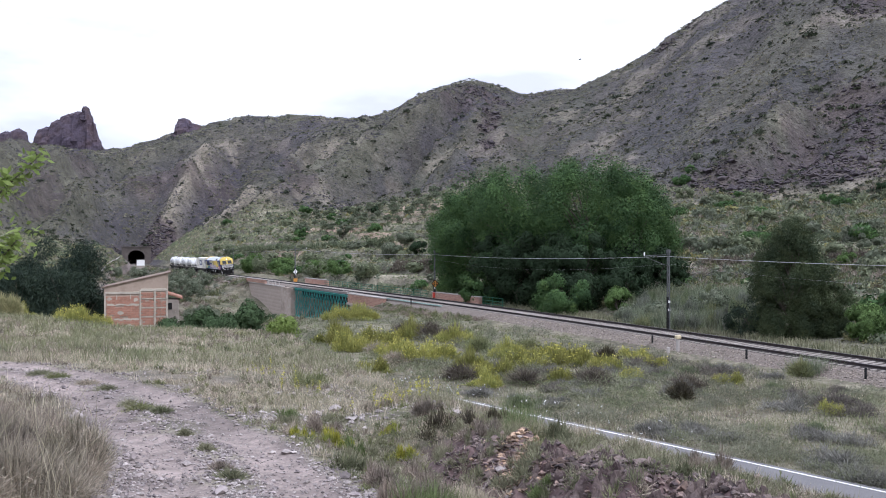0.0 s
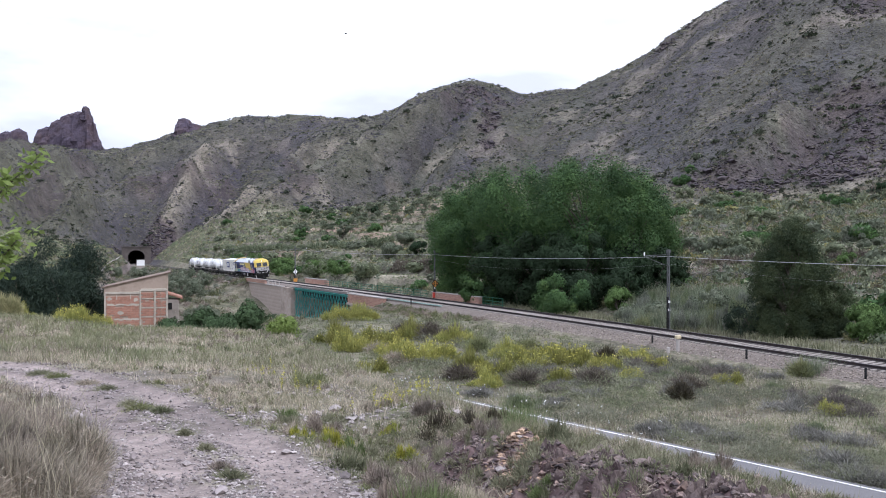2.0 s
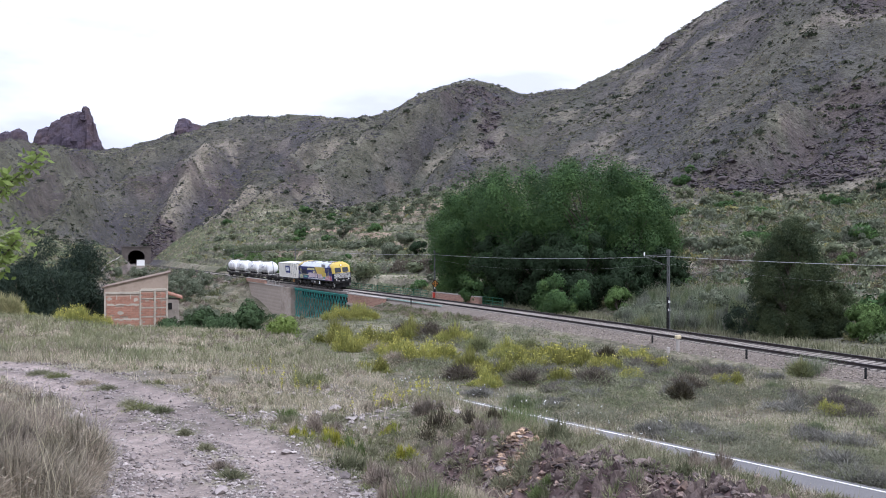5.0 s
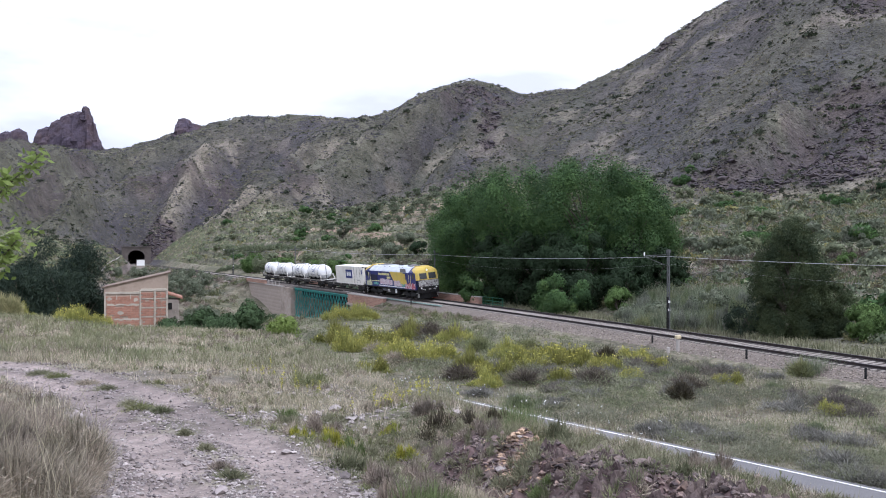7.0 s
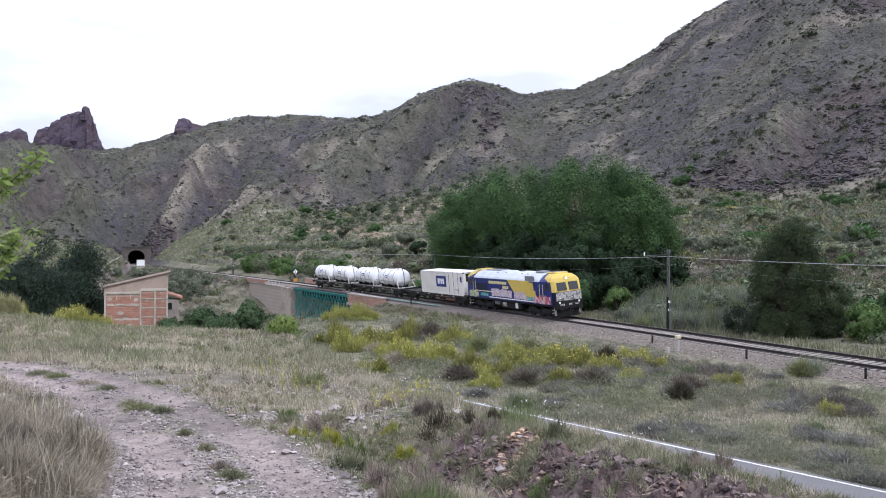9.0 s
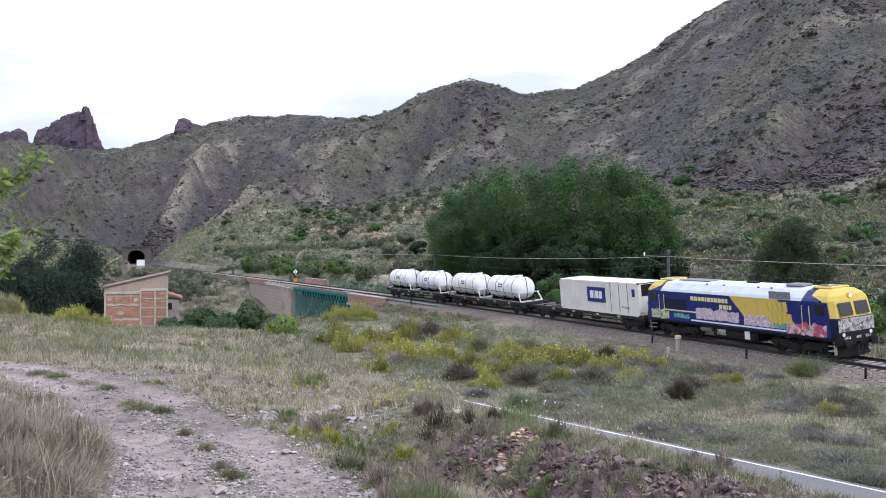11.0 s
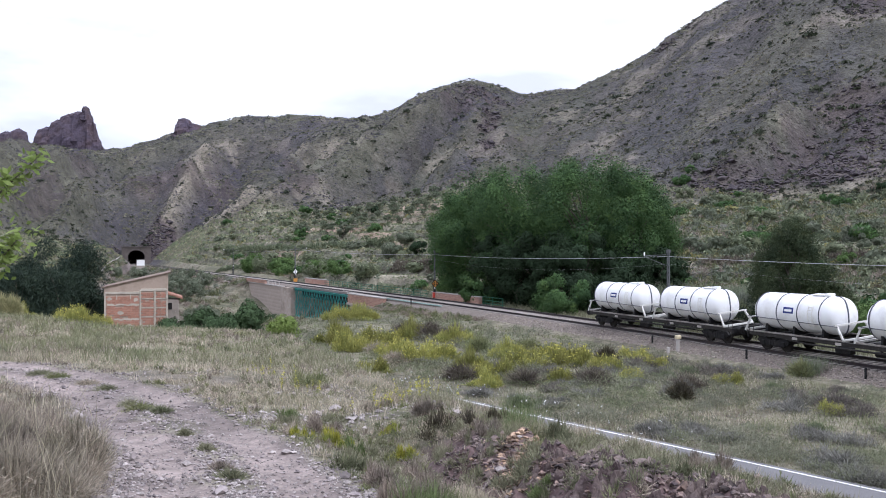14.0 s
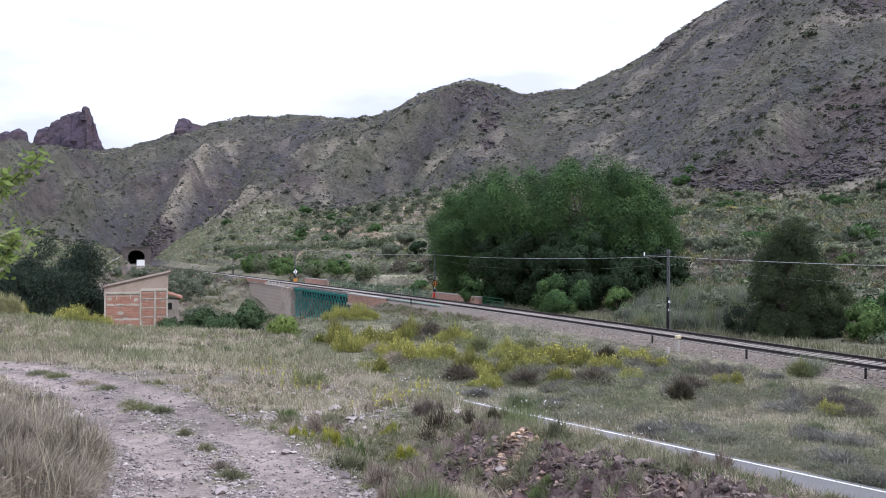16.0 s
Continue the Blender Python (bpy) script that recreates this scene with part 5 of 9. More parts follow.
def build_house():
    # half-built brick house: one long gable wall under a single pitch, and a tiled lean-to
    h = thing("brick_house", "unfinished red brick house with concrete frame and single-pitch roof", "house", at=pose(-33.9, 93.3, -4.2, 0, 0, 16))
    W, D = 6.1, 7.5
    zl, zr = 6.55, 7.95

    def top(x):
        return zl + (zr - zl) * x / W
    body = Shape().loft([[(0, y, 0), (W, y, 0), (W, y, zr), (0, y, zl)] for y in (0.0, D)])
    part("wall", body, M["earth"], h, "pale mortar and rendered gable")
    slab = Shape().loft([[(-0.25, y, zl - 0.05), (W + 0.25, y, zr + 0.05), (W + 0.25, y, zr + 0.13), (-0.25, y, zl + 0.03)] for y in (-0.14, D + 0.3)])
    part("roof", slab, M["tileold"], h, "thin single-pitch roof slab with a tiled edge")
    tile = Shape().loft([[(0.12 * math.cos(a) * (1 - 0.15 * k), -0.16 + 0.45 * k, 0.06 * math.sin(a)) for a in [math.pi * i / 6 for i in range(7)]] for k in (0, 1)], False, False).mesh("roof_tile")
    tile.materials.append(M["tileold"])
    for i in range(24):
        x = -0.1 + i * (W + 0.2) / 23
        o = new("roof_tile", tile)
        o.parent, o.matrix_basis = h, pose(x, 0, top(x) + 0.07, 0, 0, (i * 37 % 11 - 5) * 0.8)
    # concrete posts and floor strips
    for x, zt in ((0.08, 5.9), (3.45, 6.3), (4.85, 6.3), (6.02, 6.3)):
        part("concrete_post", Shape().box((x, -0.03, zt / 2), (0.16, 0.16, zt), None, 0.02), M["sandy"], h, "pale concrete post")
    part("upper_band", Shape().box((1.75, -0.02, 6.0), (3.4, 0.12, 0.24), None, 0.02).box((4.75, -0.02, 6.28), (2.5, 0.12, 0.26), None, 0.02), M["sandy"], h, "uneven strip of pale mortar")
    brick = Shape().box((0, 0, 0), (0.372, 0.1, 0.172), None, 0.008).mesh("brick")
    brick.materials.append(M["oldbrick"])
    random.seed(4)
    n = 0
    for x0, x1, tilt, ztop in ((0.2, 3.33, 0.0, 5.75), (3.57, 4.73, 0.03, 6.05), (4.97, 5.9, 0.03, 6.05)):
        rows = int(ztop / 0.182)
        for r in range(rows):
            z = 0.1 + r * 0.182
            if z < 1.2 or (r % 5 == 4 and x0 > 1):
                continue
            cols = int((x1 - x0) / 0.38)
            for c in range(cols):
                x = x0 + (x1 - x0) * (c + 0.5) / cols + (0.09 if r % 2 else -0.05)
                if random.random() < 0.04 or n >= 400:
                    continue
                n += 1
                o = new("brick", brick)
                o.parent, o.matrix_basis = h, pose(x, -0.02 + random.uniform(-0.012, 0.01), z, 0, 0, 0)
    for k, (x0, x1) in enumerate(((3.57, 4.73), (4.97, 5.9))):
        for r in range(1, 7):
            z = 0.1 + (r * 5 - 1) * 0.182
            if z < 6.0:
                part("mortar_strip", Shape().box(((x0 + x1) / 2, -0.015, z), (x1 - x0, 0.1, 0.1), pose(0, 0, 0, 0, -1.5 * k, 0), 0.01), M["sandy"], h)
    part("lower_brickwork", Shape().box((W / 2, -0.012, 0.6), (W - 0.3, 0.06, 1.1)), M["oldbrick"], h, "lower red brickwork")
    for x in (1.2, 2.5, 4.9):
        part("drain_slot", Shape().box((x, -0.07, 5.6), (0.1, 0.06, 0.5)), M["sandy"], h)
    # worn patches of mortar over the brick
    rg = random.Random(8)
    for x, z, w, hh in ((0.9, 1.9, 0.9, 0.5), (2.4, 2.6, 1.1, 0.5), (1.5, 4.0, 0.7, 0.35), (2.9, 1.7, 0.7, 0.7), (4.2, 2.2, 0.5, 0.6), (5.4, 2.0, 0.5, 0.5), (0.5, 5.4, 0.5, 0.4), (3.0, 5.3, 0.5, 0.5), (5.3, 1.6, 0.6, 0.4)):
        n = 9
        pts = [(x + w / 2 * math.cos(2 * math.pi * i / n) * rg.uniform(0.6, 1.2), z + hh / 2 * math.sin(2 * math.pi * i / n) * rg.uniform(0.6, 1.2)) for i in range(n)]
        part("mortar_patch", Shape().loft([[(a2, -0.088, b2) for a2, b2 in pts], [(a2, -0.03, b2) for a2, b2 in pts]]), M["sandy"], h, "smeared patch of pale mortar")
    # wavering bands of mortar left between the floors
    for z0, x0, x1 in ((2.35, 0.3, 1.7), (3.3, 0.9, 3.3), (4.75, 0.25, 3.3)):
        n = 12
        xs = [x0 + (x1 - x0) * i / n for i in range(n + 1)]
        lo, hi = [z0 + rg.uniform(-0.1, 0.02) for _ in xs], [z0 + rg.uniform(0.06, 0.2) for _ in xs]
        pts = list(zip(xs, lo)) + list(zip(xs, hi))[::-1]
        part("mortar_band", Shape().loft([[(a2, -0.084, b2) for a2, b2 in pts], [(a2, -0.03, b2) for a2, b2 in pts]]), M["sandy"], h, "wavering band of pale mortar")
    # lean-to
    a = thing("lean_to", "small lean-to shed with a terracotta tiled roof", "shed", at=pose(-30.3, 99.6, -4.2, 0, 0, 16))
    part("wall", Shape().box((1.0, 1.5, 2.5), (2.0, 3.0, 5.0), None, 0.03), M["render"], a)
    rf = part("roof", Shape().loft([[(-0.15, y, 5.9), (2.4, y, 5.05), (2.4, y, 5.15), (-0.15, y, 6.02)] for y in (-0.2, 3.2)]), M["oldbrick"], a, "terracotta tiled lean-to roof")
    tm = Shape().loft([[(k * 2.5 - 0.12, 0.11 * math.cos(a2), 0.09 * math.sin(a2) - k * 0.84) for a2 in [math.pi * i / 6 for i in range(7)]] for k in (0, 1)], False, False).mesh("tile_row")
    tm.materials.append(M["oldbrick"])
    for i in range(13):
        o = new("tile_row", tm)
        o.parent, o.matrix_basis = rf, pose(0, -0.1 + i * 0.26, 6.02)
    part("window", Shape().box((1.0, -0.02, 4.3), (0.6, 0.08, 0.7)), M["black"], a, "dark window hole")


def build_pole(s, d, z0, top, label, sign=""):
    x, y, _ = line_at(s, d)
    t = thing("line_pole", label, "pole", "poles along the railway", at=pose(x, y, z0, 0, 0, yaw(s)))
    H = top - z0
    for a in (-0.17, 0.17):
        part("pole_leg", Shape().beam((a, 0, -0.3), (a * 0.6, 0, H), 0.09, 0.07), M["pole"], t, "grey steel leg")
    n = int(H / 0.42)
    for i in range(n):
        z = 0.2 + i * (H - 0.4) / n
        z2 = 0.2 + (i + 1) * (H - 0.4) / n
        k, k2 = 0.17 - 0.068 * z / H, 0.17 - 0.068 * z2 / H
        part("pole_lacing", Shape().beam((-k, 0.02, z) if i % 2 else (k, 0.02, z), (k2, 0.02, z2) if i % 2 else (-k2, 0.02, z2), 0.03, 0.05), M["pole"], t)
    for z in (H * 0.26, H * 0.36):
        part("white_band", Shape().box((0, 0, z), (0.36, 0.13, 0.2), None, 0.01), M["white"], t, "white painted band")
    part("tarred_foot", Shape().beam((0, 0, -0.3), (0, 0, H * 0.42), 0.3, 0.1), M["darkpost"], t, "black tarred lower part")
    part("cap_plate", Shape().box((0, 0, H - 0.1), (0.34, 0.2, 0.3), None, 0.02), M["pole"], t)
    part("bracket", Shape().beam((0, 0, H - 0.35), (0, -2.4 if not sign else 2.3, H - 0.45), 0.05, 0.05).beam((0, 0, H - 1.3), (0, -2.3 if not sign else 2.2, H - 0.5), 0.04, 0.04), M["pole"], t, "thin wire bracket")
    for y in ((-2.3,) if not sign else (2.2,)):
        part("insulator", Shape().tube((0, y, H - 0.42), (0, y, H - 0.16), 0.05, n=8), M["white"], t, "white porcelain insulator")
    if sign == "caution":
        sh = Shape().loft([[(e, 0.55 * a, 2.2 + 0.55 * b) for a, b in ((0, -0.75), (0.75, 0), (0, 0.75), (-0.75, 0))] for e in (0.2, 0.24)])
        p = part("diamond_sign", sh, M["orange"], t, "orange diamond sign with black border")
        part("sign_border", Shape().loft([[(e, 0.55 * a, 2.2 + 0.55 * b) for a, b in ((0, -0.98), (0.98, 0), (0, 0.98), (-0.98, 0))] for e in (0.17, 0.2)]), M["darkpost"], p)
        for a, b in ((-0.14, 0.11), (0.14, 0.11), (-0.14, -0.12), (0.14, -0.12)):
            part("sign_mark", Shape().box((0.25, a, 2.2 + b), (0.02, 0.17, 0.14)), M["darkpost"], p)
        part("red_box", Shape().box((0.2, 0, 0.75), (0.25, 0.6, 0.65), None, 0.03), M["redpaint"], t, "red equipment box")
    if sign == "white":
        p = part("diamond_sign", Shape().loft([[(e, 0.58 * a, 2.1 + 0.58 * b) for a, b in ((0, -0.9), (0.75, 0), (0, 0.9), (-0.75, 0))] for e in (0.2, 0.24)]), M["white"], t, "white diamond sign")
        part("sign_mark", Shape().box((0.25, 0, 2.28), (0.02, 0.24, 0.24)), M["grille"], p)
        part("sign_mark", Shape().box((0.25, 0, 1.9), (0.02, 0.24, 0.24)), M["grille"], p)
        part("yellow_board", Shape().box((0.2, 0, 0.5), (0.06, 0.75, 0.65), None, 0.02), M["orange"], t, "orange-yellow board")
    return t


M["pole"] = shade("galvanised_pole", (0.12, 0.125, 0.13), 0.6, 0.3, vary=[(3, (0.1, 0.1, 0.1), 0.5, 0.7)])
M["redpaint"] = shade("red_paint", (0.5, 0.06, 0.04), 0.5)
build_bridge()
build_abutments()
build_tunnel()
build_lane_wall()
build_house()
POLES = [(-11, 3.2, -0.5, 6.1), (36.2, 3.0, -0.35, 6.15), (85.2, 3.0, -0.5, 5.95), (150, 3.0, -0.4, 6.55), (205, 3.2, -0.5, 6.2)]
build_pole(*POLES[0], "grey lattice steel line pole beside the track")
build_pole(*POLES[1], "grey lattice steel line pole with white bands")
build_pole(*POLES[2], "dark lattice line pole with orange diamond sign", "caution")
build_pole(*POLES[3], "thin lattice line pole with white diamond sign", "white")
build_pole(*POLES[4], "thin grey line pole by the track")


def build_wires():
    for k, (dy, dz, r) in enumerate(((2.3, -0.5, 0.015), (0.9, -1.1, 0.003))):
        for (s0, d0, _, z0), (s1, d1, _, z1) in zip(POLES, POLES[1:]):
            rings = []
            a, b = line_at(s0, d0), line_at(s1, d1)
            for i in range(13):
                f = i / 12
                z = z0 + (z1 - z0) * f + dz - 0.55 * (k + 0.6) * 4 * f * (1 - f)
                x, y = a[0] + (b[0] - a[0]) * f, a[1] + (b[1] - a[1]) * f
                rings.append([(x + r * math.cos(q), y + 0.3 * r * math.cos(q), z + r * math.sin(q)) for q in (0.5, 1.8, 3.0, 4.3, 5.5)])
            sh = Shape().loft(rings)
            me = sh.mesh("overhead_wire")
            me.materials.append(M["wire"])
            tagged(new("overhead_wire", me), "thin pale overhead wire strung between line poles", "wire", "wires along the railway")


build_wires()


def build_posts():
    post = thing("marker_post", "short black track marker post with orange face", "marker post", "marker posts along the ballast", at=pose(*line_at(30.5, -2.45, -0.75), 0, 0, yaw(30)))
    part("stake", Shape().box((0, 0, 0.25), (0.11, 0.11, 0.9), None, 0.015), M["darkpost"], post)
    part("reflector", Shape().box((-0.058, 0.02, 0.4), (0.008, 0.07, 0.45)), M["orange"], post, "orange strip")
    for s in (20.2, 10.6, 79.9, 1.0):
        x, y, _ = line_at(s, -2.45)
        copy_thing(post, pose(x, y, -0.72 if s < 70 else -0.5, 0, random.uniform(-2, 2), yaw(s)))
    k = thing("kilometre_post", "white concrete kilometre post with ochre cap", "marker post", at=pose(*line_at(26.7, -2.95, -0.9), 0, 0, yaw(26.7)))
    part("stone", Shape().box((0, 0, 0.45), (0.2, 0.22, 1.0), None, 0.03), M["coping"], k)
    part("cap", Shape().box((0, 0, 1.08), (0.32, 0.4, 0.26), None, 0.05), M["capyellow"], k, "pale ochre cap")
    q = thing("boundary_stone", "small white boundary stone by the ballast", "marker stone", at=pose(*line_at(26.9, -3.6, -0.95)))
    part("stone", Shape().box((0, 0, 0.2), (0.2, 0.2, 0.5), None, 0.05), M["coping"], q)


M["capyellow"] = shade("pale_ochre_paint", (0.55, 0.47, 0.32), 0.8)
build_posts()
# ---- foliage ----
M["leaf"] = shade("broad_leaves", (0.078, 0.138, 0.052), 0.8, vary=[(0.25, (0.04, 0.076, 0.034), 0.42, 0.62), (0.9, (0.122, 0.19, 0.062), 0.52, 0.7)], island=0.08, leaf=0.2)
M["bushleaf"] = shade("bush_leaves", (0.12, 0.185, 0.064), 0.75, vary=[(0.6, (0.065, 0.11, 0.038), 0.42, 0.62)], island=0.35, leaf=0.3)
M["needle"] = shade("pine_needles", (0.042, 0.06, 0.042), 0.8, vary=[(0.5, (0.028, 0.042, 0.032), 0.42, 0.6), (1.5, (0.058, 0.075, 0.04), 0.56, 0.72)], island=0.12, leaf=0.1)
M["pine2"] = shade("olive_pine_needles", (0.07, 0.09, 0.045), 0.85, vary=[(0.5, (0.045, 0.062, 0.036), 0.42, 0.6), (1.5, (0.09, 0.102, 0.046), 0.56, 0.72)], island=0.15, leaf=0.12)
M["gorgeleaf"] = shade("dull_gorge_leaves", (0.072, 0.112, 0.052), 0.85, vary=[(0.5, (0.045, 0.07, 0.036), 0.42, 0.62)], island=0.25, leaf=0.15)
# near-black leaves: dark bushes, and the shade put under the tall trees
M["thicket"] = shade("dark_bush_and_shade_leaves", (0.03, 0.05, 0.026), 0.85, vary=[(0.6, (0.026, 0.04, 0.022), 0.42, 0.62)], island=0.3, leaf=0.1)
M["olive"] = shade("olive_leaves", (0.168, 0.185, 0.132), 0.75, vary=[(0.4, (0.1, 0.122, 0.08), 0.42, 0.6)], island=0.3, leaf=0.2)
M["slopegreen"] = shade("slope_green", (0.175, 0.196, 0.125), 0.85, vary=[(0.1, (0.115, 0.138, 0.08), 0.45, 0.6), (0.5, (0.17, 0.18, 0.1), 0.5, 0.7)], island=0.35, leaf=0.15)
M["scrub"] = shade("hill_scrub", (0.066, 0.072, 0.05), 0.85, vary=[(0.06, (0.052, 0.058, 0.044), 0.42, 0.6), (0.3, (0.085, 0.088, 0.058), 0.52, 0.7)], island=0.35, leaf=0.1)
M["broom"] = shade("broom_stems", (0.33, 0.325, 0.105), 0.8, vary=[(0.7, (0.25, 0.265, 0.085), 0.42, 0.6)], island=0.3, objects=0.25, leaf=0.3)
M["bloom"] = shade("yellow_blossom", (0.47, 0.44, 0.11), 0.7, island=0.3, leaf=0.3)
M["grey"] = shade("grey_lavender_scrub", (0.24, 0.245, 0.18), 0.9, vary=[(0.5, (0.165, 0.168, 0.13), 0.42, 0.6), (0.12, (0.19, 0.215, 0.12), 0.48, 0.6)], island=0.25, leaf=0.15)
M["grey2"] = shade("olive_grey_scrub", (0.17, 0.175, 0.12), 0.85, vary=[(0.5, (0.24, 0.23, 0.17), 0.45, 0.65)], island=0.4, leaf=0.15)
M["straw"] = shade("dry_grass", (0.53, 0.462, 0.368), 0.85, vary=[(0.35, (0.4, 0.355, 0.27), 0.42, 0.62)], island=0.3, leaf=0.25)
M["grass"] = shade("green_grass", (0.3, 0.282, 0.19), 0.85, vary=[(0.3, (0.335, 0.295, 0.215), 0.45, 0.65)], island=0.25, leaf=0.25)
M["dead"] = shade("brown_dead_stalks", (0.24, 0.2, 0.155), 0.9, vary=[(0.8, (0.16, 0.13, 0.11), 0.42, 0.6)], island=0.35, leaf=0.1)
M["reed"] = shade("reed_leaves", (0.2, 0.23, 0.155), 0.85, vary=[(0.25, (0.25, 0.245, 0.175), 0.45, 0.65), (0.5, (0.13, 0.16, 0.1), 0.5, 0.65)], island=0.3, leaf=0.25)
M["bark"] = shade("grey_bark", (0.13, 0.11, 0.09), 0.95, vary=[(3, (0.07, 0.06, 0.05), 0.45, 0.65)], bump=[(8, 0.6, 0.03)])
M["sprig"] = shade("fresh_leaves", (0.19, 0.26, 0.07), 0.55, vary=[(6, (0.24, 0.3, 0.1), 0.45, 0.6)], island=0.25, leaf=0.4)
M["rockred"] = shade("purple_red_rock", (0.086, 0.07, 0.098), 0.95, vary=[(0.12, (0.1, 0.072, 0.082), 0.45, 0.65), (0.8, (0.05, 0.038, 0.045), 0.48, 0.7)], bump=[(0.6, 1.0, 0.8), (4, 0.6, 0.1)])
M["rubble"] = shade("purplish_rubble", (0.13, 0.1, 0.1), 0.95, vary=[(2.0, (0.24, 0.19, 0.175), 0.52, 0.68), (9, (0.07, 0.055, 0.055), 0.5, 0.7)], island=0.4, bump=[(14, 0.6, 0.03)])
M["pebble"] = shade("pale_gravel", (0.35, 0.315, 0.3), 0.95, vary=[(20, (0.2, 0.17, 0.165), 0.45, 0.65)], island=0.45)


def leaves(centres, size, flat=0.0, slim=0.55, seed=0, up=0.0, three=False, facing=None):
    """Leaf-shaped quads at the centres, turned at random; flat: 1 lays them level; up: stands them; facing: the way they look."""
    g = np.random.default_rng(seed)
    n = len(centres)
    a = g.normal(size=(n, 3))
    a[:, 2] = a[:, 2] * (1 - flat) + up
    if facing is not None:
        look_to = facing + g.normal(size=(n, 3)) * 0.26
        look_to /= np.linalg.norm(look_to, axis=1)[:, None] + 1e-9
        a = np.cross(look_to, a)
    a /= np.linalg.norm(a, axis=1)[:, None] + 1e-9
    b = np.cross(a, g.normal(size=(n, 3)) if facing is None else look_to)
    b /= np.linalg.norm(b, axis=1)[:, None] + 1e-9
    sz = (np.broadcast_to(size, n) * g.uniform(0.6, 1.35, n))[:, None]
    c = np.asarray(centres)
    if three:
        v = np.stack([c - a * sz - b * sz * slim, c - a * sz * 0.3 + b * sz * slim * 1.3, c + a * sz], 1).reshape(-1, 3)
        return v, np.arange(3 * n).reshape(n, 3)
    v = np.stack([c - a * sz, c + b * sz * slim, c + a * sz, c - b * sz * slim], 1).reshape(-1, 3)
    return v, np.arange(4 * n).reshape(n, 4)


def crown_points(n, clumps, rad, wide, high, z0, seed, cone=0.0, spread=1.0):
    """Leaf places: clumps on and in an uneven crown, leaves about each."""
    g = np.random.default_rng(seed)
    d = g.normal(size=(clumps, 3))
    d /= np.linalg.norm(d, axis=1)[:, None]
    r = g.uniform(0.15, 1.0, clumps) ** 0.5
    lump = 0.78 + 0.44 * fbm(np.arctan2(d[:, 1], d[:, 0]) * 1.3 + seed, d[:, 2] * 2.2, 3, seed)
    c = d * (r * lump)[:, None]
    h01 = (c[:, 2] + 1) / 2
    c[:, :2] *= (1 - cone * np.clip(h01, 0, 1))[:, None]
    c = c * (wide, wide, high / 2) + (0, 0, z0 + high / 2)
    # each clump is a flattened dome of leaves, open below
    pick = g.integers(0, clumps, n)
    o = g.normal(size=(n, 3))
    o /= np.linalg.norm(o, axis=1)[:, None]
    o[:, 2] = np.where(o[:, 2] < -0.25, -o[:, 2], o[:, 2])
    big = g.uniform(0.6, 1.35, clumps)[pick]
    o *= (rad * big * g.uniform(0.45, 1.0, n) ** 0.5 * spread)[:, None] * (1, 1, 0.6)
    o += g.normal(size=(n, 3)) * rad * 0.10
    return c[pick] + o, c


ROUND = ((0, 0.45), (0.15, 0.72), (0.35, 0.93), (0.55, 1.0), (0.75, 0.88), (0.9, 0.6), (1.0, 0.22))
SPIRE = ((0, 0.9), (0.1, 1.0), (0.25, 0.88), (0.4, 0.92), (0.6, 0.8), (0.78, 0.58), (0.9, 0.34), (1.0, 0.08))


PINE = ((0, 0.7), (0.1, 0.86), (0.22, 0.74), (0.38, 0.86), (0.55, 0.84), (0.7, 0.66), (0.85, 0.4), (1.0, 0.07))


def plume_points(n, clumps, rad, wide, high, z0, seed, profile, tall=1.3, core=0.3):
    """Leaf places: upright plumes over the outside of a crown whose girth follows a profile."""
    g = np.random.default_rng(seed)
    pr = np.array(profile)
    h = g.uniform(0, 1, clumps * 3)
    girth = np.interp(h, pr[:, 0], pr[:, 1])
    h = h[g.uniform(0, 1, len(h)) < girth][:clumps]
    a = g.uniform(0, 2 * np.pi, len(h))
    r = np.sqrt(g.uniform(core, 1.0, len(h))) * np.interp(h, pr[:, 0], pr[:, 1])
    lump = 0.74 + 0.5 * fbm(a * 1.1 + seed * 3.1, h * 3.4, 3, seed)
    c = np.stack([np.cos(a) * r * lump * wide, np.sin(a) * r * lump * wide, z0 + high * h * (0.9 + 0.2 * (lump - 0.74) / 0.5)], 1)
    pick = g.integers(0, len(h), n)
    o = g.normal(size=(n, 3))
    o /= np.linalg.norm(o, axis=1)[:, None]
    big = g.uniform(0.55, 1.3, len(h))[pick]
    o *= (rad * big * g.uniform(0.15, 1.0, n) ** 0.45)[:, None] * (1, 1, tall)
    o[:, 2] -= 0.25 * np.hypot(o[:, 0], o[:, 1])
    out = o / (np.linalg.norm(o, axis=1)[:, None] + 1e-9) + 0.6 * (c[pick] - (0, 0, z0 + high * 0.4)) / (wide, wide, high * 0.6)
    return c[pick] + o, c, out / (np.linalg.norm(out, axis=1)[:, None] + 1e-9)


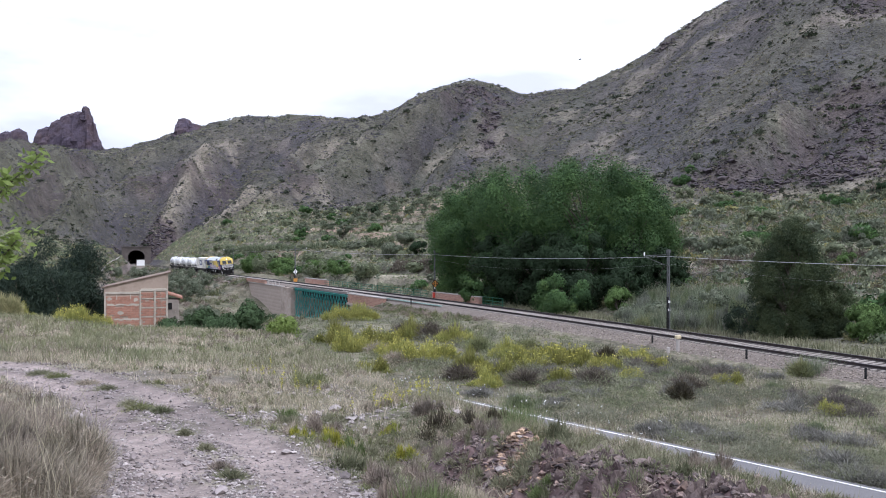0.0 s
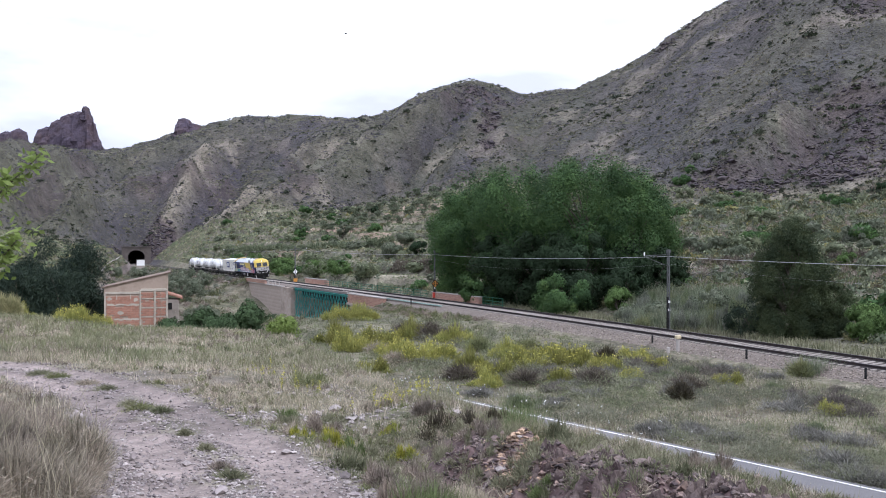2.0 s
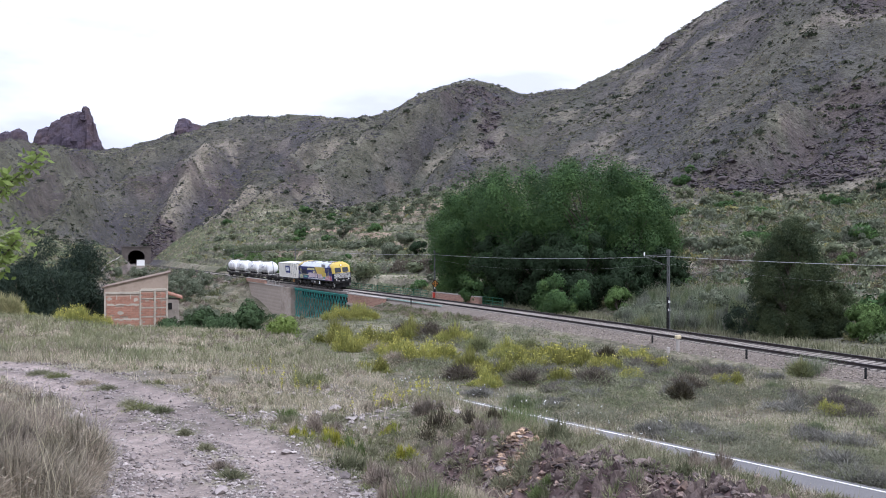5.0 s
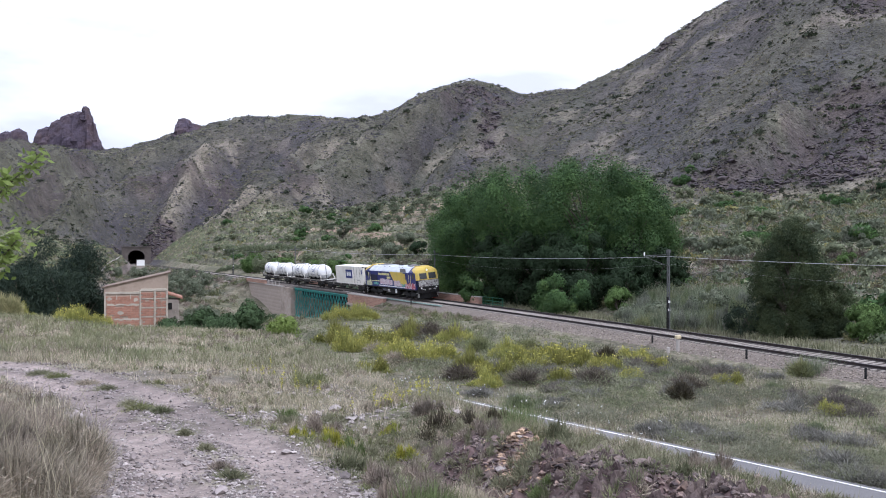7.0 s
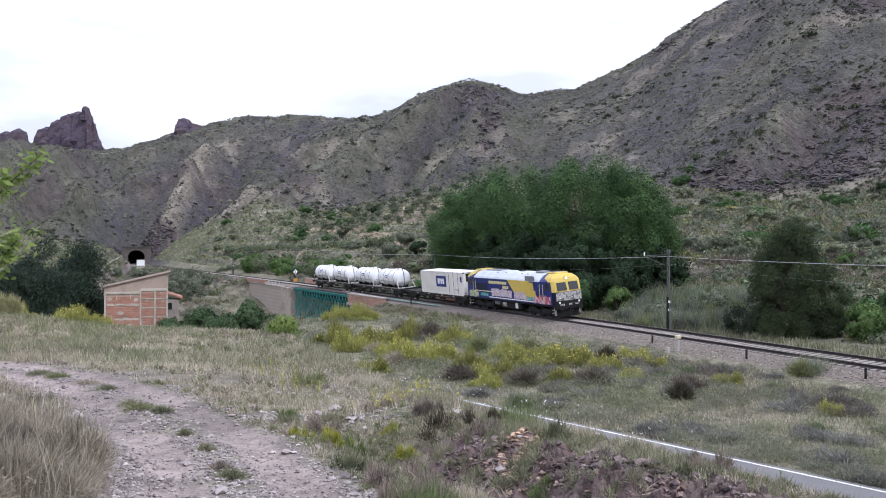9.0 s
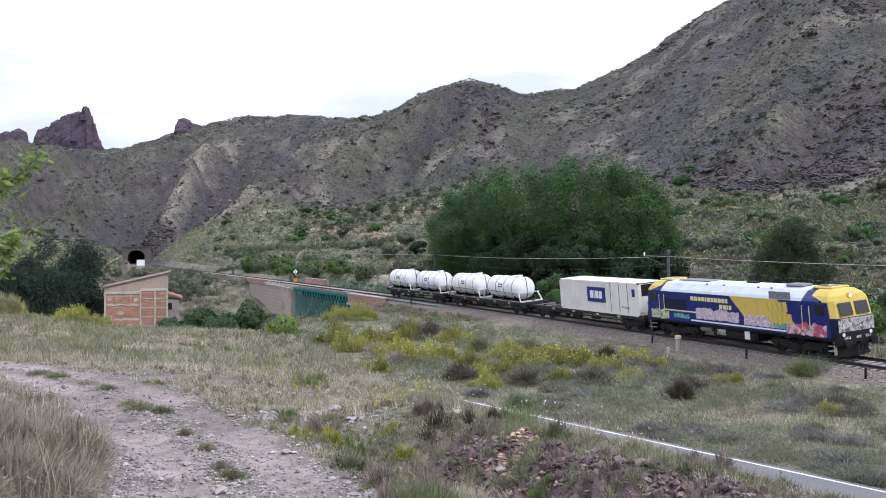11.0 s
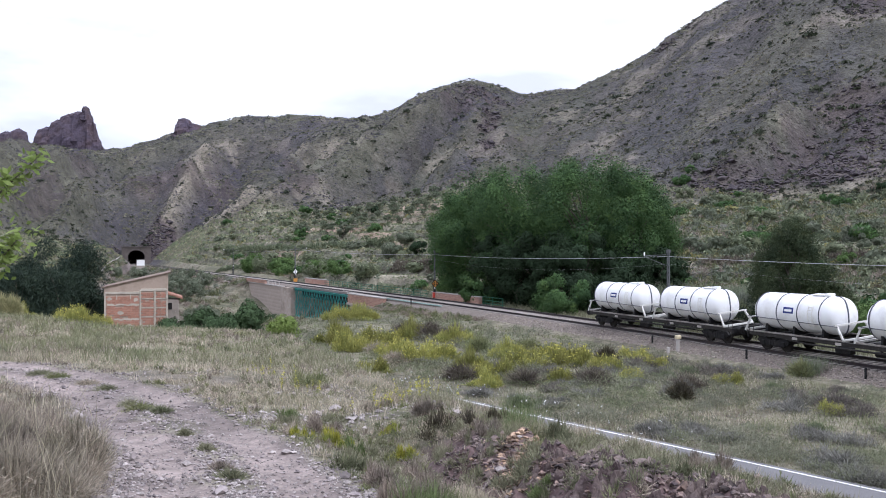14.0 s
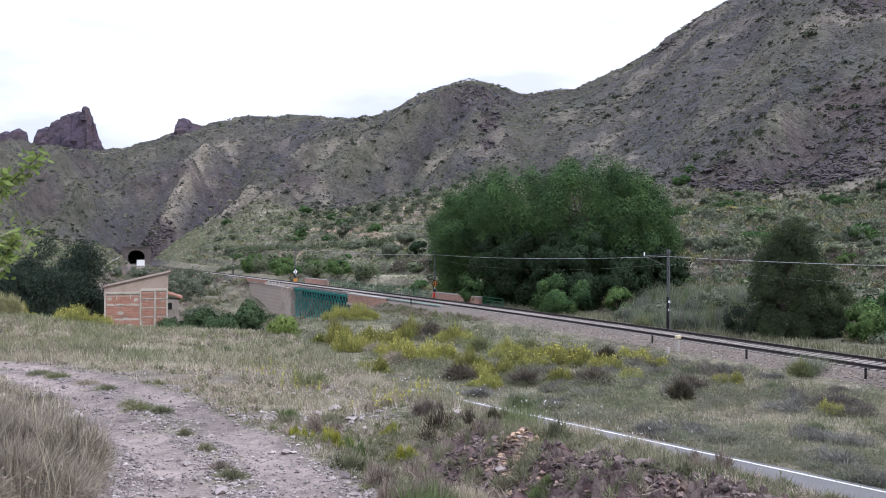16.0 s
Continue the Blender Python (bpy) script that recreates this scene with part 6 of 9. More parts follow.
def build_tree(name, label, x, y, wide, high, z0, mat, leaf, n, clumps, seed, cone=0.0, trunk=0.22, rad=0.75, category="tree", group="", profile=None, tall=1.3, core=0.3):
    zg = z_at(x, y)
    t = thing(name, label, category, group, at=pose(x, y, zg))
    pine = mat in (M["needle"], M["pine2"])
    if category == "bush" and not profile:
        profile, tall, high = ROUND, 0.85, high * 0.88
    if profile:
        pts, cl, out = plume_points(n, clumps, rad, wide, high, z0, seed, profile, tall, core)
    else:
        pts, cl = crown_points(n, clumps, rad, wide, high, z0, seed, cone)
    v, f = leaves(pts, leaf, 0.0 if profile else 0.2 if pine else 0.45, 0.14 if pine and profile else 0.3 if pine else 0.55, seed, 0.7 if pine and profile else 0.0, True, out if profile and not pine else None)
    g = random.Random(seed)
    sh = Shape()
    top = z0 + high * 0.72
    knots = [(0, 0, -0.4)]
    for i in range(1, 6):
        knots.append((g.uniform(-0.25, 0.25) * i * 0.4, g.uniform(-0.25, 0.25) * i * 0.4, top * i / 5))
    for i in range(5):
        sh.tube(knots[i], knots[i + 1], trunk * (1 - i * 0.17), trunk * (1 - (i + 1) * 0.17), 8, False)
    for k in range(0, len(cl), max(1, len(cl) // (26 if n > 12000 else 9))):
        c = Vector(cl[k])
        base = Vector(knots[min(4, max(1, int(5 * max(0.0, c.z * 0.6) / top)))])
        mid = base.lerp(c, 0.5) + Vector((0, 0, 0.1 * wide))
        sh.tube(base, mid, trunk * 0.32, trunk * 0.2, 5, False)
        sh.tube(mid, c, trunk * 0.2, trunk * 0.06, 5, False)
    part("trunk", sh, M["bark"], t, "grey trunk with spreading limbs")
    part("crown", soup("crown", v, f, mat), mat, t, "uneven leafy crown")
    return t


# trees behind the track
for i, (x, y, w, h, z0, n, k, lb) in enumerate(((16.6, 108.0, 7.2, 14.0, 1.9, 110000, 190, "tallest dark green broadleaf tree behind the railway"), (9.8, 114.0, 6.9, 13.2, 1.8, 90000, 165, "large dark green broadleaf tree behind the railway"),
                                            (3.9, 124.0, 6.0, 13.2, 1.4, 78000, 150, "large dark green broadleaf tree behind the railway"), (21.4, 105.0, 4.3, 12.0, 1.4, 58000, 100, "tall green broadleaf tree with hanging outer branches"),
                                            (2.2, 130.5, 3.4, 12.2, 1.2, 42000, 70, "smaller green broadleaf tree at the clump's edge"), (24.0, 106.0, 2.3, 8.8, 1.2, 30000, 46, "small green broadleaf tree at the clump's edge"))):
    build_tree("poplar_tree", lb, x, y, w, h, z0, M["leaf"], 0.12, int(n * 0.88), int(k * 0.72), 600 + i, 0, 0.16 + 0.016 * h, 1.6, group="big trees behind the track", profile=ROUND, tall=1.35)
build_tree("bush", "green leafy bush in front of the tall trees", 12.6, 97.5, 3.5, 4.2, 0.0, M["leaf"], 0.12, 17000, 44, 6, 0.05, 0.1, 1.0, category="bush")
build_tree("bush", "dark green leafy bush by the parapet", 4.6, 112.0, 2.6, 4.2, 0.1, M["leaf"], 0.15, 6000, 30, 8, 0.05, 0.1, 0.8, category="bush")
# added near-black bushes stand in for the shade beneath the canopy
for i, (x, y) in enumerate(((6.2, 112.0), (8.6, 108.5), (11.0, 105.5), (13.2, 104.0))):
    build_tree("bush", "dark thicket added as the shade under the tall trees", x, y, 3.2, 9.4, 0.0, M["thicket"], 0.15, 14500, 44, 780 + i, 0.05, 0.1, 1.1, category="bush")
build_tree("bush", "dark thicket added as the shade under the tall trees", 15.6, 102.0, 3.8, 8.6, 0.0, M["thicket"], 0.15, 14000, 40, 16, 0.05, 0.1, 0.95, category="bush")
build_tree("bush", "dark thicket added as the shade under the tall trees", 20.2, 100.5, 3.0, 7.2, 0.0, M["thicket"], 0.15, 10000, 34, 17, 0.05, 0.1, 0.9, category="bush")
build_tree("bush", "dark thicket added as the shade under the tall trees", 23.6, 100.5, 2.6, 5.2, 0.0, M["thicket"], 0.18, 5000, 34, 21, 0.05, 0.1, 0.9, category="bush")
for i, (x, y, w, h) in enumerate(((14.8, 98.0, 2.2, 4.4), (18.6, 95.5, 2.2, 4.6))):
    build_tree("bush", "dark thicket added as the shade under the tall trees", x, y, w, h, 0.0, M["thicket"], 0.15, 7000, 30, 790 + i, 0.05, 0.1, 0.9, category="bush")
build_tree("bush", "bright green young poplar shoots", 17.3, 92.0, 1.3, 3.0, 0.0, M["bushleaf"], 0.13, 4500, 26, 9, 0.3, 0.08, 0.6, category="bush")
build_tree("pine_tree", "olive-green pine tree with drooping lower branches beside the track", 25.9, 69.5, 3.0, 8.8, 0.0, M["pine2"], 0.135, 105000, 170, 10, 0, 0.22, 0.8, profile=PINE, tall=1.15, core=0.2)
build_tree("pine_tree", "small dark pine beside the taller pine", 28.6, 69.0, 1.7, 3.6, 0.2, M["pine2"], 0.14, 22000, 40, 11, 0, 0.12, 0.6, profile=SPIRE, tall=0.9, core=0.15)
build_tree("weeping_shrub", "bright green weeping shrub by the track", 29.6, 65.5, 1.45, 2.6, 0.0, M["bushleaf"], 0.10, 9000, 40, 12, 0.05, 0.08, 0.6, category="bush")
build_tree("bush", "grey-green bush among the reeds", 19.5, 84.0, 1.5, 2.0, 0.0, M["olive"], 0.14, 3000, 24, 13, 0.1, 0.06, 0.5, category="bush")
build_tree("bush", "green bush among the reeds", 23.4, 82.0, 1.9, 3.3, 0.0, M["olive"], 0.14, 3600, 26, 14, 0.1, 0.06, 0.55, category="bush")
build_tree("bush", "dark green bush beside the pine", 23.4, 71.5, 1.5, 3.2, 0.0, M["needle"], 0.14, 7000, 40, 20, 0.1, 0.08, 0.55, category="bush")
build_tree("bush", "grey-green bush among the reeds", 17.0, 86.5, 1.1, 1.5, 0.0, M["olive"], 0.13, 2200, 20, 15, 0.1, 0.06, 0.45, category="bush")
# dark trees by the house
for i, (x, y, w, h) in enumerate(((-49.5, 108.0, 5.2, 12.5), (-43.6, 106.0, 4.6, 12.6), (-40.6, 105.0, 3.3, 11.0), (-53.5, 103.0, 4.2, 11.0), (-46.0, 100.5, 3.6, 8.4), (-41.2, 100.0, 2.9, 7.2), (-48.0, 97.0, 3.6, 6.8))):
    build_tree("pine_tree", "dark rounded pine tree beside the brick house", x, y, w * 0.92, h * 1.06, 0.3, M["needle"], 0.27, int(1900 * w * h * 0.25), 36, 30 + i, 0, 0.24, 1.5, group="dark pines by the house", profile=ROUND, tall=0.95)
# bushes of the gorge and embankment
build_tree("bush", "bright green leafy bush on the bank's edge", -7.05, 41.2, 0.62, 0.95, 0.0, M["sprig"], 0.06, 5000, 34, 19, 0.1, 0.03, 0.3, category="bush")
for i, (x, y, w, h, mat) in enumerate(((-22.6, 92.0, 2.2, 2.0, "gorgeleaf"), (-25.0, 98.0, 2.4, 2.6, "gorgeleaf"), (-29.5, 112.0, 2.8, 4.0, "gorgeleaf"), (-25.0, 114.0, 2.6, 3.4, "gorgeleaf"), (-20.5, 112.0, 2.2, 2.2, "gorgeleaf"),
                                       (-41.0, 158.0, 3.0, 3.6, "olive"), (-48.0, 172.0, 3.6, 4.5, "olive"), (-52.0, 186.0, 4.0, 5.2, "olive"), (-29.5, 152.0, 1.8, 2.6, "gorgeleaf"),
                                       (-21.0, 89.0, 1.6, 2.6, "gorgeleaf"), (-23.4, 91.0, 1.9, 3.0, "gorgeleaf"), (-18.8, 91.0, 1.3, 3.4, "gorgeleaf"), (-26.5, 93.0, 1.8, 2.5, "gorgeleaf"), (-55.0, 212.0, 3.6, 4.4, "olive"), (-62.0, 226.0, 4.0, 5.0, "olive"))):
    build_tree("bush", "leafy green bush in the gorge below the railway" if mat != "olive" else "grey-green bush on the railway embankment", x, y, w, h, 0.0, M[mat], 0.13, 7600, 34, 50 + i, 0.15, 0.08, 0.8, category="bush",
               group="bushes of the gorge")
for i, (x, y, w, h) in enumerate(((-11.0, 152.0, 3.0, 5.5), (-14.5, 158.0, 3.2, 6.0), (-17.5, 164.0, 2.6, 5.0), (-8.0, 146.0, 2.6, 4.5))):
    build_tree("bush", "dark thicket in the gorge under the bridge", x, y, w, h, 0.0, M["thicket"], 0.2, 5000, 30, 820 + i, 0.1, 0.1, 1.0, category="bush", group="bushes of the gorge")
for i, (x, y, w, h) in enumerate(((-93.5, 287.0, 2.6, 4.6), (-105.5, 300.0, 2.4, 3.6), (-88.0, 272.0, 2.4, 3.6))):
    build_tree("bush", "grey-green bush by the tunnel mouth", x, y, w, h, 0.0, M["olive"], 0.2, 3500, 26, 830 + i, 0.1, 0.1, 0.9, category="bush", group="bushes by the tunnel")
for i, (s, d, w, h) in enumerate(((196, 9, 4.5, 5.5), (186, 10, 4.0, 4.5), (176, 8, 3.2, 3.6), (164, 12, 4.6, 5.2), (154, 13, 4.4, 5.0), (206, 8, 3.0, 3.5), (126, 12, 3.0, 3.2), (104, 14, 3.4, 3.8), (215, 12, 4, 4.4), (140, 14, 3.6, 4.0))):
    x, y, _ = line_at(s, d)
    build_tree("bush", "green thicket bush along the far side of the track", x, y, w * 0.7, h * 0.66, 0.0, M["bushleaf" if i % 3 else "slopegreen"], 0.17, 3600, 32, 80 + i, 0.1, 0.08, 0.95, category="bush", group="thicket along the track")


def near_branch():
    t = thing("almond_tree", "young tree with fresh light green leaves reaching into view", "tree", at=pose(-5.5, 10.2, z_at(-5.5, 10.2)))
    zb = z_at(-5.5, 10.2)
    sh = Shape()
    sh.tube((0, 0, -0.3), (0.05, 0, 1.4), 0.07, 0.06, 8).tube((0.05, 0, 1.4), (-0.1, 0.1, 3.4), 0.06, 0.03, 8)
    pts = []
    g = random.Random(3)
    for tip, n in (((1.0, 0.15, 3.62 + 3.75 - zb), 150), ((0.86, 0.05, 2.75 + 3.75 - zb), 200), ((0.3, 0.2, 3.5 + 3.75 - zb), 110), ((0.7, 0.0, 3.2 + 3.75 - zb), 26), ((0.1, 0, 3.0 + 3.75 - zb), 90), ((-0.9, -0.2, 3.4 + 3.75 - zb), 90), ((-0.6, 0.4, 2.6 + 3.75 - zb), 80)):
        base = Vector((0.0, 0.02, max(1.2, tip[2] - 1.0)))
        sh.tube(base, tip, 0.022, 0.006, 5, False)
        for i in range(n):
            f = g.uniform(0.55, 1.05)
            p = base.lerp(Vector(tip), f)
            pts.append((p.x + g.gauss(0, 0.075), p.y + g.gauss(0, 0.075), p.z + g.gauss(0, 0.07)))
    part("trunk", sh, M["bark"], t)
    v, f = leaves(np.array(pts), 0.06, 0.2, 0.38, 5)
    part("crown", soup("crown", v, f, M["sprig"]), M["sprig"], t, "fresh light green leaves")


near_branch()


# ---- scrub scattered on the hills: one mass of small clumps ----
def clump_soup(xs, ys, radius, per, size, seed, tall=0.7):
    g = np.random.default_rng(seed)
    zs = land(xs, ys)[0]
    n = len(xs)
    d = g.normal(size=(n, per, 3))
    d /= np.linalg.norm(d, axis=2)[:, :, None]
    d *= g.uniform(0.45, 1.0, (n, per, 1))
    d[:, :, 2] = np.abs(d[:, :, 2]) * tall
    c = np.stack([xs, ys, zs - 0.08 * radius], 1)[:, None, :] + d * np.asarray(radius)[:, None, None]
    sz = np.repeat(np.asarray(radius) * size, per)
    return leaves(c.reshape(-1, 3), sz, 0.1, 0.7, seed + 1, 0.0, True)


def tussocks(x, y, size, seed, high=0.62):
    """Low leaning mounds of grass, longest along the contour."""
    g = np.random.default_rng(seed)
    z = land(x, y)[0]
    n = len(x)
    base = np.array([(-1, 0.2, 0.0), (1, 0.2, 0.0), (0.05, -0.6, -0.2), (-0.1, -0.1, 1.0)])
    tri = np.array([(0, 2, 3), (2, 1, 3)])
    v = base[None] * g.uniform(0.6, 1.4, (n, 4, 1)) * np.stack([g.uniform(0.6, 1.5, n), g.uniform(0.6, 1.1, n), high * g.uniform(0.6, 1.2, n)], 1)[:, None, :]
    a = g.normal(0, 0.4, n)
    ca, sa = np.cos(a)[:, None], np.sin(a)[:, None]
    v = np.stack([v[:, :, 0] * ca - v[:, :, 1] * sa, v[:, :, 0] * sa + v[:, :, 1] * ca, v[:, :, 2]], 2)
    v = v * np.asarray(size)[:, None, None] + np.stack([x, y, z], 1)[:, None, :]
    return v.reshape(-1, 3), (tri[None] + (np.arange(n) * 4)[:, None, None]).reshape(-1, 3)


def stuff(name, label, category, v, f, mat):
    return tagged(new(name, soup(name, v, f, mat)), label, category, kind="stuff")


def hill_scrub():
    g = np.random.default_rng(20)
    n = 30000
    u = g.uniform(-0.5, 0.5, n)
    tab = np.array(SLOPES)
    qf, qr = np.interp(u, tab[:, 0], tab[:, 3]), np.interp(u, tab[:, 0], tab[:, 5])
    q = qf + (qr - qf) * g.uniform(-0.05, 1.0, n) ** 1.0
    keep = fbm(u * 30, q / 40, 3, 90) + g.uniform(-0.25, 0.25, n) > 0.46
    u, q = u[keep], q[keep]
    rad = g.lognormal(-0.2, 0.5, len(u)) * 0.5
    v, f = clump_soup(u * q, q, rad * 0.95, 7, 0.48, 21)
    stuff("hill_scrub", "dark green scrub dotted over the stony hillside", "scrub", v, f, M["scrub"])
    n = 1500
    u = g.uniform(-0.5, 0.5, n)
    qf, qr = np.interp(u, tab[:, 0], tab[:, 3]), np.interp(u, tab[:, 0], tab[:, 5])
    q = qf + (qr - qf) * g.uniform(0, 1.0, n) ** 1.4
    keep = fbm(u * 12, q / 60, 3, 91) + g.uniform(-0.2, 0.2, n) + 0.1 * (u < -0.05) > 0.5
    u, q = u[keep], q[keep]
    v, f = clump_soup(u * q, q, g.lognormal(0.1, 0.3, len(u)), 40, 0.26, 22, 0.65)
    stuff("hill_bushes", "dark green round bushes dotted over the hillside", "bushes", v, f, M["hillbush"])
    n = 15000
    u = g.uniform(-0.5, 0.5, n)
    qf, qr = np.interp(u, tab[:, 0], tab[:, 3]), np.interp(u, tab[:, 0], tab[:, 5])
    q = qf + (qr - qf) * g.uniform(0.0, 1.0, n)
    v, f = clump_soup(u * q, q, g.uniform(0.25, 0.8, n), 4, 0.5, 23, 0.4)
    stuff("hill_grass", "pale dry grass tussocks on the hillside", "grass", v, f, M["hillgrass"])
    # low tussocks in broken rows along the contours
    n = 170000
    u = g.uniform(-0.5, 0.5, n)
    qf, qr = np.interp(u, tab[:, 0], tab[:, 3]), np.interp(u, tab[:, 0], tab[:, 5])
    q = qf + (qr - qf) * g.uniform(-0.04, 1.0, n)
    keep = fbm(u * 22, q / 30, 4, 97) + g.uniform(-0.22, 0.22, n) > 0.40
    u, q = u[keep], q[keep]
    kind = g.uniform(0, 1, len(u)) + 1.2 * (fbm(u * 14, q / 60, 3, 98) - 0.5)
    for lo, hi, mat, lb in ((-9, 0.42, "tuftgrey", "grey-violet low scrub tussocks along the hillside"), (0.42, 0.8, "tuftkhaki", "khaki grass tussocks along the hillside"), (0.8, 9, "tuftpale", "pale dry grass tussocks along the hillside")):
        m = (kind > lo) & (kind <= hi)
        v, f = tussocks(u[m] * q[m], q[m], q[m] * 0.00085 * g.lognormal(0, 0.45, m.sum()), 25)
        stuff("hill_tussocks", lb, "grass", v, f, M[mat])
    # grass of the terraces
    n = 90000
    u = g.uniform(-0.5, 0.5, n)
    qs, qf = np.interp(u, tab[:, 0], tab[:, 1]), np.interp(u, tab[:, 0], tab[:, 3])
    q = qs + (qf - qs) * g.uniform(0.0, 1.03, n) ** 0.8
    s, d = by_line(u * q, q)
    keep = ((d > 6.5) | ((u < -0.26) & (q > 150) & (np.abs(d) > 7))) & (fbm(u * q / 8, q / 8, 3, 99) + g.uniform(-0.2, 0.2, n) > 0.36)
    u, q = u[keep], q[keep]
    kind = g.uniform(0, 1, len(u)) + 1.5 * (fbm(u * q / 20, q / 20, 3, 88) - 0.5)
    for lo, hi, mat, lb in ((-9, 0.35, "tuftgreen", "green grass and herbs over the terraces"), (0.35, 0.7, "tuftolive", "olive grass over the terraces"), (0.7, 9, "tuftpale", "pale dry grass over the terraces")):
        m = (kind > lo) & (kind <= hi)
        v, f = tussocks(u[m] * q[m], q[m], q[m] * 0.0011 * g.lognormal(0, 0.4, m.sum()), 26, 0.9)
        stuff("terrace_grass", lb, "grass", v, f, M[mat])
    # terraces and lower slope
    n = 20000
    u = g.uniform(-0.5, 0.5, n)
    qs, qf = np.interp(u, tab[:, 0], tab[:, 1]), np.interp(u, tab[:, 0], tab[:, 3])
    w = g.uniform(0.03, 1.02, n)
    q = qs + (qf - qs) * w
    x = u * q
    s, d = by_line(x, q)
    ris = land(x, q)[1]["riser"]
    keep = ((d > 7) | ((u < -0.26) & (q > 150) & (np.abs(d) > 7))) & (fbm(x / 14, q / 14, 3, 95) + g.uniform(-0.22, 0.22, n) + 0.16 * ris + 0.06 * (u > 0.1) > 0.53) & (np.abs(to_path(x, q, RIBS[-1][2])) > 11)
    x, q = x[keep], q[keep]
    rad = np.minimum(1.5, g.lognormal(-0.45, 0.5, len(x)) * 0.85)
    h = len(x) // 2
    for a, b, mat, nm, lb in ((0, h, "slopegreen", "slope_scrub", "green bushes over the terraced slope"), (h, h + h // 2, "olive", "slope_scrub", "grey-green bushes over the terraced slope"), (h + h // 2, len(x), "slopebroom", "slope_broom", "olive and yellowish broom over the terraced slope")):
        xx, qq, rr = x[a:b], q[a:b], rad[a:b]
        for side_, per, sz in ((qq < 170, 42, 0.2), (qq >= 170, 11, 0.37)):
            v, f = clump_soup(xx[side_], qq[side_], rr[side_], per, sz, 25 + a, 0.8)
            stuff(nm, lb, "scrub", v, f, M[mat])


M["hillbush"] = shade("dark_hill_bush", (0.06, 0.07, 0.046), 0.9, vary=[(0.03, (0.045, 0.055, 0.042), 0.45, 0.6)], island=0.3, leaf=0.1)
# grey-violet tuft colour includes a blue haze tint
M["tuftgrey"] = shade("grey_violet_tussock", (0.077, 0.073, 0.083), 0.95, island=0.25, leaf=0.1)
M["tuftkhaki"] = shade("khaki_tussock", (0.112, 0.111, 0.082), 0.95, vary=[(0.05, (0.095, 0.098, 0.07), 0.44, 0.6)], island=0.25, leaf=0.1)
M["tuftpale"] = shade("pale_tussock", (0.17, 0.16, 0.122), 0.95, vary=[(0.05, (0.14, 0.138, 0.094), 0.44, 0.6)], island=0.22, leaf=0.1)
M["tuftgreen"] = shade("green_terrace_grass", (0.175, 0.192, 0.12), 0.95, vary=[(0.08, (0.135, 0.155, 0.092), 0.44, 0.6)], island=0.35, leaf=0.15)
M["tuftolive"] = shade("olive_terrace_grass", (0.215, 0.21, 0.135), 0.95, vary=[(0.08, (0.18, 0.182, 0.115), 0.44, 0.6)], island=0.35, leaf=0.15)
M["hillgrass"] = shade("pale_hill_grass", (0.165, 0.15, 0.108), 0.9, island=0.3, leaf=0.1)
M["slopebroom"] = shade("slope_broom", (0.185, 0.18, 0.1), 0.85, vary=[(0.1, (0.2, 0.185, 0.07), 0.48, 0.62)], island=0.3, leaf=0.15)
hill_scrub()


M["olivetree"] = shade("pale_olive_leaves", (0.17, 0.195, 0.135), 0.7, vary=[(0.4, (0.12, 0.145, 0.09), 0.42, 0.6)], island=0.3, leaf=0.2)


def olive_grove():
    first = None
    g = random.Random(9)
    for r in range(4):
        for k in range(11):
            u = -0.155 + k * 0.0135 + g.uniform(-0.004, 0.004) + r * 0.003
            q = 268 + r * 17 + g.uniform(-4, 4) - k * 1.5
            x = u * q
            z = z_at(x, q)
            if first is None:
                first = build_tree("olive_tree", "small grey-green olive tree on the terraces", x, q, 2.3, 3.0, 0.9, M["olivetree"], 0.2, 1500, 18, 70, 0.05, 0.14, 0.8, group="olive trees on the terraces")
            else:
                s = g.uniform(0.5, 0.85)
                o = copy_thing(first, pose(x, q, z, 0, 0, g.uniform(0, 360)))
                o.scale = (s, s, s)


olive_grove()


def hillside_bushes():
    """Large round bushes of the terraced slope."""
    g = random.Random(31)
    kinds = []
    tab = np.array(SLOPES)
    for k in range(110):
        u = g.uniform(0.17, 0.5) if k % 2 else g.uniform(-0.24, 0.04)
        qs, qf = float(np.interp(u, tab[:, 0], tab[:, 1])), float(np.interp(u, tab[:, 0], tab[:, 3]))
        q = qs + (qf - qs) * g.uniform(0.08, 0.98)
        x = u * q
        if float(by_line(np.array([x]), np.array([q]))[1][0]) < 10:
            continue
        c = g.uniform(0.45, 1.15)
        if len(kinds) < 3:
            mat = ("olive", "slopegreen", "leaf")[len(kinds)]
            o = build_tree("bush", ("grey-green round bush on the terraced slope", "green round bush on the terraced slope", "dark green round bush on the terraced slope")[len(kinds)], x, q, 1.9, 2.7, 0.0, M[mat], 0.25, 1100, 26, 500 + k, 0.1, 0.08, 0.75, category="bush", group="bushes of the terraced slope")
            kinds.append(o)
        else:
            o = copy_thing(kinds[g.randrange(3)], pose(x, q, z_at(x, q) - 0.1, 0, 0, g.uniform(0, 360)))
        o.scale = (c * g.uniform(0.9, 1.3), c, c * g.uniform(0.7, 1.0))


hillside_bushes()
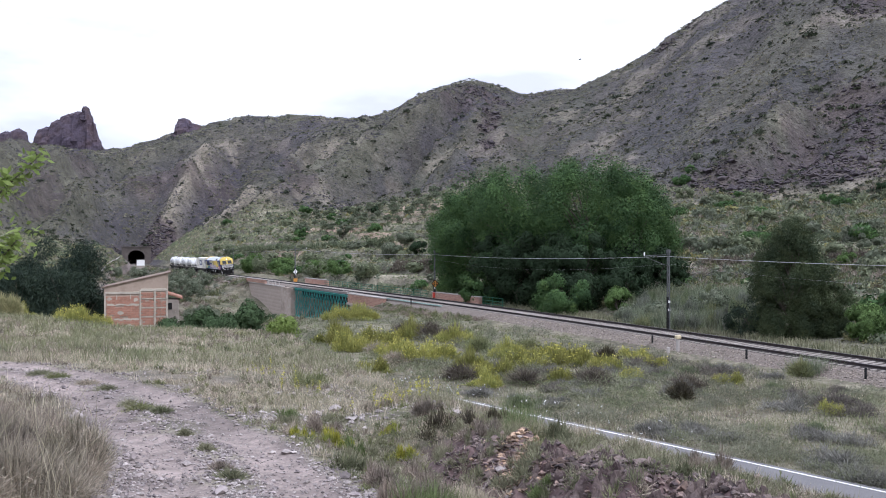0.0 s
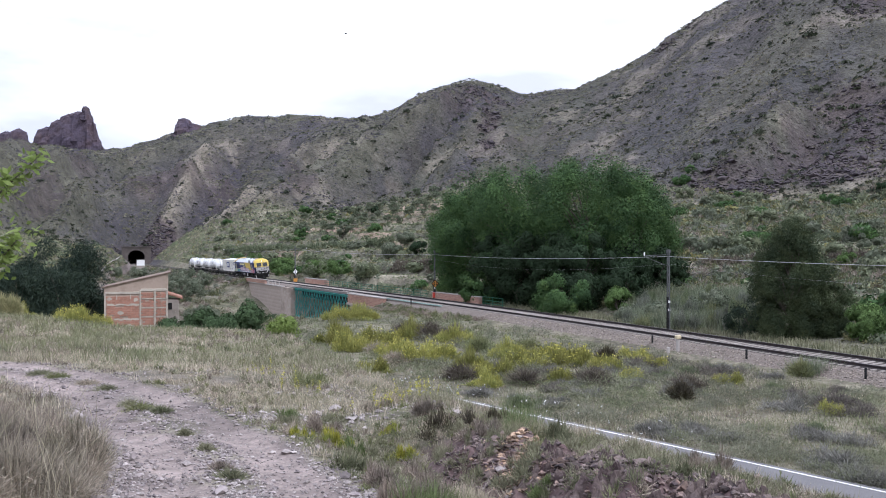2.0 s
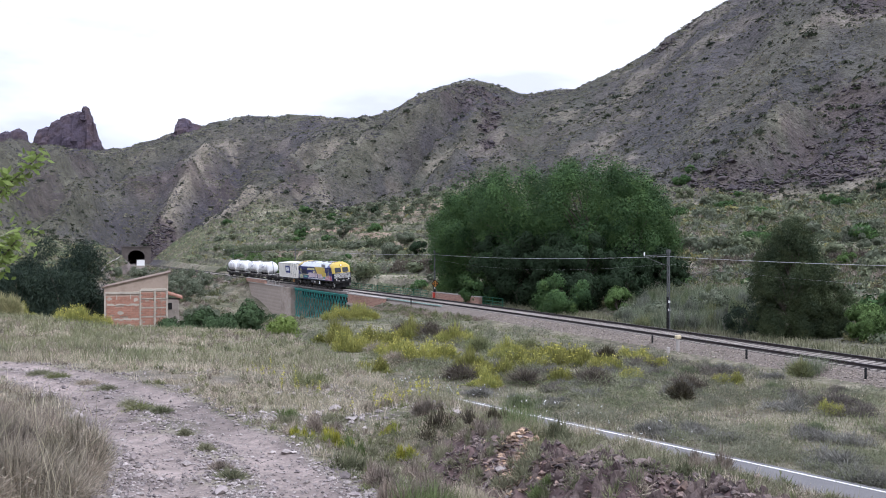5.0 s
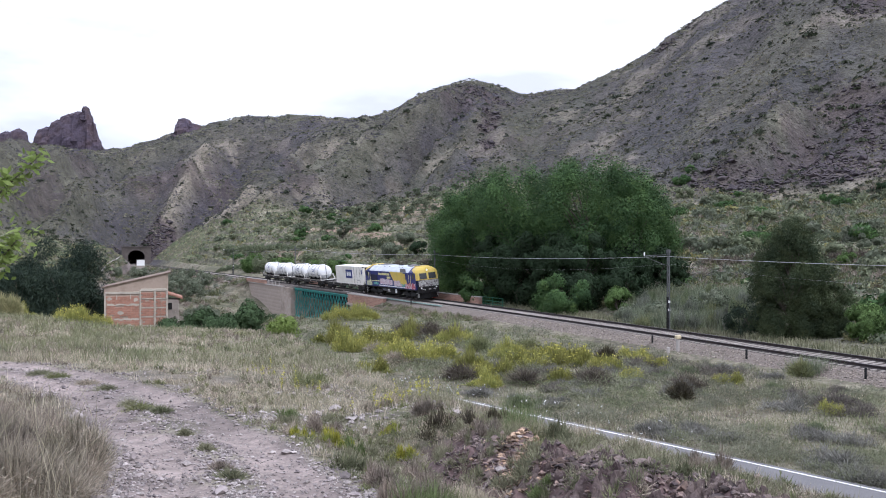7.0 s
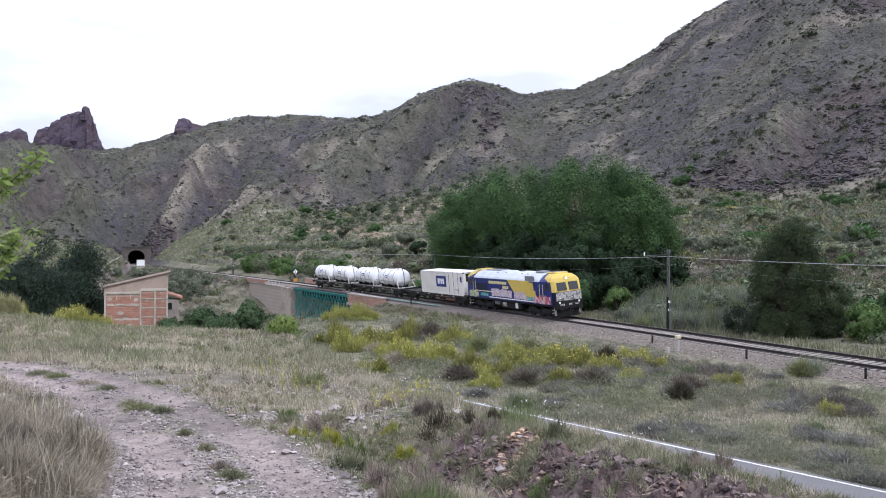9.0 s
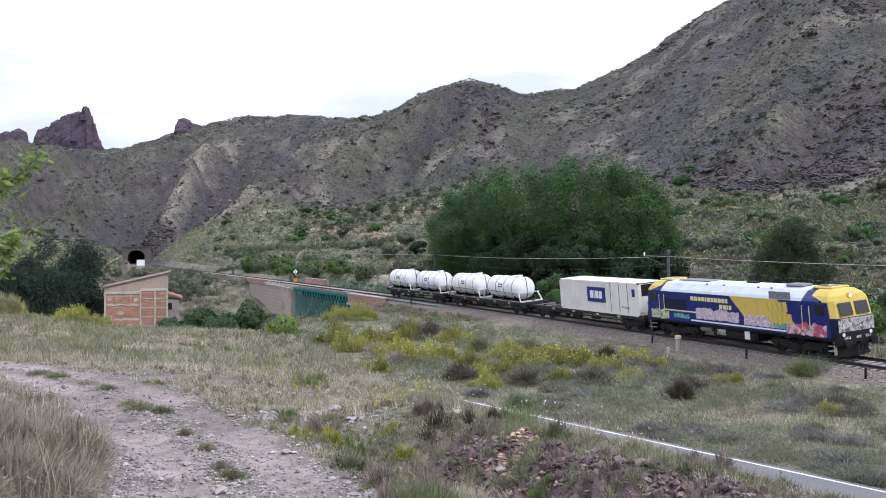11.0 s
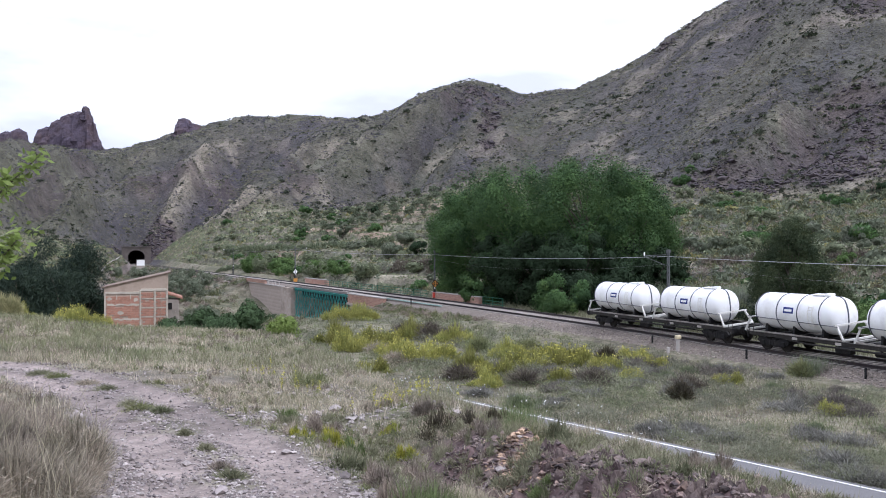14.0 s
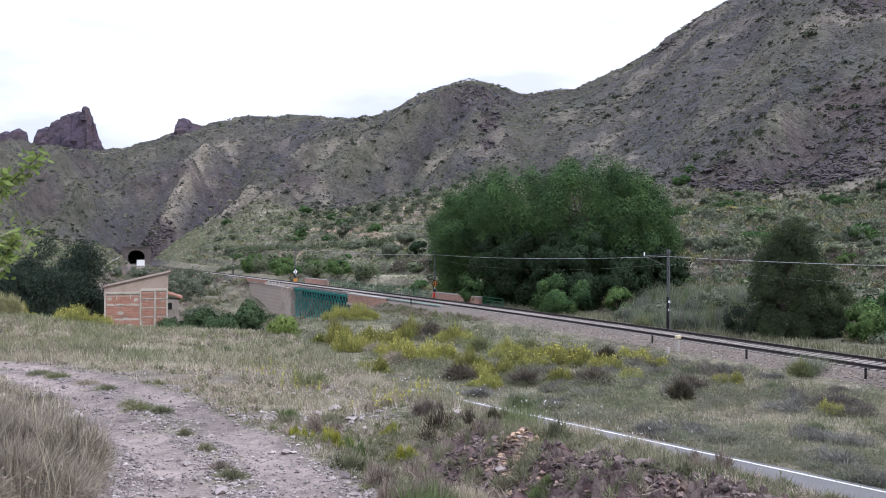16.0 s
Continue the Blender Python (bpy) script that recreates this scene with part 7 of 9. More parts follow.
# bushes that stand out on the slopes: place, half width, height, leaf
for i, (x, y, w, h, mat) in enumerate(((-46.6, 229.5, 3.5, 4.2, "bushleaf"), (-39.9, 264.5, 2.9, 3.8, "leaf"), (-35.3, 297, 1.8, 3.2, "leaf"), (-27, 253, 2, 5.5, "olive"), (-28.4, 241.5, 1.8, 2.6, "olive"), (-48.8, 334, 3, 3.2, "leaf"), (-82.5, 399.5, 2, 2.6, "thicket"),
                                       (-8.2, 211.5, 2.6, 3.3, "olive"), (-11, 199, 3, 2.9, "olive"), (-5, 189, 2.3, 3, "thicket"), (-22.6, 203, 1.5, 2, "leaf"), (-15.9, 177, 1.1, 1.7, "olive"), (-21.1, 288, 1.7, 2.4, "thicket"), (-37.2, 216, 3.9, 3.1, "bushleaf"), (-26.8, 197.5, 3, 3.1, "bushleaf"))):
    build_tree("bush", {"bushleaf": "bright green thicket bush on the terraces", "leaf": "dark green round bush on the terraces", "olive": "grey-green round bush on the terraces", "thicket": "very dark round bush on the terraces"}[mat], x, y, w * 0.8, h * 0.8, 0.1, M[mat], 0.2, int(700 * w * h * 0.6 + 600), 22, 700 + i, 0, 0.1, 0.3 * w, category="bush", group="bushes of the terraced slope", profile=ROUND, tall=0.8)
for i, (x, y, w, h, mat) in enumerate(((62.7, 237.5, 1.6, 3.5, "leaf"), (66.9, 246, 1.8, 2.1, "olive"), (57.8, 225.5, 2.5, 2.7, "leaf"), (54.6, 124.5, 1.8, 2.6, "olive"), (41.9, 128.5, 2.2, 2.8, "leaf"), (38.4, 129.5, 1.6, 2.4, "olive"), (34.9, 139, 1.2, 2, "leaf"), (38.5, 122, 1.6, 1.6, "olive"), (76.1, 185, 2, 2, "leaf"),
                                       (67.1, 178.5, 1.4, 1.5, "olive"), (74.1, 173, 1, 3.1, "olive"), (86, 183, 1.3, 2, "thicket"), (35.9, 130, 1.2, 1.6, "olive"), (45, 129, 1.6, 1.9, "leaf"), (53.1, 116, 1.8, 2.8, "olive"), (46, 106, 1.3, 1.7, "bushleaf"))):
    build_tree("bush", {"bushleaf": "bright green bush on the slope above the track", "leaf": "green round bush on the slope above the track", "olive": "grey-green round bush on the slope above the track", "thicket": "dark round bush on the slope above the track"}[mat], x, y, w * 0.85, h * 0.8, 0.05, M[mat], 0.11, int(1500 * w * h * 0.6 + 800), 26, 740 + i, 0, 0.08, 0.3 * w, category="bush", group="bushes above the track", profile=ROUND, tall=0.8)


def slope_hedges():
    """Rows of growth along the terrace edges."""
    g = np.random.default_rng(93)
    for pts, wide, tall, mat, lb in (([(-65, 279), (-52.6, 260), (-43, 250), (-33.4, 237), (-26, 234), (-18.5, 228), (-12, 219)], 1.5, 2.0, "hedge", "long grey-green hedge along a terrace edge"),
                                     ([(-60, 250), (-50, 238), (-41, 228), (-30, 215), (-22, 206)], 1.2, 1.1, "hedge", "low hedge along a lower terrace edge"),
                                     ([(-13, 181), (-8.9, 178), (-2.4, 167), (1, 158)], 1.4, 1.2, "drydark", "dark dry brush along a terrace edge"),
                                     ([(34, 140), (44, 136), (56, 127), (66, 121)], 2.2, 1.2, "hedge", "grey-green brush in a row across the slope"),
                                     ([(33, 119), (44, 112), (54, 104)], 2.0, 1.1, "drydark", "dark dry brush in a row across the slope")):
        p = np.array(dense(pts, 0.5))
        p = np.repeat(p, 2, 0) + g.normal(0, 0.35 * wide, (2 * len(p), 2))
        v, f = twigs(p[:, 0], p[:, 1], g.uniform(0.5, 1.0, len(p)) * wide * 0.8, g.uniform(0.5, 1.1, len(p)) * tall, 75, 0.065, 94, 0.35, 85)
        stuff("hedge_row", lb, "hedge", v, f, M[mat])


M["hedge"] = shade("grey_green_hedge", (0.185, 0.21, 0.13), 0.9, vary=[(0.3, (0.125, 0.15, 0.095), 0.42, 0.6)], island=0.35, leaf=0.15)


# ---- crags on the skyline ----
M["rockdark"] = shade("dark_purple_rock", (0.07, 0.06, 0.068), 0.95, vary=[(0.15, (0.095, 0.078, 0.078), 0.45, 0.65), (0.9, (0.05, 0.042, 0.05), 0.48, 0.7)], bump=[(0.6, 1.0, 0.8), (4, 0.6, 0.1)])


def build_crag(label, spots, seed, mat=M["rockred"]):
    t = thing("rock_crag", label, "rock", "bare rock crags")
    for x, y, z0, wx, wy, h, lean in spots:
        g = random.Random(seed + int(x))
        rings = []
        n = 22
        for k in range(13):
            f = k / 12
            ring = []
            for i in range(n):
                a = 2 * math.pi * i / n
                nz = noise.noise(Vector((math.cos(a) * 1.4 + x, math.sin(a) * 1.4, f * 2.2))) * 0.5 + noise.noise(Vector((math.cos(a) * 4 + x, math.sin(a) * 4, f * 7))) * 0.22
                r = (1 - 0.62 * f ** 1.4) * (1 + nz) * (0.12 if k == 12 else 1)
                zz = z0 + h * (f + 0.05 * noise.noise(Vector((math.cos(a) * 2, math.sin(a) * 2, f * 5 + x))))
                ring.append((x + lean * f * h + wx * r * math.cos(a), y + wy * r * math.sin(a), zz))
            rings.append(ring)
        part("rock_mass", Shape().loft(rings), mat, t, "dark bare rock")
    return t


Q = 630.0


def crag_at(px_u, rise, wx, h, lean=0.0, wy=9.0):
    """A rock mass whose top stands at a bearing and rise."""
    top = EYE[2] + rise * Q
    return (px_u * Q - lean * h, Q, top - h, wx, wy, h, lean)


build_crag("dark red rock pinnacle on the skyline", [crag_at(-0.3905, 0.1455, 14.0, 31), crag_at(-0.4, 0.1425, 13.0, 28), crag_at(-0.412, 0.1365, 12.0, 26), crag_at(-0.4245, 0.129, 10.0, 22), crag_at(-0.3822, 0.1512, 2.2, 10), crag_at(-0.3812, 0.1445, 6.5, 28), crag_at(-0.3765, 0.135, 5.5, 24), crag_at(-0.372, 0.117, 6.0, 17)], 3)
build_crag("dark red rock outcrop on the skyline", [crag_at(-0.455, 0.127, 11.0, 24), crag_at(-0.468, 0.124, 12.0, 24), crag_at(-0.478, 0.122, 11.0, 24)], 4)
build_crag("dark rock knob on the ridge", [crag_at(-0.278, 0.1385, 8.5, 15), crag_at(-0.268, 0.133, 9.0, 12)], 5)


# ---- the near ground: grass, bushes, stones ----
def blades(x, y, height, width, per, seed, lean=0.5, spread=0.1, zs=None):
    """Tufts of narrow bent blades; each is two triangles drawn as a kite."""
    g = np.random.default_rng(seed)
    z = land(x, y)[0] if zs is None else zs
    n = len(x)
    bx = np.repeat(x, per) + g.normal(0, 1, n * per) * np.repeat(np.broadcast_to(spread, n), per)
    by = np.repeat(y, per) + g.normal(0, 1, n * per) * np.repeat(np.broadcast_to(spread, n), per)
    bz = np.repeat(z, per) - 0.03
    h = np.repeat(np.broadcast_to(height, n), per) * g.uniform(0.45, 1.25, n * per)
    w = np.repeat(np.broadcast_to(width, n), per)
    a = g.uniform(0, 2 * np.pi, n * per)
    l = g.uniform(0.05, lean, n * per) * h
    dx, dy = np.cos(a), np.sin(a)
    base = np.stack([bx, by, bz], 1)
    tip = base + np.stack([dx * l, dy * l, h], 1)
    sd = np.stack([-dy * w, dx * w, np.zeros_like(w)], 1)
    v = np.stack([base - sd, base + sd, tip], 1).reshape(-1, 3)
    return v, np.arange(3 * n * per).reshape(-1, 3)


def twigs(x, y, r, h, per, width, seed, start=0.3, open_=80.0, zs=None):
    """Low round plants: fine twigs and leaves fan out from the root of each to an uneven dome."""
    g = np.random.default_rng(seed)
    n = len(x)
    z = land(x, y)[0] if zs is None else zs
    k = np.repeat(np.arange(n), per)
    m = n * per
    az = g.uniform(0, 2 * np.pi, m)
    tilt = np.radians(open_) * g.uniform(0, 1, m) ** 0.7
    lump = 0.7 + 0.6 * vnoise(az * 0.9 + k * 7.3, tilt * 2.0 + k * 1.7, 5)
    end = g.uniform(0.55, 1.0, m) ** 0.6 * lump
    rr, hh = np.broadcast_to(r, n)[k], np.broadcast_to(h, n)[k]
    d = np.stack([np.sin(tilt) * np.cos(az) * rr, np.sin(tilt) * np.sin(az) * rr, np.cos(tilt) * hh], 1)
    root = np.stack([x[k], y[k], z[k] - 0.02], 1) + g.normal(0, 1, (m, 3)) * (rr * 0.12)[:, None] * (1, 1, 0.2)
    a0 = root + d * (end * g.uniform(start, 0.85, m))[:, None]
    a1 = root + d * end[:, None] + g.normal(0, 1, (m, 3)) * (rr * 0.13)[:, None]
    sd = np.cross(a1 - a0, g.normal(size=(m, 3)))
    sd *= (np.broadcast_to(width, n)[k] / (np.linalg.norm(sd, axis=1) + 1e-9))[:, None]
    v = np.stack([a0 - sd, a0 + sd, a1], 1).reshape(-1, 3)
    return v, np.arange(3 * m).reshape(-1, 3)


def open_ground(n, near, far, seed, pad=0.0):
    """Places in front of the camera, denser near it, off the track, road and ballast."""
    g = np.random.default_rng(seed)
    y = near * (far / near) ** g.uniform(0, 1, n)
    x = g.uniform(-0.52, 0.52, n) * y
    z, m = land(x, y)
    s, d = by_line(x, y)
    rd = to_path(x, y, ROAD)
    ok = (m["dirt"] < 0.35) & (np.abs(to_path(x, y, DIRT)) > 1.2 + 0.3 * g.uniform(-1, 1, n)) & ~((rd > -0.5) & (rd < 6.3) & (z < 0)) & (d < -4.6) & (m["rock"] < g.uniform(0.3, 1.1, n))
    return x[ok], y[ok], g


def near_grass():
    x, y, g = open_ground(34000, 6.5, 60, 1)
    thin = fbm(x / 0.9, y / 0.9, 3, 104) + 0.25 * smooth01((y - 18) / 10) > g.uniform(0.3, 0.62, len(x))
    x, y = x[thin], y[thin]
    k = fbm(x / 2.5, y / 2.5, 3, 101) + g.uniform(-0.15, 0.15, len(x))
    tall = 0.06 + 0.24 * fbm(x / 4, y / 4, 3, 103) ** 1.5
    wid = np.maximum(0.0035, y * 0.00034)
    for lo, hi, mat, nm, lb, mul, per in ((-1, 0.46, "grass", "green_grass", "short green grass on the bank", 0.8, 8), (0.46, 0.58, "straw", "dry_grass", "dry straw-coloured grass on the bank", 1.15, 9), (0.58, 9, "dead", "dead_grass", "brown dead grass and stalks", 0.9, 8)):
        s = (k > lo) & (k <= hi)
        v, f = blades(x[s], y[s], tall[s] * mul, wid[s], per, 5 + per, 1.1, 0.05 + 0.004 * y[s])
        stuff(nm, lb, "grass", v, f, M[mat])
    # dry grey shrubs close to the left of the dirt track
    n = 130
    gx, gy = g.normal(-5.0, 0.95, n), g.normal(8.7, 1.2, n)
    ok = (to_path(gx, gy, DIRT) > 1.5) & (gy > 6.4)
    gx, gy = gx[ok], gy[ok]
    h = len(gx) // 3
    for a, b, mat, lb in ((0, h, "drytwig", "grey-brown dry shrubs beside the dirt track"), (h, 2 * h, "greydry", "grey-green shrubs beside the dirt track"), (2 * h, len(gx), "paledry", "pale straw-grey dry shrubs beside the dirt track")):
        v, f = twigs(gx[a:b], gy[a:b], g.uniform(0.28, 0.46, b - a), g.uniform(0.38, 0.66, b - a), 1100, 0.0042, 31 + a, 0.4, 80)
        stuff("dry_shrubs", lb, "shrubs", v, f, M[mat])
    n = 700
    gx, gy = g.normal(-5.0, 0.85, n), g.normal(8.6, 1.3, n)
    ok = (to_path(gx, gy, DIRT) > 1.3) & (gy > 6)
    v, f = blades(gx[ok], gy[ok], 0.42, 0.003, 10, 31, 1.2, 0.09)
    stuff("tall_dry_grass", "tall dry grass among the shrubs", "grass", v, f, M["talldry"])
    # a few long curved stalks stand out of it
    sh = Shape()
    gg = random.Random(8)
    for i in range(48):
        x0, y0 = gg.uniform(-4.4, -3.15), gg.uniform(7.6, 9.6)
        if float(to_path(np.array([x0]), np.array([y0]), DIRT)[0]) < 1.25:
            continue
        z0, hh, lx, ly = z_at(x0, y0), gg.uniform(0.55, 1.1), gg.uniform(-0.35, 0.45), gg.uniform(-0.3, 0.3)
        pts = [(x0 + lx * f * f, y0 + ly * f * f, z0 + hh * f * (1 - 0.12 * f)) for f in (0, 0.35, 0.7, 1.0)]
        for j in range(3):
            sh.tube(pts[j], pts[j + 1], 0.0045 - 0.001 * j, 0.0035 - 0.001 * j, 3, False)
    me = sh.mesh("straw_stalks")
    me.materials.append(M["palestalk"])
    tagged(new("straw_stalks", me), "pale straw stalks above the dry shrubs", "grass", kind="stuff")
    # stand on the far part of the bank
    x, y, g = open_ground(20000, 17, 52, 9)
    ok = to_path(x, y, BANK) > 0
    x, y = x[ok], y[ok]
    dry = g.uniform(0, 1, len(x)) < 0.5 + 0.4 * smooth01((-x - 3) / 8)
    order, h = np.argsort(~dry, kind="stable"), int(dry.sum())
    x, y = x[order], y[order]
    v, f = blades(x[:h], y[:h], 0.10 + 0.24 * fbm(x[:h] / 1.4, y[:h] / 1.4, 3, 44) ** 2, 0.005, 10, 41, 1.6, 0.16)
    stuff("bank_grass", "knee-high dry grass over the far bank", "grass", v, f, M["straw"])
    v, f = blades(x[h:], y[h:], 0.08 + 0.24 * fbm(x[h:] / 1.4, y[h:] / 1.4, 3, 45) ** 2, 0.005, 10, 43, 1.6, 0.16)
    stuff("bank_grass", "greenish grass over the far bank", "grass", v, f, M["grass"])
    # grass along the far verge and on the ballast foot
    x, y, g = open_ground(16000, 24, 110, 10)
    v, f = blades(x, y, 0.12 + 0.4 * fbm(x / 3, y / 3, 3, 46) ** 1.5, y * 0.0004, 7, 42, 1.3, 0.25)
    stuff("field_grass", "mixed grass of the field beside the track", "grass", v, f, M["fieldgrass"])
    # plants of their own on the bank and about the rock
    for i, (x, y, r, h, mat, nm, lb) in enumerate(((0.13, 13.3, 0.30, 0.46, "thorn", "thorn_bush", "dark thorny bush above the broken rock"), (0.72, 13.9, 0.2, 0.36, "thorn", "thorn_bush", "small dark thorny bush above the broken rock"), (-0.42, 9.0, 0.26, 0.4, "drytwig", "thorn_bush", "brown dead bush at the edge of the bank"),
                                                   (-1.5, 12.9, 0.2, 0.32, "spurge", "spurge_plant", "yellow-flowering spurge on the bank"), (-0.52, 12.6, 0.2, 0.26, "spurge", "spurge_plant", "yellow-green spurge on the bank"), (-1.15, 12.6, 0.17, 0.3, "fresh", "herb_plant", "fresh green herb on the bank"),
                                                   (-2.0, 13.3, 0.14, 0.22, "spurge", "spurge_plant", "small yellow-green spurge on the bank"), (-0.75, 13.9, 0.16, 0.22, "spurge", "spurge_plant", "small yellow-green spurge on the bank"), (-3.05, 20.6, 0.4, 0.5, "fresher", "herb_plant", "large fresh green herb on the bank"),
                                                   (-1.9, 15.2, 0.22, 0.25, "herb", "herb_plant", "grey-green herb on the bank"), (-2.6, 15.4, 0.2, 0.2, "fresh", "herb_plant", "low green herb beside the track"), (-1.0, 11.2, 0.22, 0.3, "herb", "herb_plant", "grey-green herb on the bank"),
                                                   (1.25, 11.1, 0.2, 0.22, "herb", "herb_plant", "grey-green herb growing in the rock"), (0.75, 10.6, 0.28, 0.26, "herb", "herb_plant", "grey-green herb growing in the rock"), (1.05, 9.9, 0.2, 0.2, "fresh", "herb_plant", "green herb growing in the rock"), (1.9, 10.0, 0.16, 0.2, "herb", "herb_plant", "grey-green herb growing in the rock"),
                                                   (0.02, 9.7, 0.36, 0.4, "drytwig", "thorn_bush", "brown dry bush at the edge of the bank"), (0.38, 10.1, 0.3, 0.34, "paledry", "thorn_bush", "pale dry bush at the edge of the bank"), (-0.7, 10.1, 0.26, 0.32, "drytwig", "thorn_bush", "brown dry bush on the bank"), (-0.2, 11.0, 0.3, 0.32, "drytwig", "thorn_bush", "brown dry bush on the bank"),
                                                   (-1.25, 12.0, 0.24, 0.28, "herb", "herb_plant", "grey-green herb on the bank"), (-1.75, 13.7, 0.26, 0.3, "drytwig", "thorn_bush", "small brown bush on the bank"), (-2.4, 14.8, 0.24, 0.26, "herb", "herb_plant", "grey-green herb beside the track"), (-0.3, 14.9, 0.32, 0.36, "drytwig", "thorn_bush", "brown dry bush on the bank"), (-1.1, 16.6, 0.34, 0.36, "paledry", "thorn_bush", "pale dry bush on the bank"), (0.45, 12.6, 0.22, 0.3, "drytwig", "thorn_bush", "brown dry bush above the red soil"),
                                                   (1.55, 12.2, 0.3, 0.36, "herb", "herb_plant", "grey-green herb above the rock"), (2.3, 10.9, 0.26, 0.3, "herb", "herb_plant", "grey-green herb above the rock"), (2.75, 10.0, 0.25, 0.3, "drytwig", "thorn_bush", "small brown bush above the rock"))):
        k = 6
        v, f = twigs(g.normal(x, r * 0.5, k), g.normal(y, r * 0.5, k), r * g.uniform(0.35, 0.75, k), h * g.uniform(0.5, 1.05, k), 160 if nm != "thorn_bush" else 260, 0.006 if mat != "thorn" else 0.004, 160 + i, 0.35, 80)
        tagged(new(nm, soup(nm, v, f, M[mat])), lb, "bush" if nm == "thorn_bush" else "plant", "plants on the bank")
    for i, (x, y, r, h, mat, lb) in enumerate(((0.0, 9.3, 0.16, 0.34, "fresh", "fresh green grass clump on the bank"), (-0.25, 8.9, 0.2, 0.36, "fresh", "fresh green grass clump on the bank"), (1.12, 14.0, 0.2, 0.45, "fresh", "tall green grass clump above the rock"), (1.2, 13.2, 0.18, 0.36, "fresh", "tall green grass clump above the rock"),
                                               (1.9, 12.6, 0.2, 0.26, "straw", "tall straw-coloured grass clump"), (2.5, 11.5, 0.25, 0.24, "straw", "tall straw-coloured grass clump"), (1.2, 12.4, 0.2, 0.3, "grass", "grass clump above the rock"), (0.35, 9.6, 0.15, 0.4, "palestalk", "pale dry grass clump on the bank"))):
        px, py = g.normal(x, r * 0.7, 40), g.normal(y, r * 0.7, 40)
        v, f = blades(px, py, h, 0.005, 8, 180 + i, 0.9, 0.05)
        tagged(new("grass_clump", soup("grass_clump", v, f, M[mat])), lb, "grass", "grass clumps on the bank")
    # fringe of thin grass along the edge above the road
    n = 5200
    y = g.uniform(8.6, 21, n)
    x = np.interp(y, [4, 9.5, 13, 16.5, 21], [6, 3.3, 1.9, 0.5, -1.1]) - g.uniform(-1.3, 1.0, n)
    ok = fbm(x / 0.8, y / 0.8, 3, 131) > 0.42 + 0.12 * g.uniform(-1, 1, n)
    x, y = x[ok], y[ok]
    h = len(x) // 2
    hh = 0.07 + 0.24 * fbm(x / 1.2, y / 1.2, 2, 132) ** 1.6
    v, f = blades(x[:h], y[:h], hh[:h], 0.0036, 10, 133, 1.0, 0.06)
    stuff("edge_grass", "thin grey-green grass along the bank's edge", "grass", v, f, M["grass"])
    v, f = blades(x[h:], y[h:], hh[h:], 0.0036, 10, 134, 1.0, 0.06)
    stuff("edge_grass", "thin dry grass along the bank's edge", "grass", v, f, M["herb"])
    # small herbs in the cracks of the ledge
    y = g.uniform(8.6, 13.6, 150)
    x = np.interp(y, [4, 9.5, 13, 16.5, 21], [6, 3.3, 1.9, 0.5, -1.1]) - g.uniform(0.3, 3.0, 150)
    v, f = twigs(x, y, g.uniform(0.06, 0.2, 150), g.uniform(0.1, 0.26, 150), 110, 0.005, 150, 0.25, 85)
    stuff("ledge_herbs", "small grey-green herbs in the cracks of the rock", "herbs", v, f, M["herb"])
    # low round herbs over the bank
    x, y, g = open_ground(9000, 8.5, 50, 46)
    ok = (to_path(x, y, BANK) > -0.5) & (fbm(x / 2.2, y / 2.2, 3, 112) + g.uniform(-0.18, 0.18, len(x)) > 0.44)
    x, y = x[ok], y[ok]
    sc = 0.6 + 0.5 * smooth01((y - 16) / 20)
    kind = g.integers(0, 5, len(x))
    for k, (mat, lb) in enumerate((("herb", "grey-green herbs on the bank"), ("drytwig", "brownish dry herbs on the bank"), ("paledry", "pale dry herbs on the bank"), ("fresher", "green herbs on the bank"), ("herb", "grey-green herbs on the bank"))):
        m = kind == k
        v, f = twigs(x[m], y[m], g.uniform(0.10, 0.34, m.sum()) * sc[m], g.uniform(0.1, 0.3, m.sum()) * sc[m], 62, np.maximum(0.0055, y[m] * 0.00046), 300 + k, 0.2, 85)
        stuff("bank_herbs", lb, "herbs", v, f, M[mat])
    # tufts in the middle of the dirt track
    for i, (x, y, r, mat) in enumerate(((-5.0, 15.4, 0.34, "fresher"), (-4.6, 15.2, 0.26, "herb"), (-5.35, 15.9, 0.24, "herb"), (-2.28, 10.05, 0.24, "herb"), (-2.5, 10.5, 0.18, "drytwig"), (-3.0, 11.8, 0.16, "herb"), (-8.3, 20.1, 0.34, "fresher"), (-9.0, 20.8, 0.36, "herb"), (-6.5, 18.0, 0.26, "herb"), (-3.6, 13.0, 0.14, "herb"), (-7.2, 18.9, 0.3, "paledry"))):
        v, f = twigs(np.array([x]), np.array([y]), np.array([r]), np.array([0.13]), 700, 0.005, 60 + i, 0.2, 86)
        tagged(new("grass_tuft", soup("grass_tuft", v, f, M[mat])), "low grass tuft in the middle of the dirt track", "grass", "grass tufts in the dirt track")


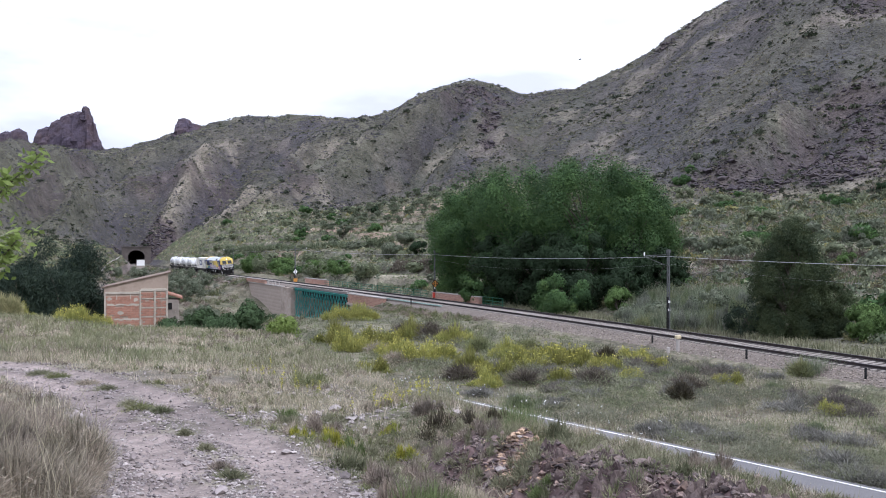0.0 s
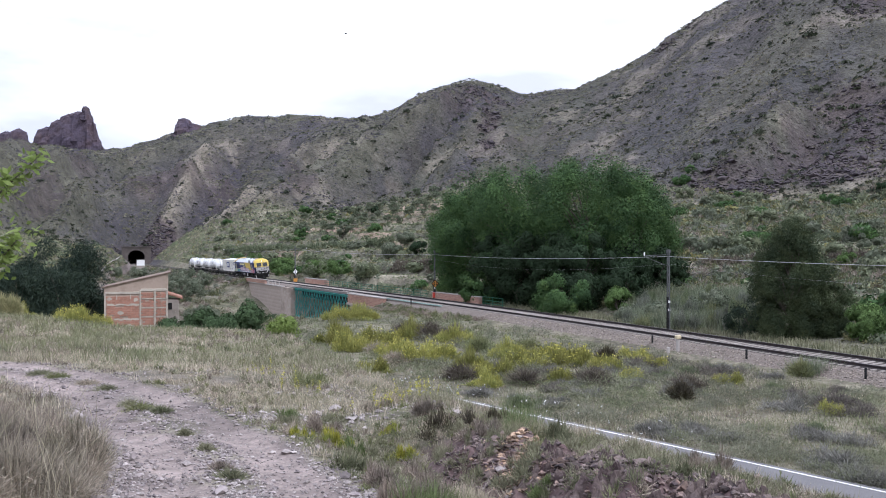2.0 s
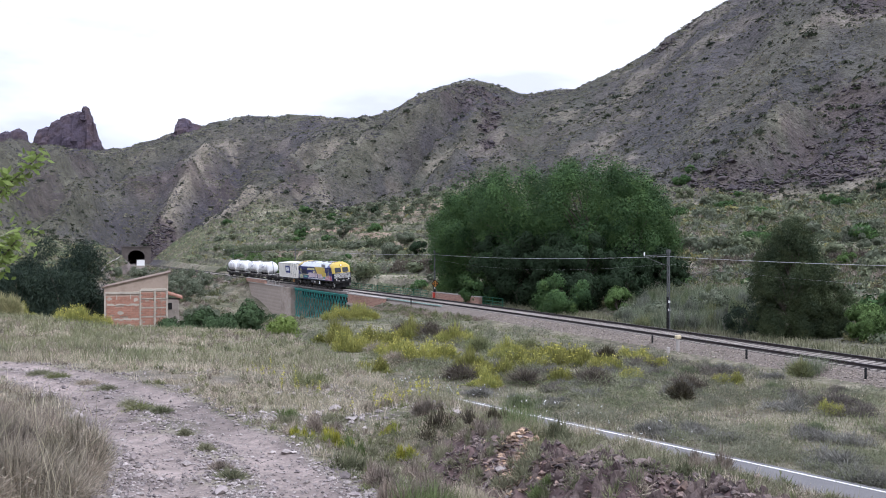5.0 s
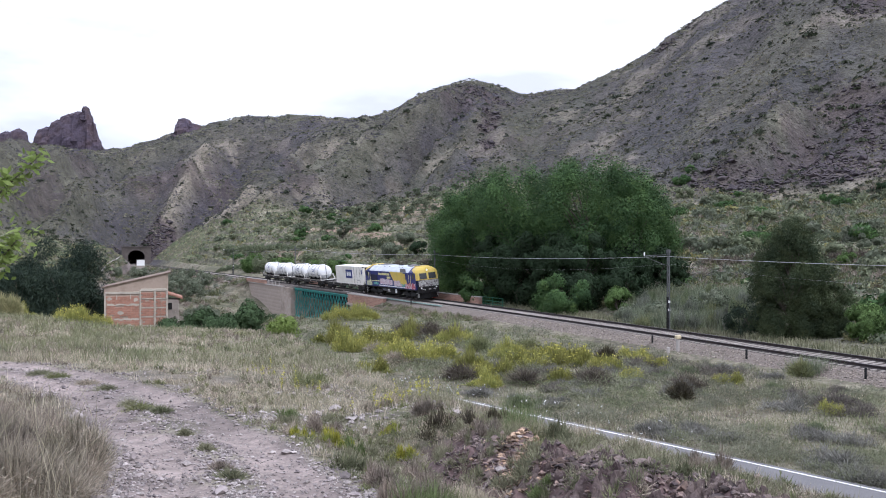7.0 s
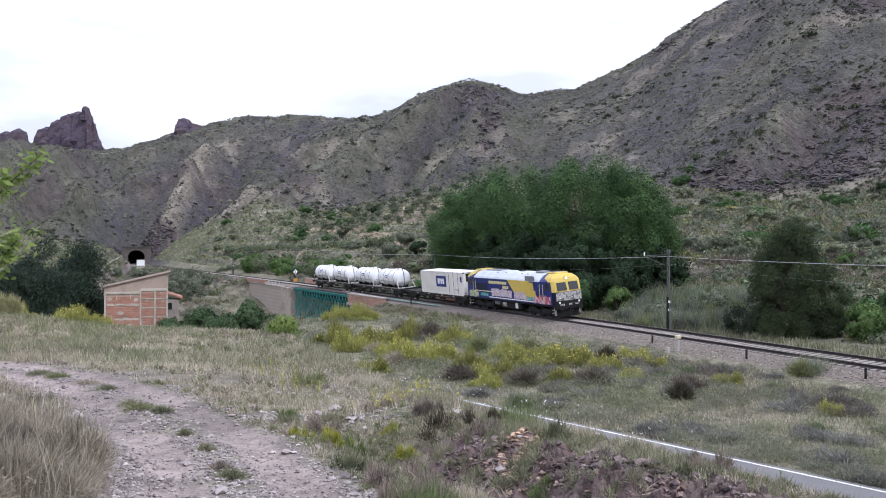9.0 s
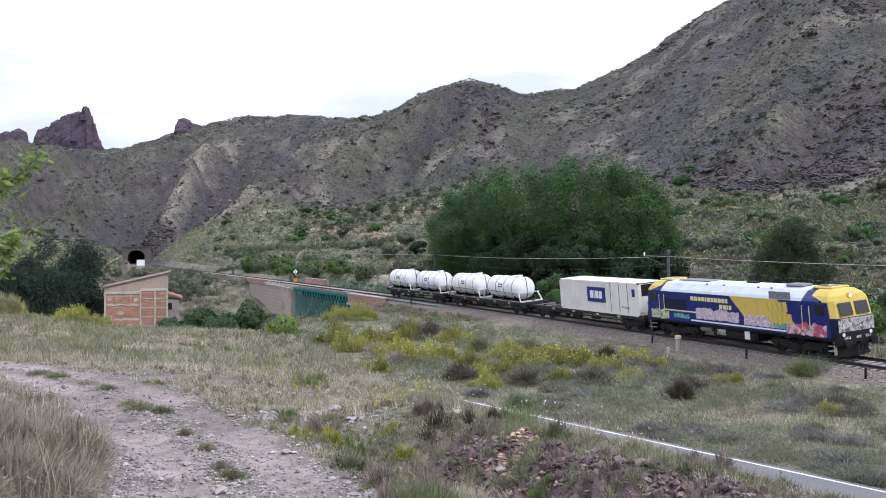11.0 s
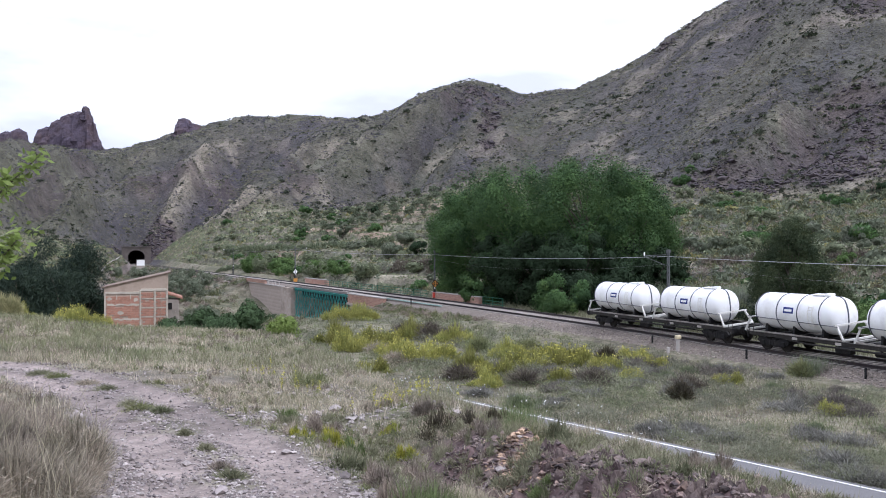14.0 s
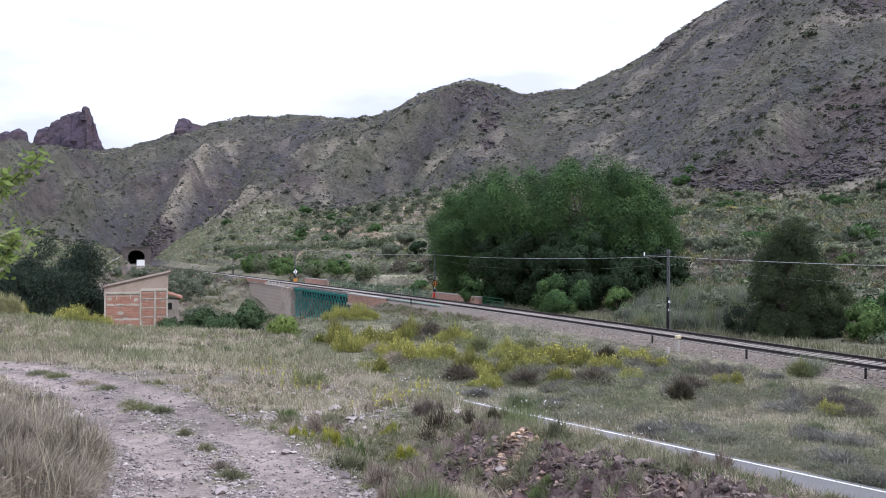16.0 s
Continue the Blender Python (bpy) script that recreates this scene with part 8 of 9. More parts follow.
M["fieldgrey"] = shade("lavender_grey_twigs", (0.25, 0.245, 0.22), 0.9, vary=[(0.7, (0.17, 0.165, 0.15), 0.42, 0.6)], island=0.3, leaf=0.15)
M["fieldbrown"] = shade("brown_grey_twigs", (0.19, 0.17, 0.15), 0.9, vary=[(0.7, (0.125, 0.112, 0.1), 0.42, 0.6)], island=0.3, leaf=0.15)
M["fieldgreen"] = shade("dull_green_twigs", (0.195, 0.225, 0.13), 0.9, vary=[(0.7, (0.14, 0.165, 0.095), 0.42, 0.6)], island=0.3, leaf=0.2)
M["fieldgrass"] = shade("soft_field_grass", (0.225, 0.23, 0.14), 0.9, vary=[(0.2, (0.18, 0.2, 0.11), 0.42, 0.6), (0.6, (0.265, 0.25, 0.175), 0.52, 0.7)], island=0.25, leaf=0.25)
M["herb"] = shade("grey_green_herb", (0.265, 0.258, 0.175), 0.85, vary=[(0.5, (0.14, 0.15, 0.09), 0.42, 0.62)], island=0.4, leaf=0.2)
M["greydry"] = shade("grey_olive_twigs", (0.27, 0.245, 0.185), 0.9, vary=[(1.1, (0.2, 0.18, 0.135), 0.42, 0.6)], island=0.4, leaf=0.2)
M["fresher"] = shade("green_herb", (0.195, 0.215, 0.11), 0.8, vary=[(0.7, (0.22, 0.22, 0.11), 0.45, 0.65)], island=0.4, leaf=0.25)
M["drytwig"] = shade("grey_brown_twigs", (0.31, 0.258, 0.215), 0.9, vary=[(1.3, (0.19, 0.165, 0.14), 0.42, 0.6)], island=0.4, leaf=0.15)
M["paledry"] = shade("pale_dry_herb", (0.455, 0.39, 0.315), 0.9, vary=[(0.9, (0.3, 0.27, 0.215), 0.42, 0.62)], island=0.4, leaf=0.2)
M["thorn"] = shade("dark_thorn_twigs", (0.075, 0.065, 0.05), 0.9, vary=[(2, (0.11, 0.1, 0.06), 0.45, 0.65)], island=0.4, leaf=0.1)
M["spurge"] = shade("yellow_green_spurge", (0.36, 0.35, 0.07), 0.8, vary=[(5, (0.2, 0.24, 0.07), 0.45, 0.6)], island=0.35, leaf=0.3)
M["fresh"] = shade("fresh_green_grass", (0.155, 0.195, 0.085), 0.7, island=0.35, leaf=0.3)
M["talldry"] = shade("tall_dry_grass", (0.43, 0.375, 0.295), 0.9, vary=[(1.2, (0.27, 0.245, 0.195), 0.42, 0.62)], island=0.4, leaf=0.2)
M["palestalk"] = shade("pale_straw", (0.42, 0.38, 0.28), 0.8, island=0.25, leaf=0.2)
near_grass()


def field_scrub():
    """Low grey-green bushes between road and railway."""
    g = np.random.default_rng(40)
    x, y, g = open_ground(5200, 24, 100, 41)
    rd = to_path(x, y, ROAD)
    b = to_path(x, y, BANK)
    ok = (b < -5) & (fbm(x / 5, y / 5, 3, 110) + g.uniform(-0.1, 0.1, len(x)) > 0.5)
    x, y = x[ok], y[ok]
    rad = g.lognormal(-0.85, 0.4, len(x)) * 1.1
    h = len(x) // 3
    for a, b2, mat, nm, lb in ((0, 2 * h, "grey", "grey_scrub", "low grey-green scrub beside the railway"), (2 * h, len(x), "grey2", "olive_scrub", "low olive scrub beside the railway")):
        v, f = twigs(x[a:b2], y[a:b2], rad[a:b2], rad[a:b2] * 0.8, 190, np.maximum(0.007, y[a:b2] * 0.00024), 43 + a, 0.78, 92)
        stuff(nm, lb, "scrub", v, f, M[mat])
    # low mounds that stand out in the field
    kinds = []
    gg = random.Random(48)
    for mat, lb in (("fieldgrey", "low grey lavender-like shrub in the field"), ("fieldbrown", "low brown-grey dry shrub in the field"), ("fieldgreen", "low green shrub in the field")):
        sx, sy = g.normal(0, 0.38, 7), g.normal(0, 0.38, 7)
        v, f = twigs(sx, sy, g.uniform(0.3, 0.6, 7), g.uniform(0.3, 0.62, 7), 300, 0.011, 49 + len(kinds), 0.5, 92, np.zeros(7))
        kinds.append(tagged(new("shrub", soup("shrub", v, f, M[mat])), lb, "bush", "low shrubs of the field"))
    placed = [False, False, False]
    for i in range(125):
        yy = gg.uniform(25, 62)
        xx = gg.uniform(0.02, 0.5) * yy
        if float(by_line(np.array([xx]), np.array([yy]))[1][0]) > -5.2 or -1.2 < float(to_path(np.array([xx]), np.array([yy]), ROAD)[0]) < 7.2:
            continue
        if float(to_path(np.array([xx]), np.array([yy]), BANK)[0]) > -3:
            continue
        k = (0, 1, 0, 2, 1, 0, 0)[i % 7]
        m = pose(xx, yy, z_at(xx, yy) - 0.04, 0, 0, gg.uniform(0, 360))
        if placed[k]:
            o = copy_thing(kinds[k], m)
        else:
            o, placed[k] = kinds[k], True
            o.matrix_basis = m
        c = gg.uniform(0.6, 1.35)
        o.scale = (c * gg.uniform(1.0, 1.5), c, c * gg.uniform(0.7, 1.1))
    # pale drooping grass by the track
    px, py = g.normal(21.0, 0.45, 60), g.normal(53.0, 0.5, 60)
    v, f = blades(px, py, 1.0, 0.016, 10, 47, 1.3, 0.12)
    tagged(new("grass_clump", soup("grass_clump", v, f, M["reed"])), "tall drooping pale green grass clump", "grass")


field_scrub()


def broom_variant(seed, size, bloom):
    """A broom bush of thin upright stems with yellow blossom."""
    g = np.random.default_rng(seed)
    plumes = 13
    t = thing("broom_bush", "green broom bush with yellow blossom", "bush", "yellow broom bushes")
    a, r = g.uniform(0, 2 * np.pi, plumes), np.sqrt(g.uniform(0.0, 1, plumes))
    px, py = np.cos(a) * r * 0.62 * size, np.sin(a) * r * 0.62 * size
    ph = g.uniform(0.5, 1.2, plumes) * (1.1 - 0.45 * r) * size
    v, f = twigs(px, py, g.uniform(0.22, 0.42, plumes) * size, ph, 260, 0.016, seed, 0.25, 70, np.zeros(plumes))
    part("stem_mass", soup("stem_mass", v, f, M["broom"]), M["broom"], t)
    tips = v.reshape(-1, 3, 3)[:, 2]
    tips = tips[(g.uniform(0, 1, len(tips)) < 0.14 * bloom * (0.25 + tips[:, 2] / size)) & (tips[:, 2] > 0.15)]
    pts = np.concatenate([tips, tips + g.normal(0, 0.03, tips.shape) * size]) + g.normal(0, 0.01, (2 * len(tips), 3))
    v, f = leaves(pts, 0.03 * size, 0.0, 0.7, seed + 1, 0.0, True)
    part("blossom", soup("blossom", v, f, M["bloom"]), M["bloom"], t, "bright yellow blossom")
    return t


def build_shrubs():
    """Dry brown and grey shrubs among the brooms, and scrub on the slope by the house."""
    for i, (x, y, r, h, mat, lb) in enumerate(((-0.9, 74, 1.5, 1.7, "drydark", "dark brown dry shrub among the brooms"), (0.9, 73, 1.3, 1.4, "drydark", "dark brown dry shrub among the brooms"), (-3.2, 77, 1.4, 1.3, "drydark", "dark brown dry shrub among the brooms"), (-4.4, 64, 1.2, 0.9, "paledry", "pale grey flowering shrub among the brooms"),
                                               (-3.0, 59, 1.1, 0.8, "paledry", "pale grey flowering shrub among the brooms"), (10.4, 59, 1.0, 1.2, "thorn", "dark round bush among the brooms"), (2.6, 66, 1.4, 1.2, "fresher", "green shrub among the brooms"), (6.0, 65, 1.5, 1.1, "fresher", "green shrub among the brooms"), (4.4, 50, 1.3, 0.9, "drydark", "brown dry shrub beside the road"),
                                               (8.2, 50, 1.4, 1.0, "drydark", "brown dry shrub beside the road"), (1.0, 52, 1.2, 0.9, "drydark", "brown dry shrub beside the road"), (12.6, 48, 1.2, 0.9, "drydark", "brown dry shrub beside the road"), (11.5, 45, 0.8, 1.0, "thorn", "dark bush beside the road"), (20.2, 52.5, 0.9, 1.0, "fresher", "green bush beside the track"), (24.5, 47, 1.2, 0.8, "thorn", "dark low bush beside the track"), (-21.1, 45.8, 0.6, 1.15, "yellowpale", "pale yellowish shrub at the edge of the bank"), (-21.9, 46.2, 0.7, 1.2, "yellowpale", "pale yellowish shrub at the edge of the bank"))):
        v, f = twigs(np.array([x]), np.array([y]), np.array([r]), np.array([h]), 1500, 0.017, 400 + i, 0.3, 86)
        tagged(new("shrub", soup("shrub", v, f, M[mat])), lb, "bush", "shrubs of the field")
    g = np.random.default_rng(420)
    for n, near, far, lo, hi, lift in ((1500, 100, 225, -0.29, -0.15, 1.0), (1500, 84, 190, 0.16, 0.5, 1.15)):
        y = g.uniform(near, far, n)
        x = y * g.uniform(lo, hi, n)
        s, d = by_line(x, y)
        ok = (np.abs(d) > 6) & ((lo < 0) | (d > 9)) & (fbm(x / 6, y / 6, 3, 421) + g.uniform(-0.2, 0.2, n) > 0.45)
        x, y = x[ok], y[ok]
        kind = g.integers(0, 3, len(x))
        for k, (mat, lb) in enumerate((("drytwig", "dry brownish scrub on the slope"), ("olivetwig", "olive scrub on the slope"), ("herb" if lo < 0 else "greytwig", "grey-green scrub on the slope"))):
            m = kind == k
            v, f = twigs(x[m], y[m], g.uniform(0.4, 1.4, m.sum()) * lift, g.uniform(0.4, 1.2, m.sum()) * lift, 75, 0.052, 430 + k, 0.4, 90)
            stuff("slope_brush", lb, "scrub", v, f, M[mat])


    # brush along the foot of the embankment
    n = 620
    s, d = g.uniform(164, 330, n), np.concatenate([g.uniform(-24, -4.4, 420), g.uniform(-4.6, -2.7, 200)])
    order = g.permutation(n)
    s, d = s[order], d[order]
    p = np.array([line_at(a, b)[:2] for a, b in zip(s, d)])
    for k, (mat, lb) in enumerate((("drytwig", "dry brownish brush along the embankment"), ("greytwig", "grey-green brush along the embankment"), ("olivetwig", "olive brush along the embankment"))):
        q = p[k::3]
        r = g.uniform(0.6, 1.7, len(q))
        v, f = twigs(q[:, 0], q[:, 1], r, r * g.uniform(0.6, 1.0, len(q)), 80, 0.07, 460 + k, 0.4, 90)
        stuff("slope_brush", lb, "scrub", v, f, M[mat])


M["yellowpale"] = shade("pale_yellow_green_twigs", (0.36, 0.34, 0.185), 0.85, vary=[(1.2, (0.25, 0.25, 0.13), 0.42, 0.6)], island=0.3, leaf=0.3)
M["greytwig"] = shade("grey_green_twigs", (0.22, 0.235, 0.19), 0.9, vary=[(0.8, (0.11, 0.12, 0.095), 0.42, 0.6)], island=0.4, leaf=0.15)
M["drydark"] = shade("dark_dry_twigs", (0.17, 0.15, 0.115), 0.9, vary=[(1.3, (0.10, 0.085, 0.075), 0.42, 0.6)], island=0.4, leaf=0.15)
M["olivetwig"] = shade("olive_twigs", (0.17, 0.18, 0.09), 0.9, vary=[(0.8, (0.11, 0.12, 0.065), 0.42, 0.6)], island=0.4, leaf=0.15)
build_shrubs()
slope_hedges()


def build_broom():
    kinds = [broom_variant(1, 1.25, 0.45), broom_variant(2, 1.2, 0.9), broom_variant(3, 1.3, 0.15)]
    g = random.Random(12)
    spots = [(-6.6, 66, 1.1, 0), (-5.0, 70, 1.3, 0), (-3.2, 62, 1.0, 1), (-1.6, 60, 1.15, 1), (-0.3, 61, 1.0, 1), (-8.4, 72, 1.2, 2), (-4.0, 55, 0.8, 0), (1.6, 55, 0.9, 2), (3.0, 53, 0.95, 0), (5.0, 57, 1.0, 0),
             (7.0, 60, 1.0, 1), (8.4, 58, 0.95, 1), (9.9, 56, 0.9, 1), (12.2, 60, 0.95, 1), (13.0, 57, 0.7, 1), (6.4, 51, 0.7, 0), (2.2, 49, 0.7, 2), (-9.6, 96, 1.2, 0), (-8.0, 95, 1.1, 2), (-11.2, 97, 1.0, 2), (10.6, 52, 0.6, 1), (4.2, 62, 0.9, 2),
             (15.4, 50, 0.6, 0), (-2.6, 75, 1.2, 2), (0.9, 72, 1.1, 2), (17, 41, 0.5, 0), (-18.3, 46.2, 0.8, 1), (-17.0, 46.0, 0.55, 1), (-21.0, 46.6, 0.5, 2)]
    used = set()
    for x, y, sc, k in spots:
        sc = sc * 1.25
        m = pose(x, y, z_at(x, y) - 0.05, 0, 0, g.uniform(0, 360))
        if k not in used:
            used.add(k)
            kinds[k].matrix_basis = m
            kinds[k].scale = (sc * 1.2, sc * 1.2, sc)
        else:
            o = copy_thing(kinds[k], m)
            o.scale = (sc * g.uniform(0.95, 1.5), sc * 1.2, sc * g.uniform(0.75, 1.05))
    # flower spikes and white flower heads on the bank
    gg = np.random.default_rng(50)
    pts, stem = [], Shape()
    for x, y, n, r, h in ((-0.35, 16.4, 22, 0.35, 0.42), (-0.95, 15.6, 12, 0.22, 0.36), (-4.0, 21.3, 14, 0.35, 0.4), (-2.75, 18.3, 12, 0.22, 0.45)):
        for px, py in zip(gg.normal(x, r, n), gg.normal(y, r, n)):
            pz, hh = z_at(px, py), h * gg.uniform(0.7, 1.2)
            tx, ty = gg.normal(0, 0.05, 2)
            stem.tube((px, py, pz - 0.02), (px + tx, py + ty, pz + hh), 0.004, 0.002, 3, False)
            for k in range(13):
                f = gg.uniform(0.5, 1.0)
                pts.append((px + tx * f + gg.normal(0, 0.013), py + ty * f + gg.normal(0, 0.013), pz + hh * f))
    v, f = leaves(np.array(pts), 0.015, 0.0, 0.8, 51)
    stuff("yellow_flowers", "spikes of small yellow wild flowers on the bank", "flowers", v, f, M["bloom"])
    me = stem.mesh("flower_stems")
    me.materials.append(M["fresher"])
    tagged(new("flower_stems", me), "thin green flower stems on the bank", "flowers", kind="stuff")
    n = 130
    y = gg.uniform(10.5, 20, n)
    x = np.interp(y, [4, 9.5, 13, 16.5, 21], [6, 3.3, 1.9, 0.5, -1.1]) - gg.uniform(-1.3, 0.8, n)
    z = land(x, y)[0] + gg.uniform(0.2, 0.5, n)
    c = np.repeat(np.stack([x, y, z], 1), 5, 0) + gg.normal(0, 0.008, (5 * n, 3))
    v, f = leaves(c, 0.0075, 0.5, 0.9, 53)
    stuff("white_flowers", "tiny white flower heads above the grass", "flowers", v, f, M["white"])


build_broom()


def build_reeds():
    g = np.random.default_rng(60)
    n = 1000
    u = g.uniform(0.20, 0.325, n)
    q = g.uniform(80, 98, n) - 40 * (u - 0.2)
    x = u * q
    v, f = blades(x, q, 0.7 + 1.6 * fbm(x / 1.6, q / 1.6, 3, 64) ** 1.6, 0.03, 30, 61, 0.8, 0.5)
    stuff("reed_bed", "tall pale green reed bed behind the track", "reeds", v, f, M["reed"])
    n = 90
    u = g.uniform(0.2, 0.33, n)
    q = g.uniform(78, 95, n) - 40 * (u - 0.2)
    for k, (mat, lb) in enumerate((("reedgreen", "green leafy growth among the reeds"), ("greytwig", "grey feathery growth among the reeds"))):
        v, f = twigs((u * q)[k::2], q[k::2], g.uniform(0.4, 1.0, 45), g.uniform(0.8, 2.3, 45), 420, 0.024, 67 + k, 0.25, 55)
        stuff("reed_growth", lb, "reeds", v, f, M[mat])
    # low brush on the shoulder beside the bridge
    n = 200
    s, d = g.uniform(58, 90, n), -3.4 - 5.0 * g.uniform(0, 1, n) ** 1.2
    p = np.array([line_at(a, b)[:2] for a, b in zip(s, d)])
    for k, (mat, lb) in enumerate((("olivetwig", "olive brush on the railway shoulder"), ("drytwig", "dry brown brush on the railway shoulder"), ("herb", "grey-green brush on the railway shoulder"))):
        m = len(p[k::3])
        v, f = twigs(p[k::3, 0], p[k::3, 1], g.uniform(0.3, 0.9, m), g.uniform(0.2, 0.6, m), 150, 0.022, 64 + k, 0.3, 90)
        stuff("shoulder_brush", lb, "scrub", v, f, M[mat])
    n = 500
    s = g.uniform(88, 150, n)
    d = g.uniform(4.5, 9, n)
    p = np.array([line_at(a, b)[:2] for a, b in zip(s, d)])
    v, f = blades(p[:, 0], p[:, 1], 1.8, 0.035, 8, 62, 0.5, 0.3)
    stuff("reed_bed", "pale green reeds behind the bridge", "reeds", v, f, M["reed"])
    # low growth on the far verge
    n = 1600
    s, d = g.uniform(-10, 75, n), g.uniform(4.2, 7.5, n)
    p = np.array([line_at(a, b)[:2] for a, b in zip(s, d)])
    v, f = blades(p[:, 0], p[:, 1], 0.5, 0.03, 7, 63, 0.7, 0.25)
    stuff("verge_grass", "low grass along the far verge", "grass", v, f, M["herb"])


M["reedgreen"] = shade("reed_green", (0.15, 0.18, 0.1), 0.85, vary=[(0.5, (0.2, 0.21, 0.11), 0.45, 0.62)], island=0.3, leaf=0.2)
build_reeds()


def stone_soup(x, y, r, seed, sink=0.3):
    """Low, uneven stones: stretched and dented octahedra cut to 24 triangles."""
    g = np.random.default_rng(seed)
    z = land(x, y)[0]
    n = len(x)
    base = np.array([(1, 0, 0), (0, 1, 0), (-1, 0, 0), (0, -1, 0), (0, 0, 1), (0, 0, -1), (.62, .62, .5), (-.62, .62, .5), (-.62, -.62, .5), (.62, -.62, .5)], float)
    tri = np.array([(0, 6, 9), (0, 1, 6), (1, 7, 6), (1, 2, 7), (2, 8, 7), (2, 3, 8), (3, 9, 8), (3, 0, 9), (4, 9, 6), (4, 6, 7), (4, 7, 8), (4, 8, 9), (5, 1, 0), (5, 2, 1), (5, 3, 2), (5, 0, 3)])
    v = base[None] * g.uniform(0.65, 1.3, (n, 10, 1)) * g.uniform(0.6, 1.25, (n, 1, 3))
    a = g.uniform(0, 2 * np.pi, n)
    ca, sa = np.cos(a), np.sin(a)
    v = np.stack([v[:, :, 0] * ca[:, None] - v[:, :, 1] * sa[:, None], v[:, :, 0] * sa[:, None] + v[:, :, 1] * ca[:, None], v[:, :, 2] * 0.75], 2)
    v = v * np.asarray(r)[:, None, None] + np.stack([x, y, z + np.asarray(r) * (0.5 - sink)], 1)[:, None, :]
    f = tri[None] + (np.arange(n) * 10)[:, None, None]
    return v.reshape(-1, 3), f.reshape(-1, 3)


def build_stones():
    g = np.random.default_rng(70)
    n = 38000
    y = 7.5 * (26 / 7.5) ** g.uniform(0, 1, n)
    x = -0.9 * y ** 0 + g.uniform(-0.5, 0.2, n) * y
    m = land(x, y)[1]
    pd = np.abs(to_path(x, y, DIRT))
    ok = (m["dirt"] > 0.3) & (pd < 1.9) & (g.uniform(0, 1, n) < np.where(m["rut"] > 0.5, 0.3, 1.0))
    x, y = x[ok], y[ok]
    v, f = stone_soup(x, y, g.lognormal(-4.45, 0.5, len(x)), 71)
    stuff("track_gravel", "pale loose gravel on the dirt track", "gravel", v, f, M["pebble"])
    # coarser stones swept to the edges and the middle of the track
    n = 26000
    y = 7.8 * (30 / 7.8) ** g.uniform(0, 1, n)
    x = g.uniform(-0.5, 0.05, n) * y
    pd = to_path(x, y, DIRT)
    lie = np.exp(-((np.abs(pd) - 1.28) / 0.2) ** 2) + 0.55 * np.exp(-(pd / 0.3) ** 2) + 0.2 * (np.abs(pd) < 1.5)
    ok = g.uniform(0, 1, n) < lie * smooth01((fbm(x / 0.8, y / 0.8, 3, 79) - 0.3) * 4)
    v, f = stone_soup(x[ok], y[ok], g.lognormal(-4.0, 0.42, ok.sum()) * (0.75 + 0.02 * y[ok]), 80)
    stuff("track_stones", "grey and pinkish stones swept to the edges of the dirt track", "stones", v, f, M["trackstone"])
    n = 9000
    y = g.uniform(9, 26, n)
    x = g.uniform(-0.32, 0.08, n) * y
    b = to_path(x, y, BANK)
    ok = (b > 0.3) & (np.abs(to_path(x, y, DIRT)) > 1.3) & (fbm(x / 2, y / 2, 2, 120) > 0.45)
    v, f = stone_soup(x[ok], y[ok], np.minimum(0.055, g.lognormal(-3.95, 0.6, ok.sum())), 72)
    stuff("bank_stones", "pale stones scattered on the grassy bank", "stones", v, f, M["pebble"])
    # loose rubble on the ledge
    n = 2600
    y = g.uniform(7.5, 14.5, n)
    x = np.interp(y, [4, 9.5, 13, 16.5, 21], [6, 3.3, 1.9, 0.5, -1.1]) + g.normal(-1.7, 0.8, n)
    ok = land(x, y)[1]["rock"] > g.uniform(0.1, 0.8, n)
    x, y = x[ok], y[ok]
    v, f = stone_soup(x, y, np.minimum(0.05, g.lognormal(-4.1, 0.5, len(x))), 73, 0.1)
    stuff("broken_rock", "purplish broken rock of the road cutting", "rocks", v, f, M["rubble"])
    # angular rocks that make up the ledge
    n = 6500
    y = g.uniform(7.4, 12.6, n)
    x = np.interp(y, [4, 9.5, 13, 16.5, 21], [6, 3.3, 1.9, 0.5, -1.1]) - g.normal(1.5, 0.55, n)
    ok = fbm(x / 0.6, y / 0.6, 3, 147) > 0.36 + 0.22 * smooth01((y - 10.8) / 1.0)
    x, y = x[ok], y[ok]
    v, f = stone_soup(x, y, np.minimum(0.085, g.lognormal(-3.75, 0.5, len(x))), 76, 0.22)
    stuff("ledge_rocks", "angular grey-purple and reddish rocks of the broken ledge", "rocks", v, f, M["ledgerock"])
    n = 1300
    x, y = g.normal(0.84, 0.15, n), g.normal(11.3, 0.6, n)
    v, f = stone_soup(x, y, np.minimum(0.05, g.lognormal(-4.0, 0.5, n)), 74, 0.2)
    stuff("pale_scree", "pale pinkish scree beside the dark rock", "stones", v, f, M["scree"])
    # stones one can pick out
    for i, (x, y, r) in enumerate(((0.62, 13.0, 0.09), (0.95, 11.6, 0.05), (0.2, 14.6, 0.1), (0.83, 11.5, 0.032), (-3.35, 18.9, 0.13), (-2.2, 16.2, 0.12), (-1.95, 17.0, 0.1), (-3.0, 10.9, 0.06), (-2.0, 12.0, 0.07), (-1.5, 15.4, 0.1))):
        v, f = stone_soup(np.array([x]), np.array([y]), np.array([r]), 200 + i, 0.25)
        tagged(new("boulder", soup("boulder", v, f, M["pebble"])), "angular stone lying on the grassy bank", "stone", "stones on the bank")
    # ballast stones along the near shoulder
    n = 5500
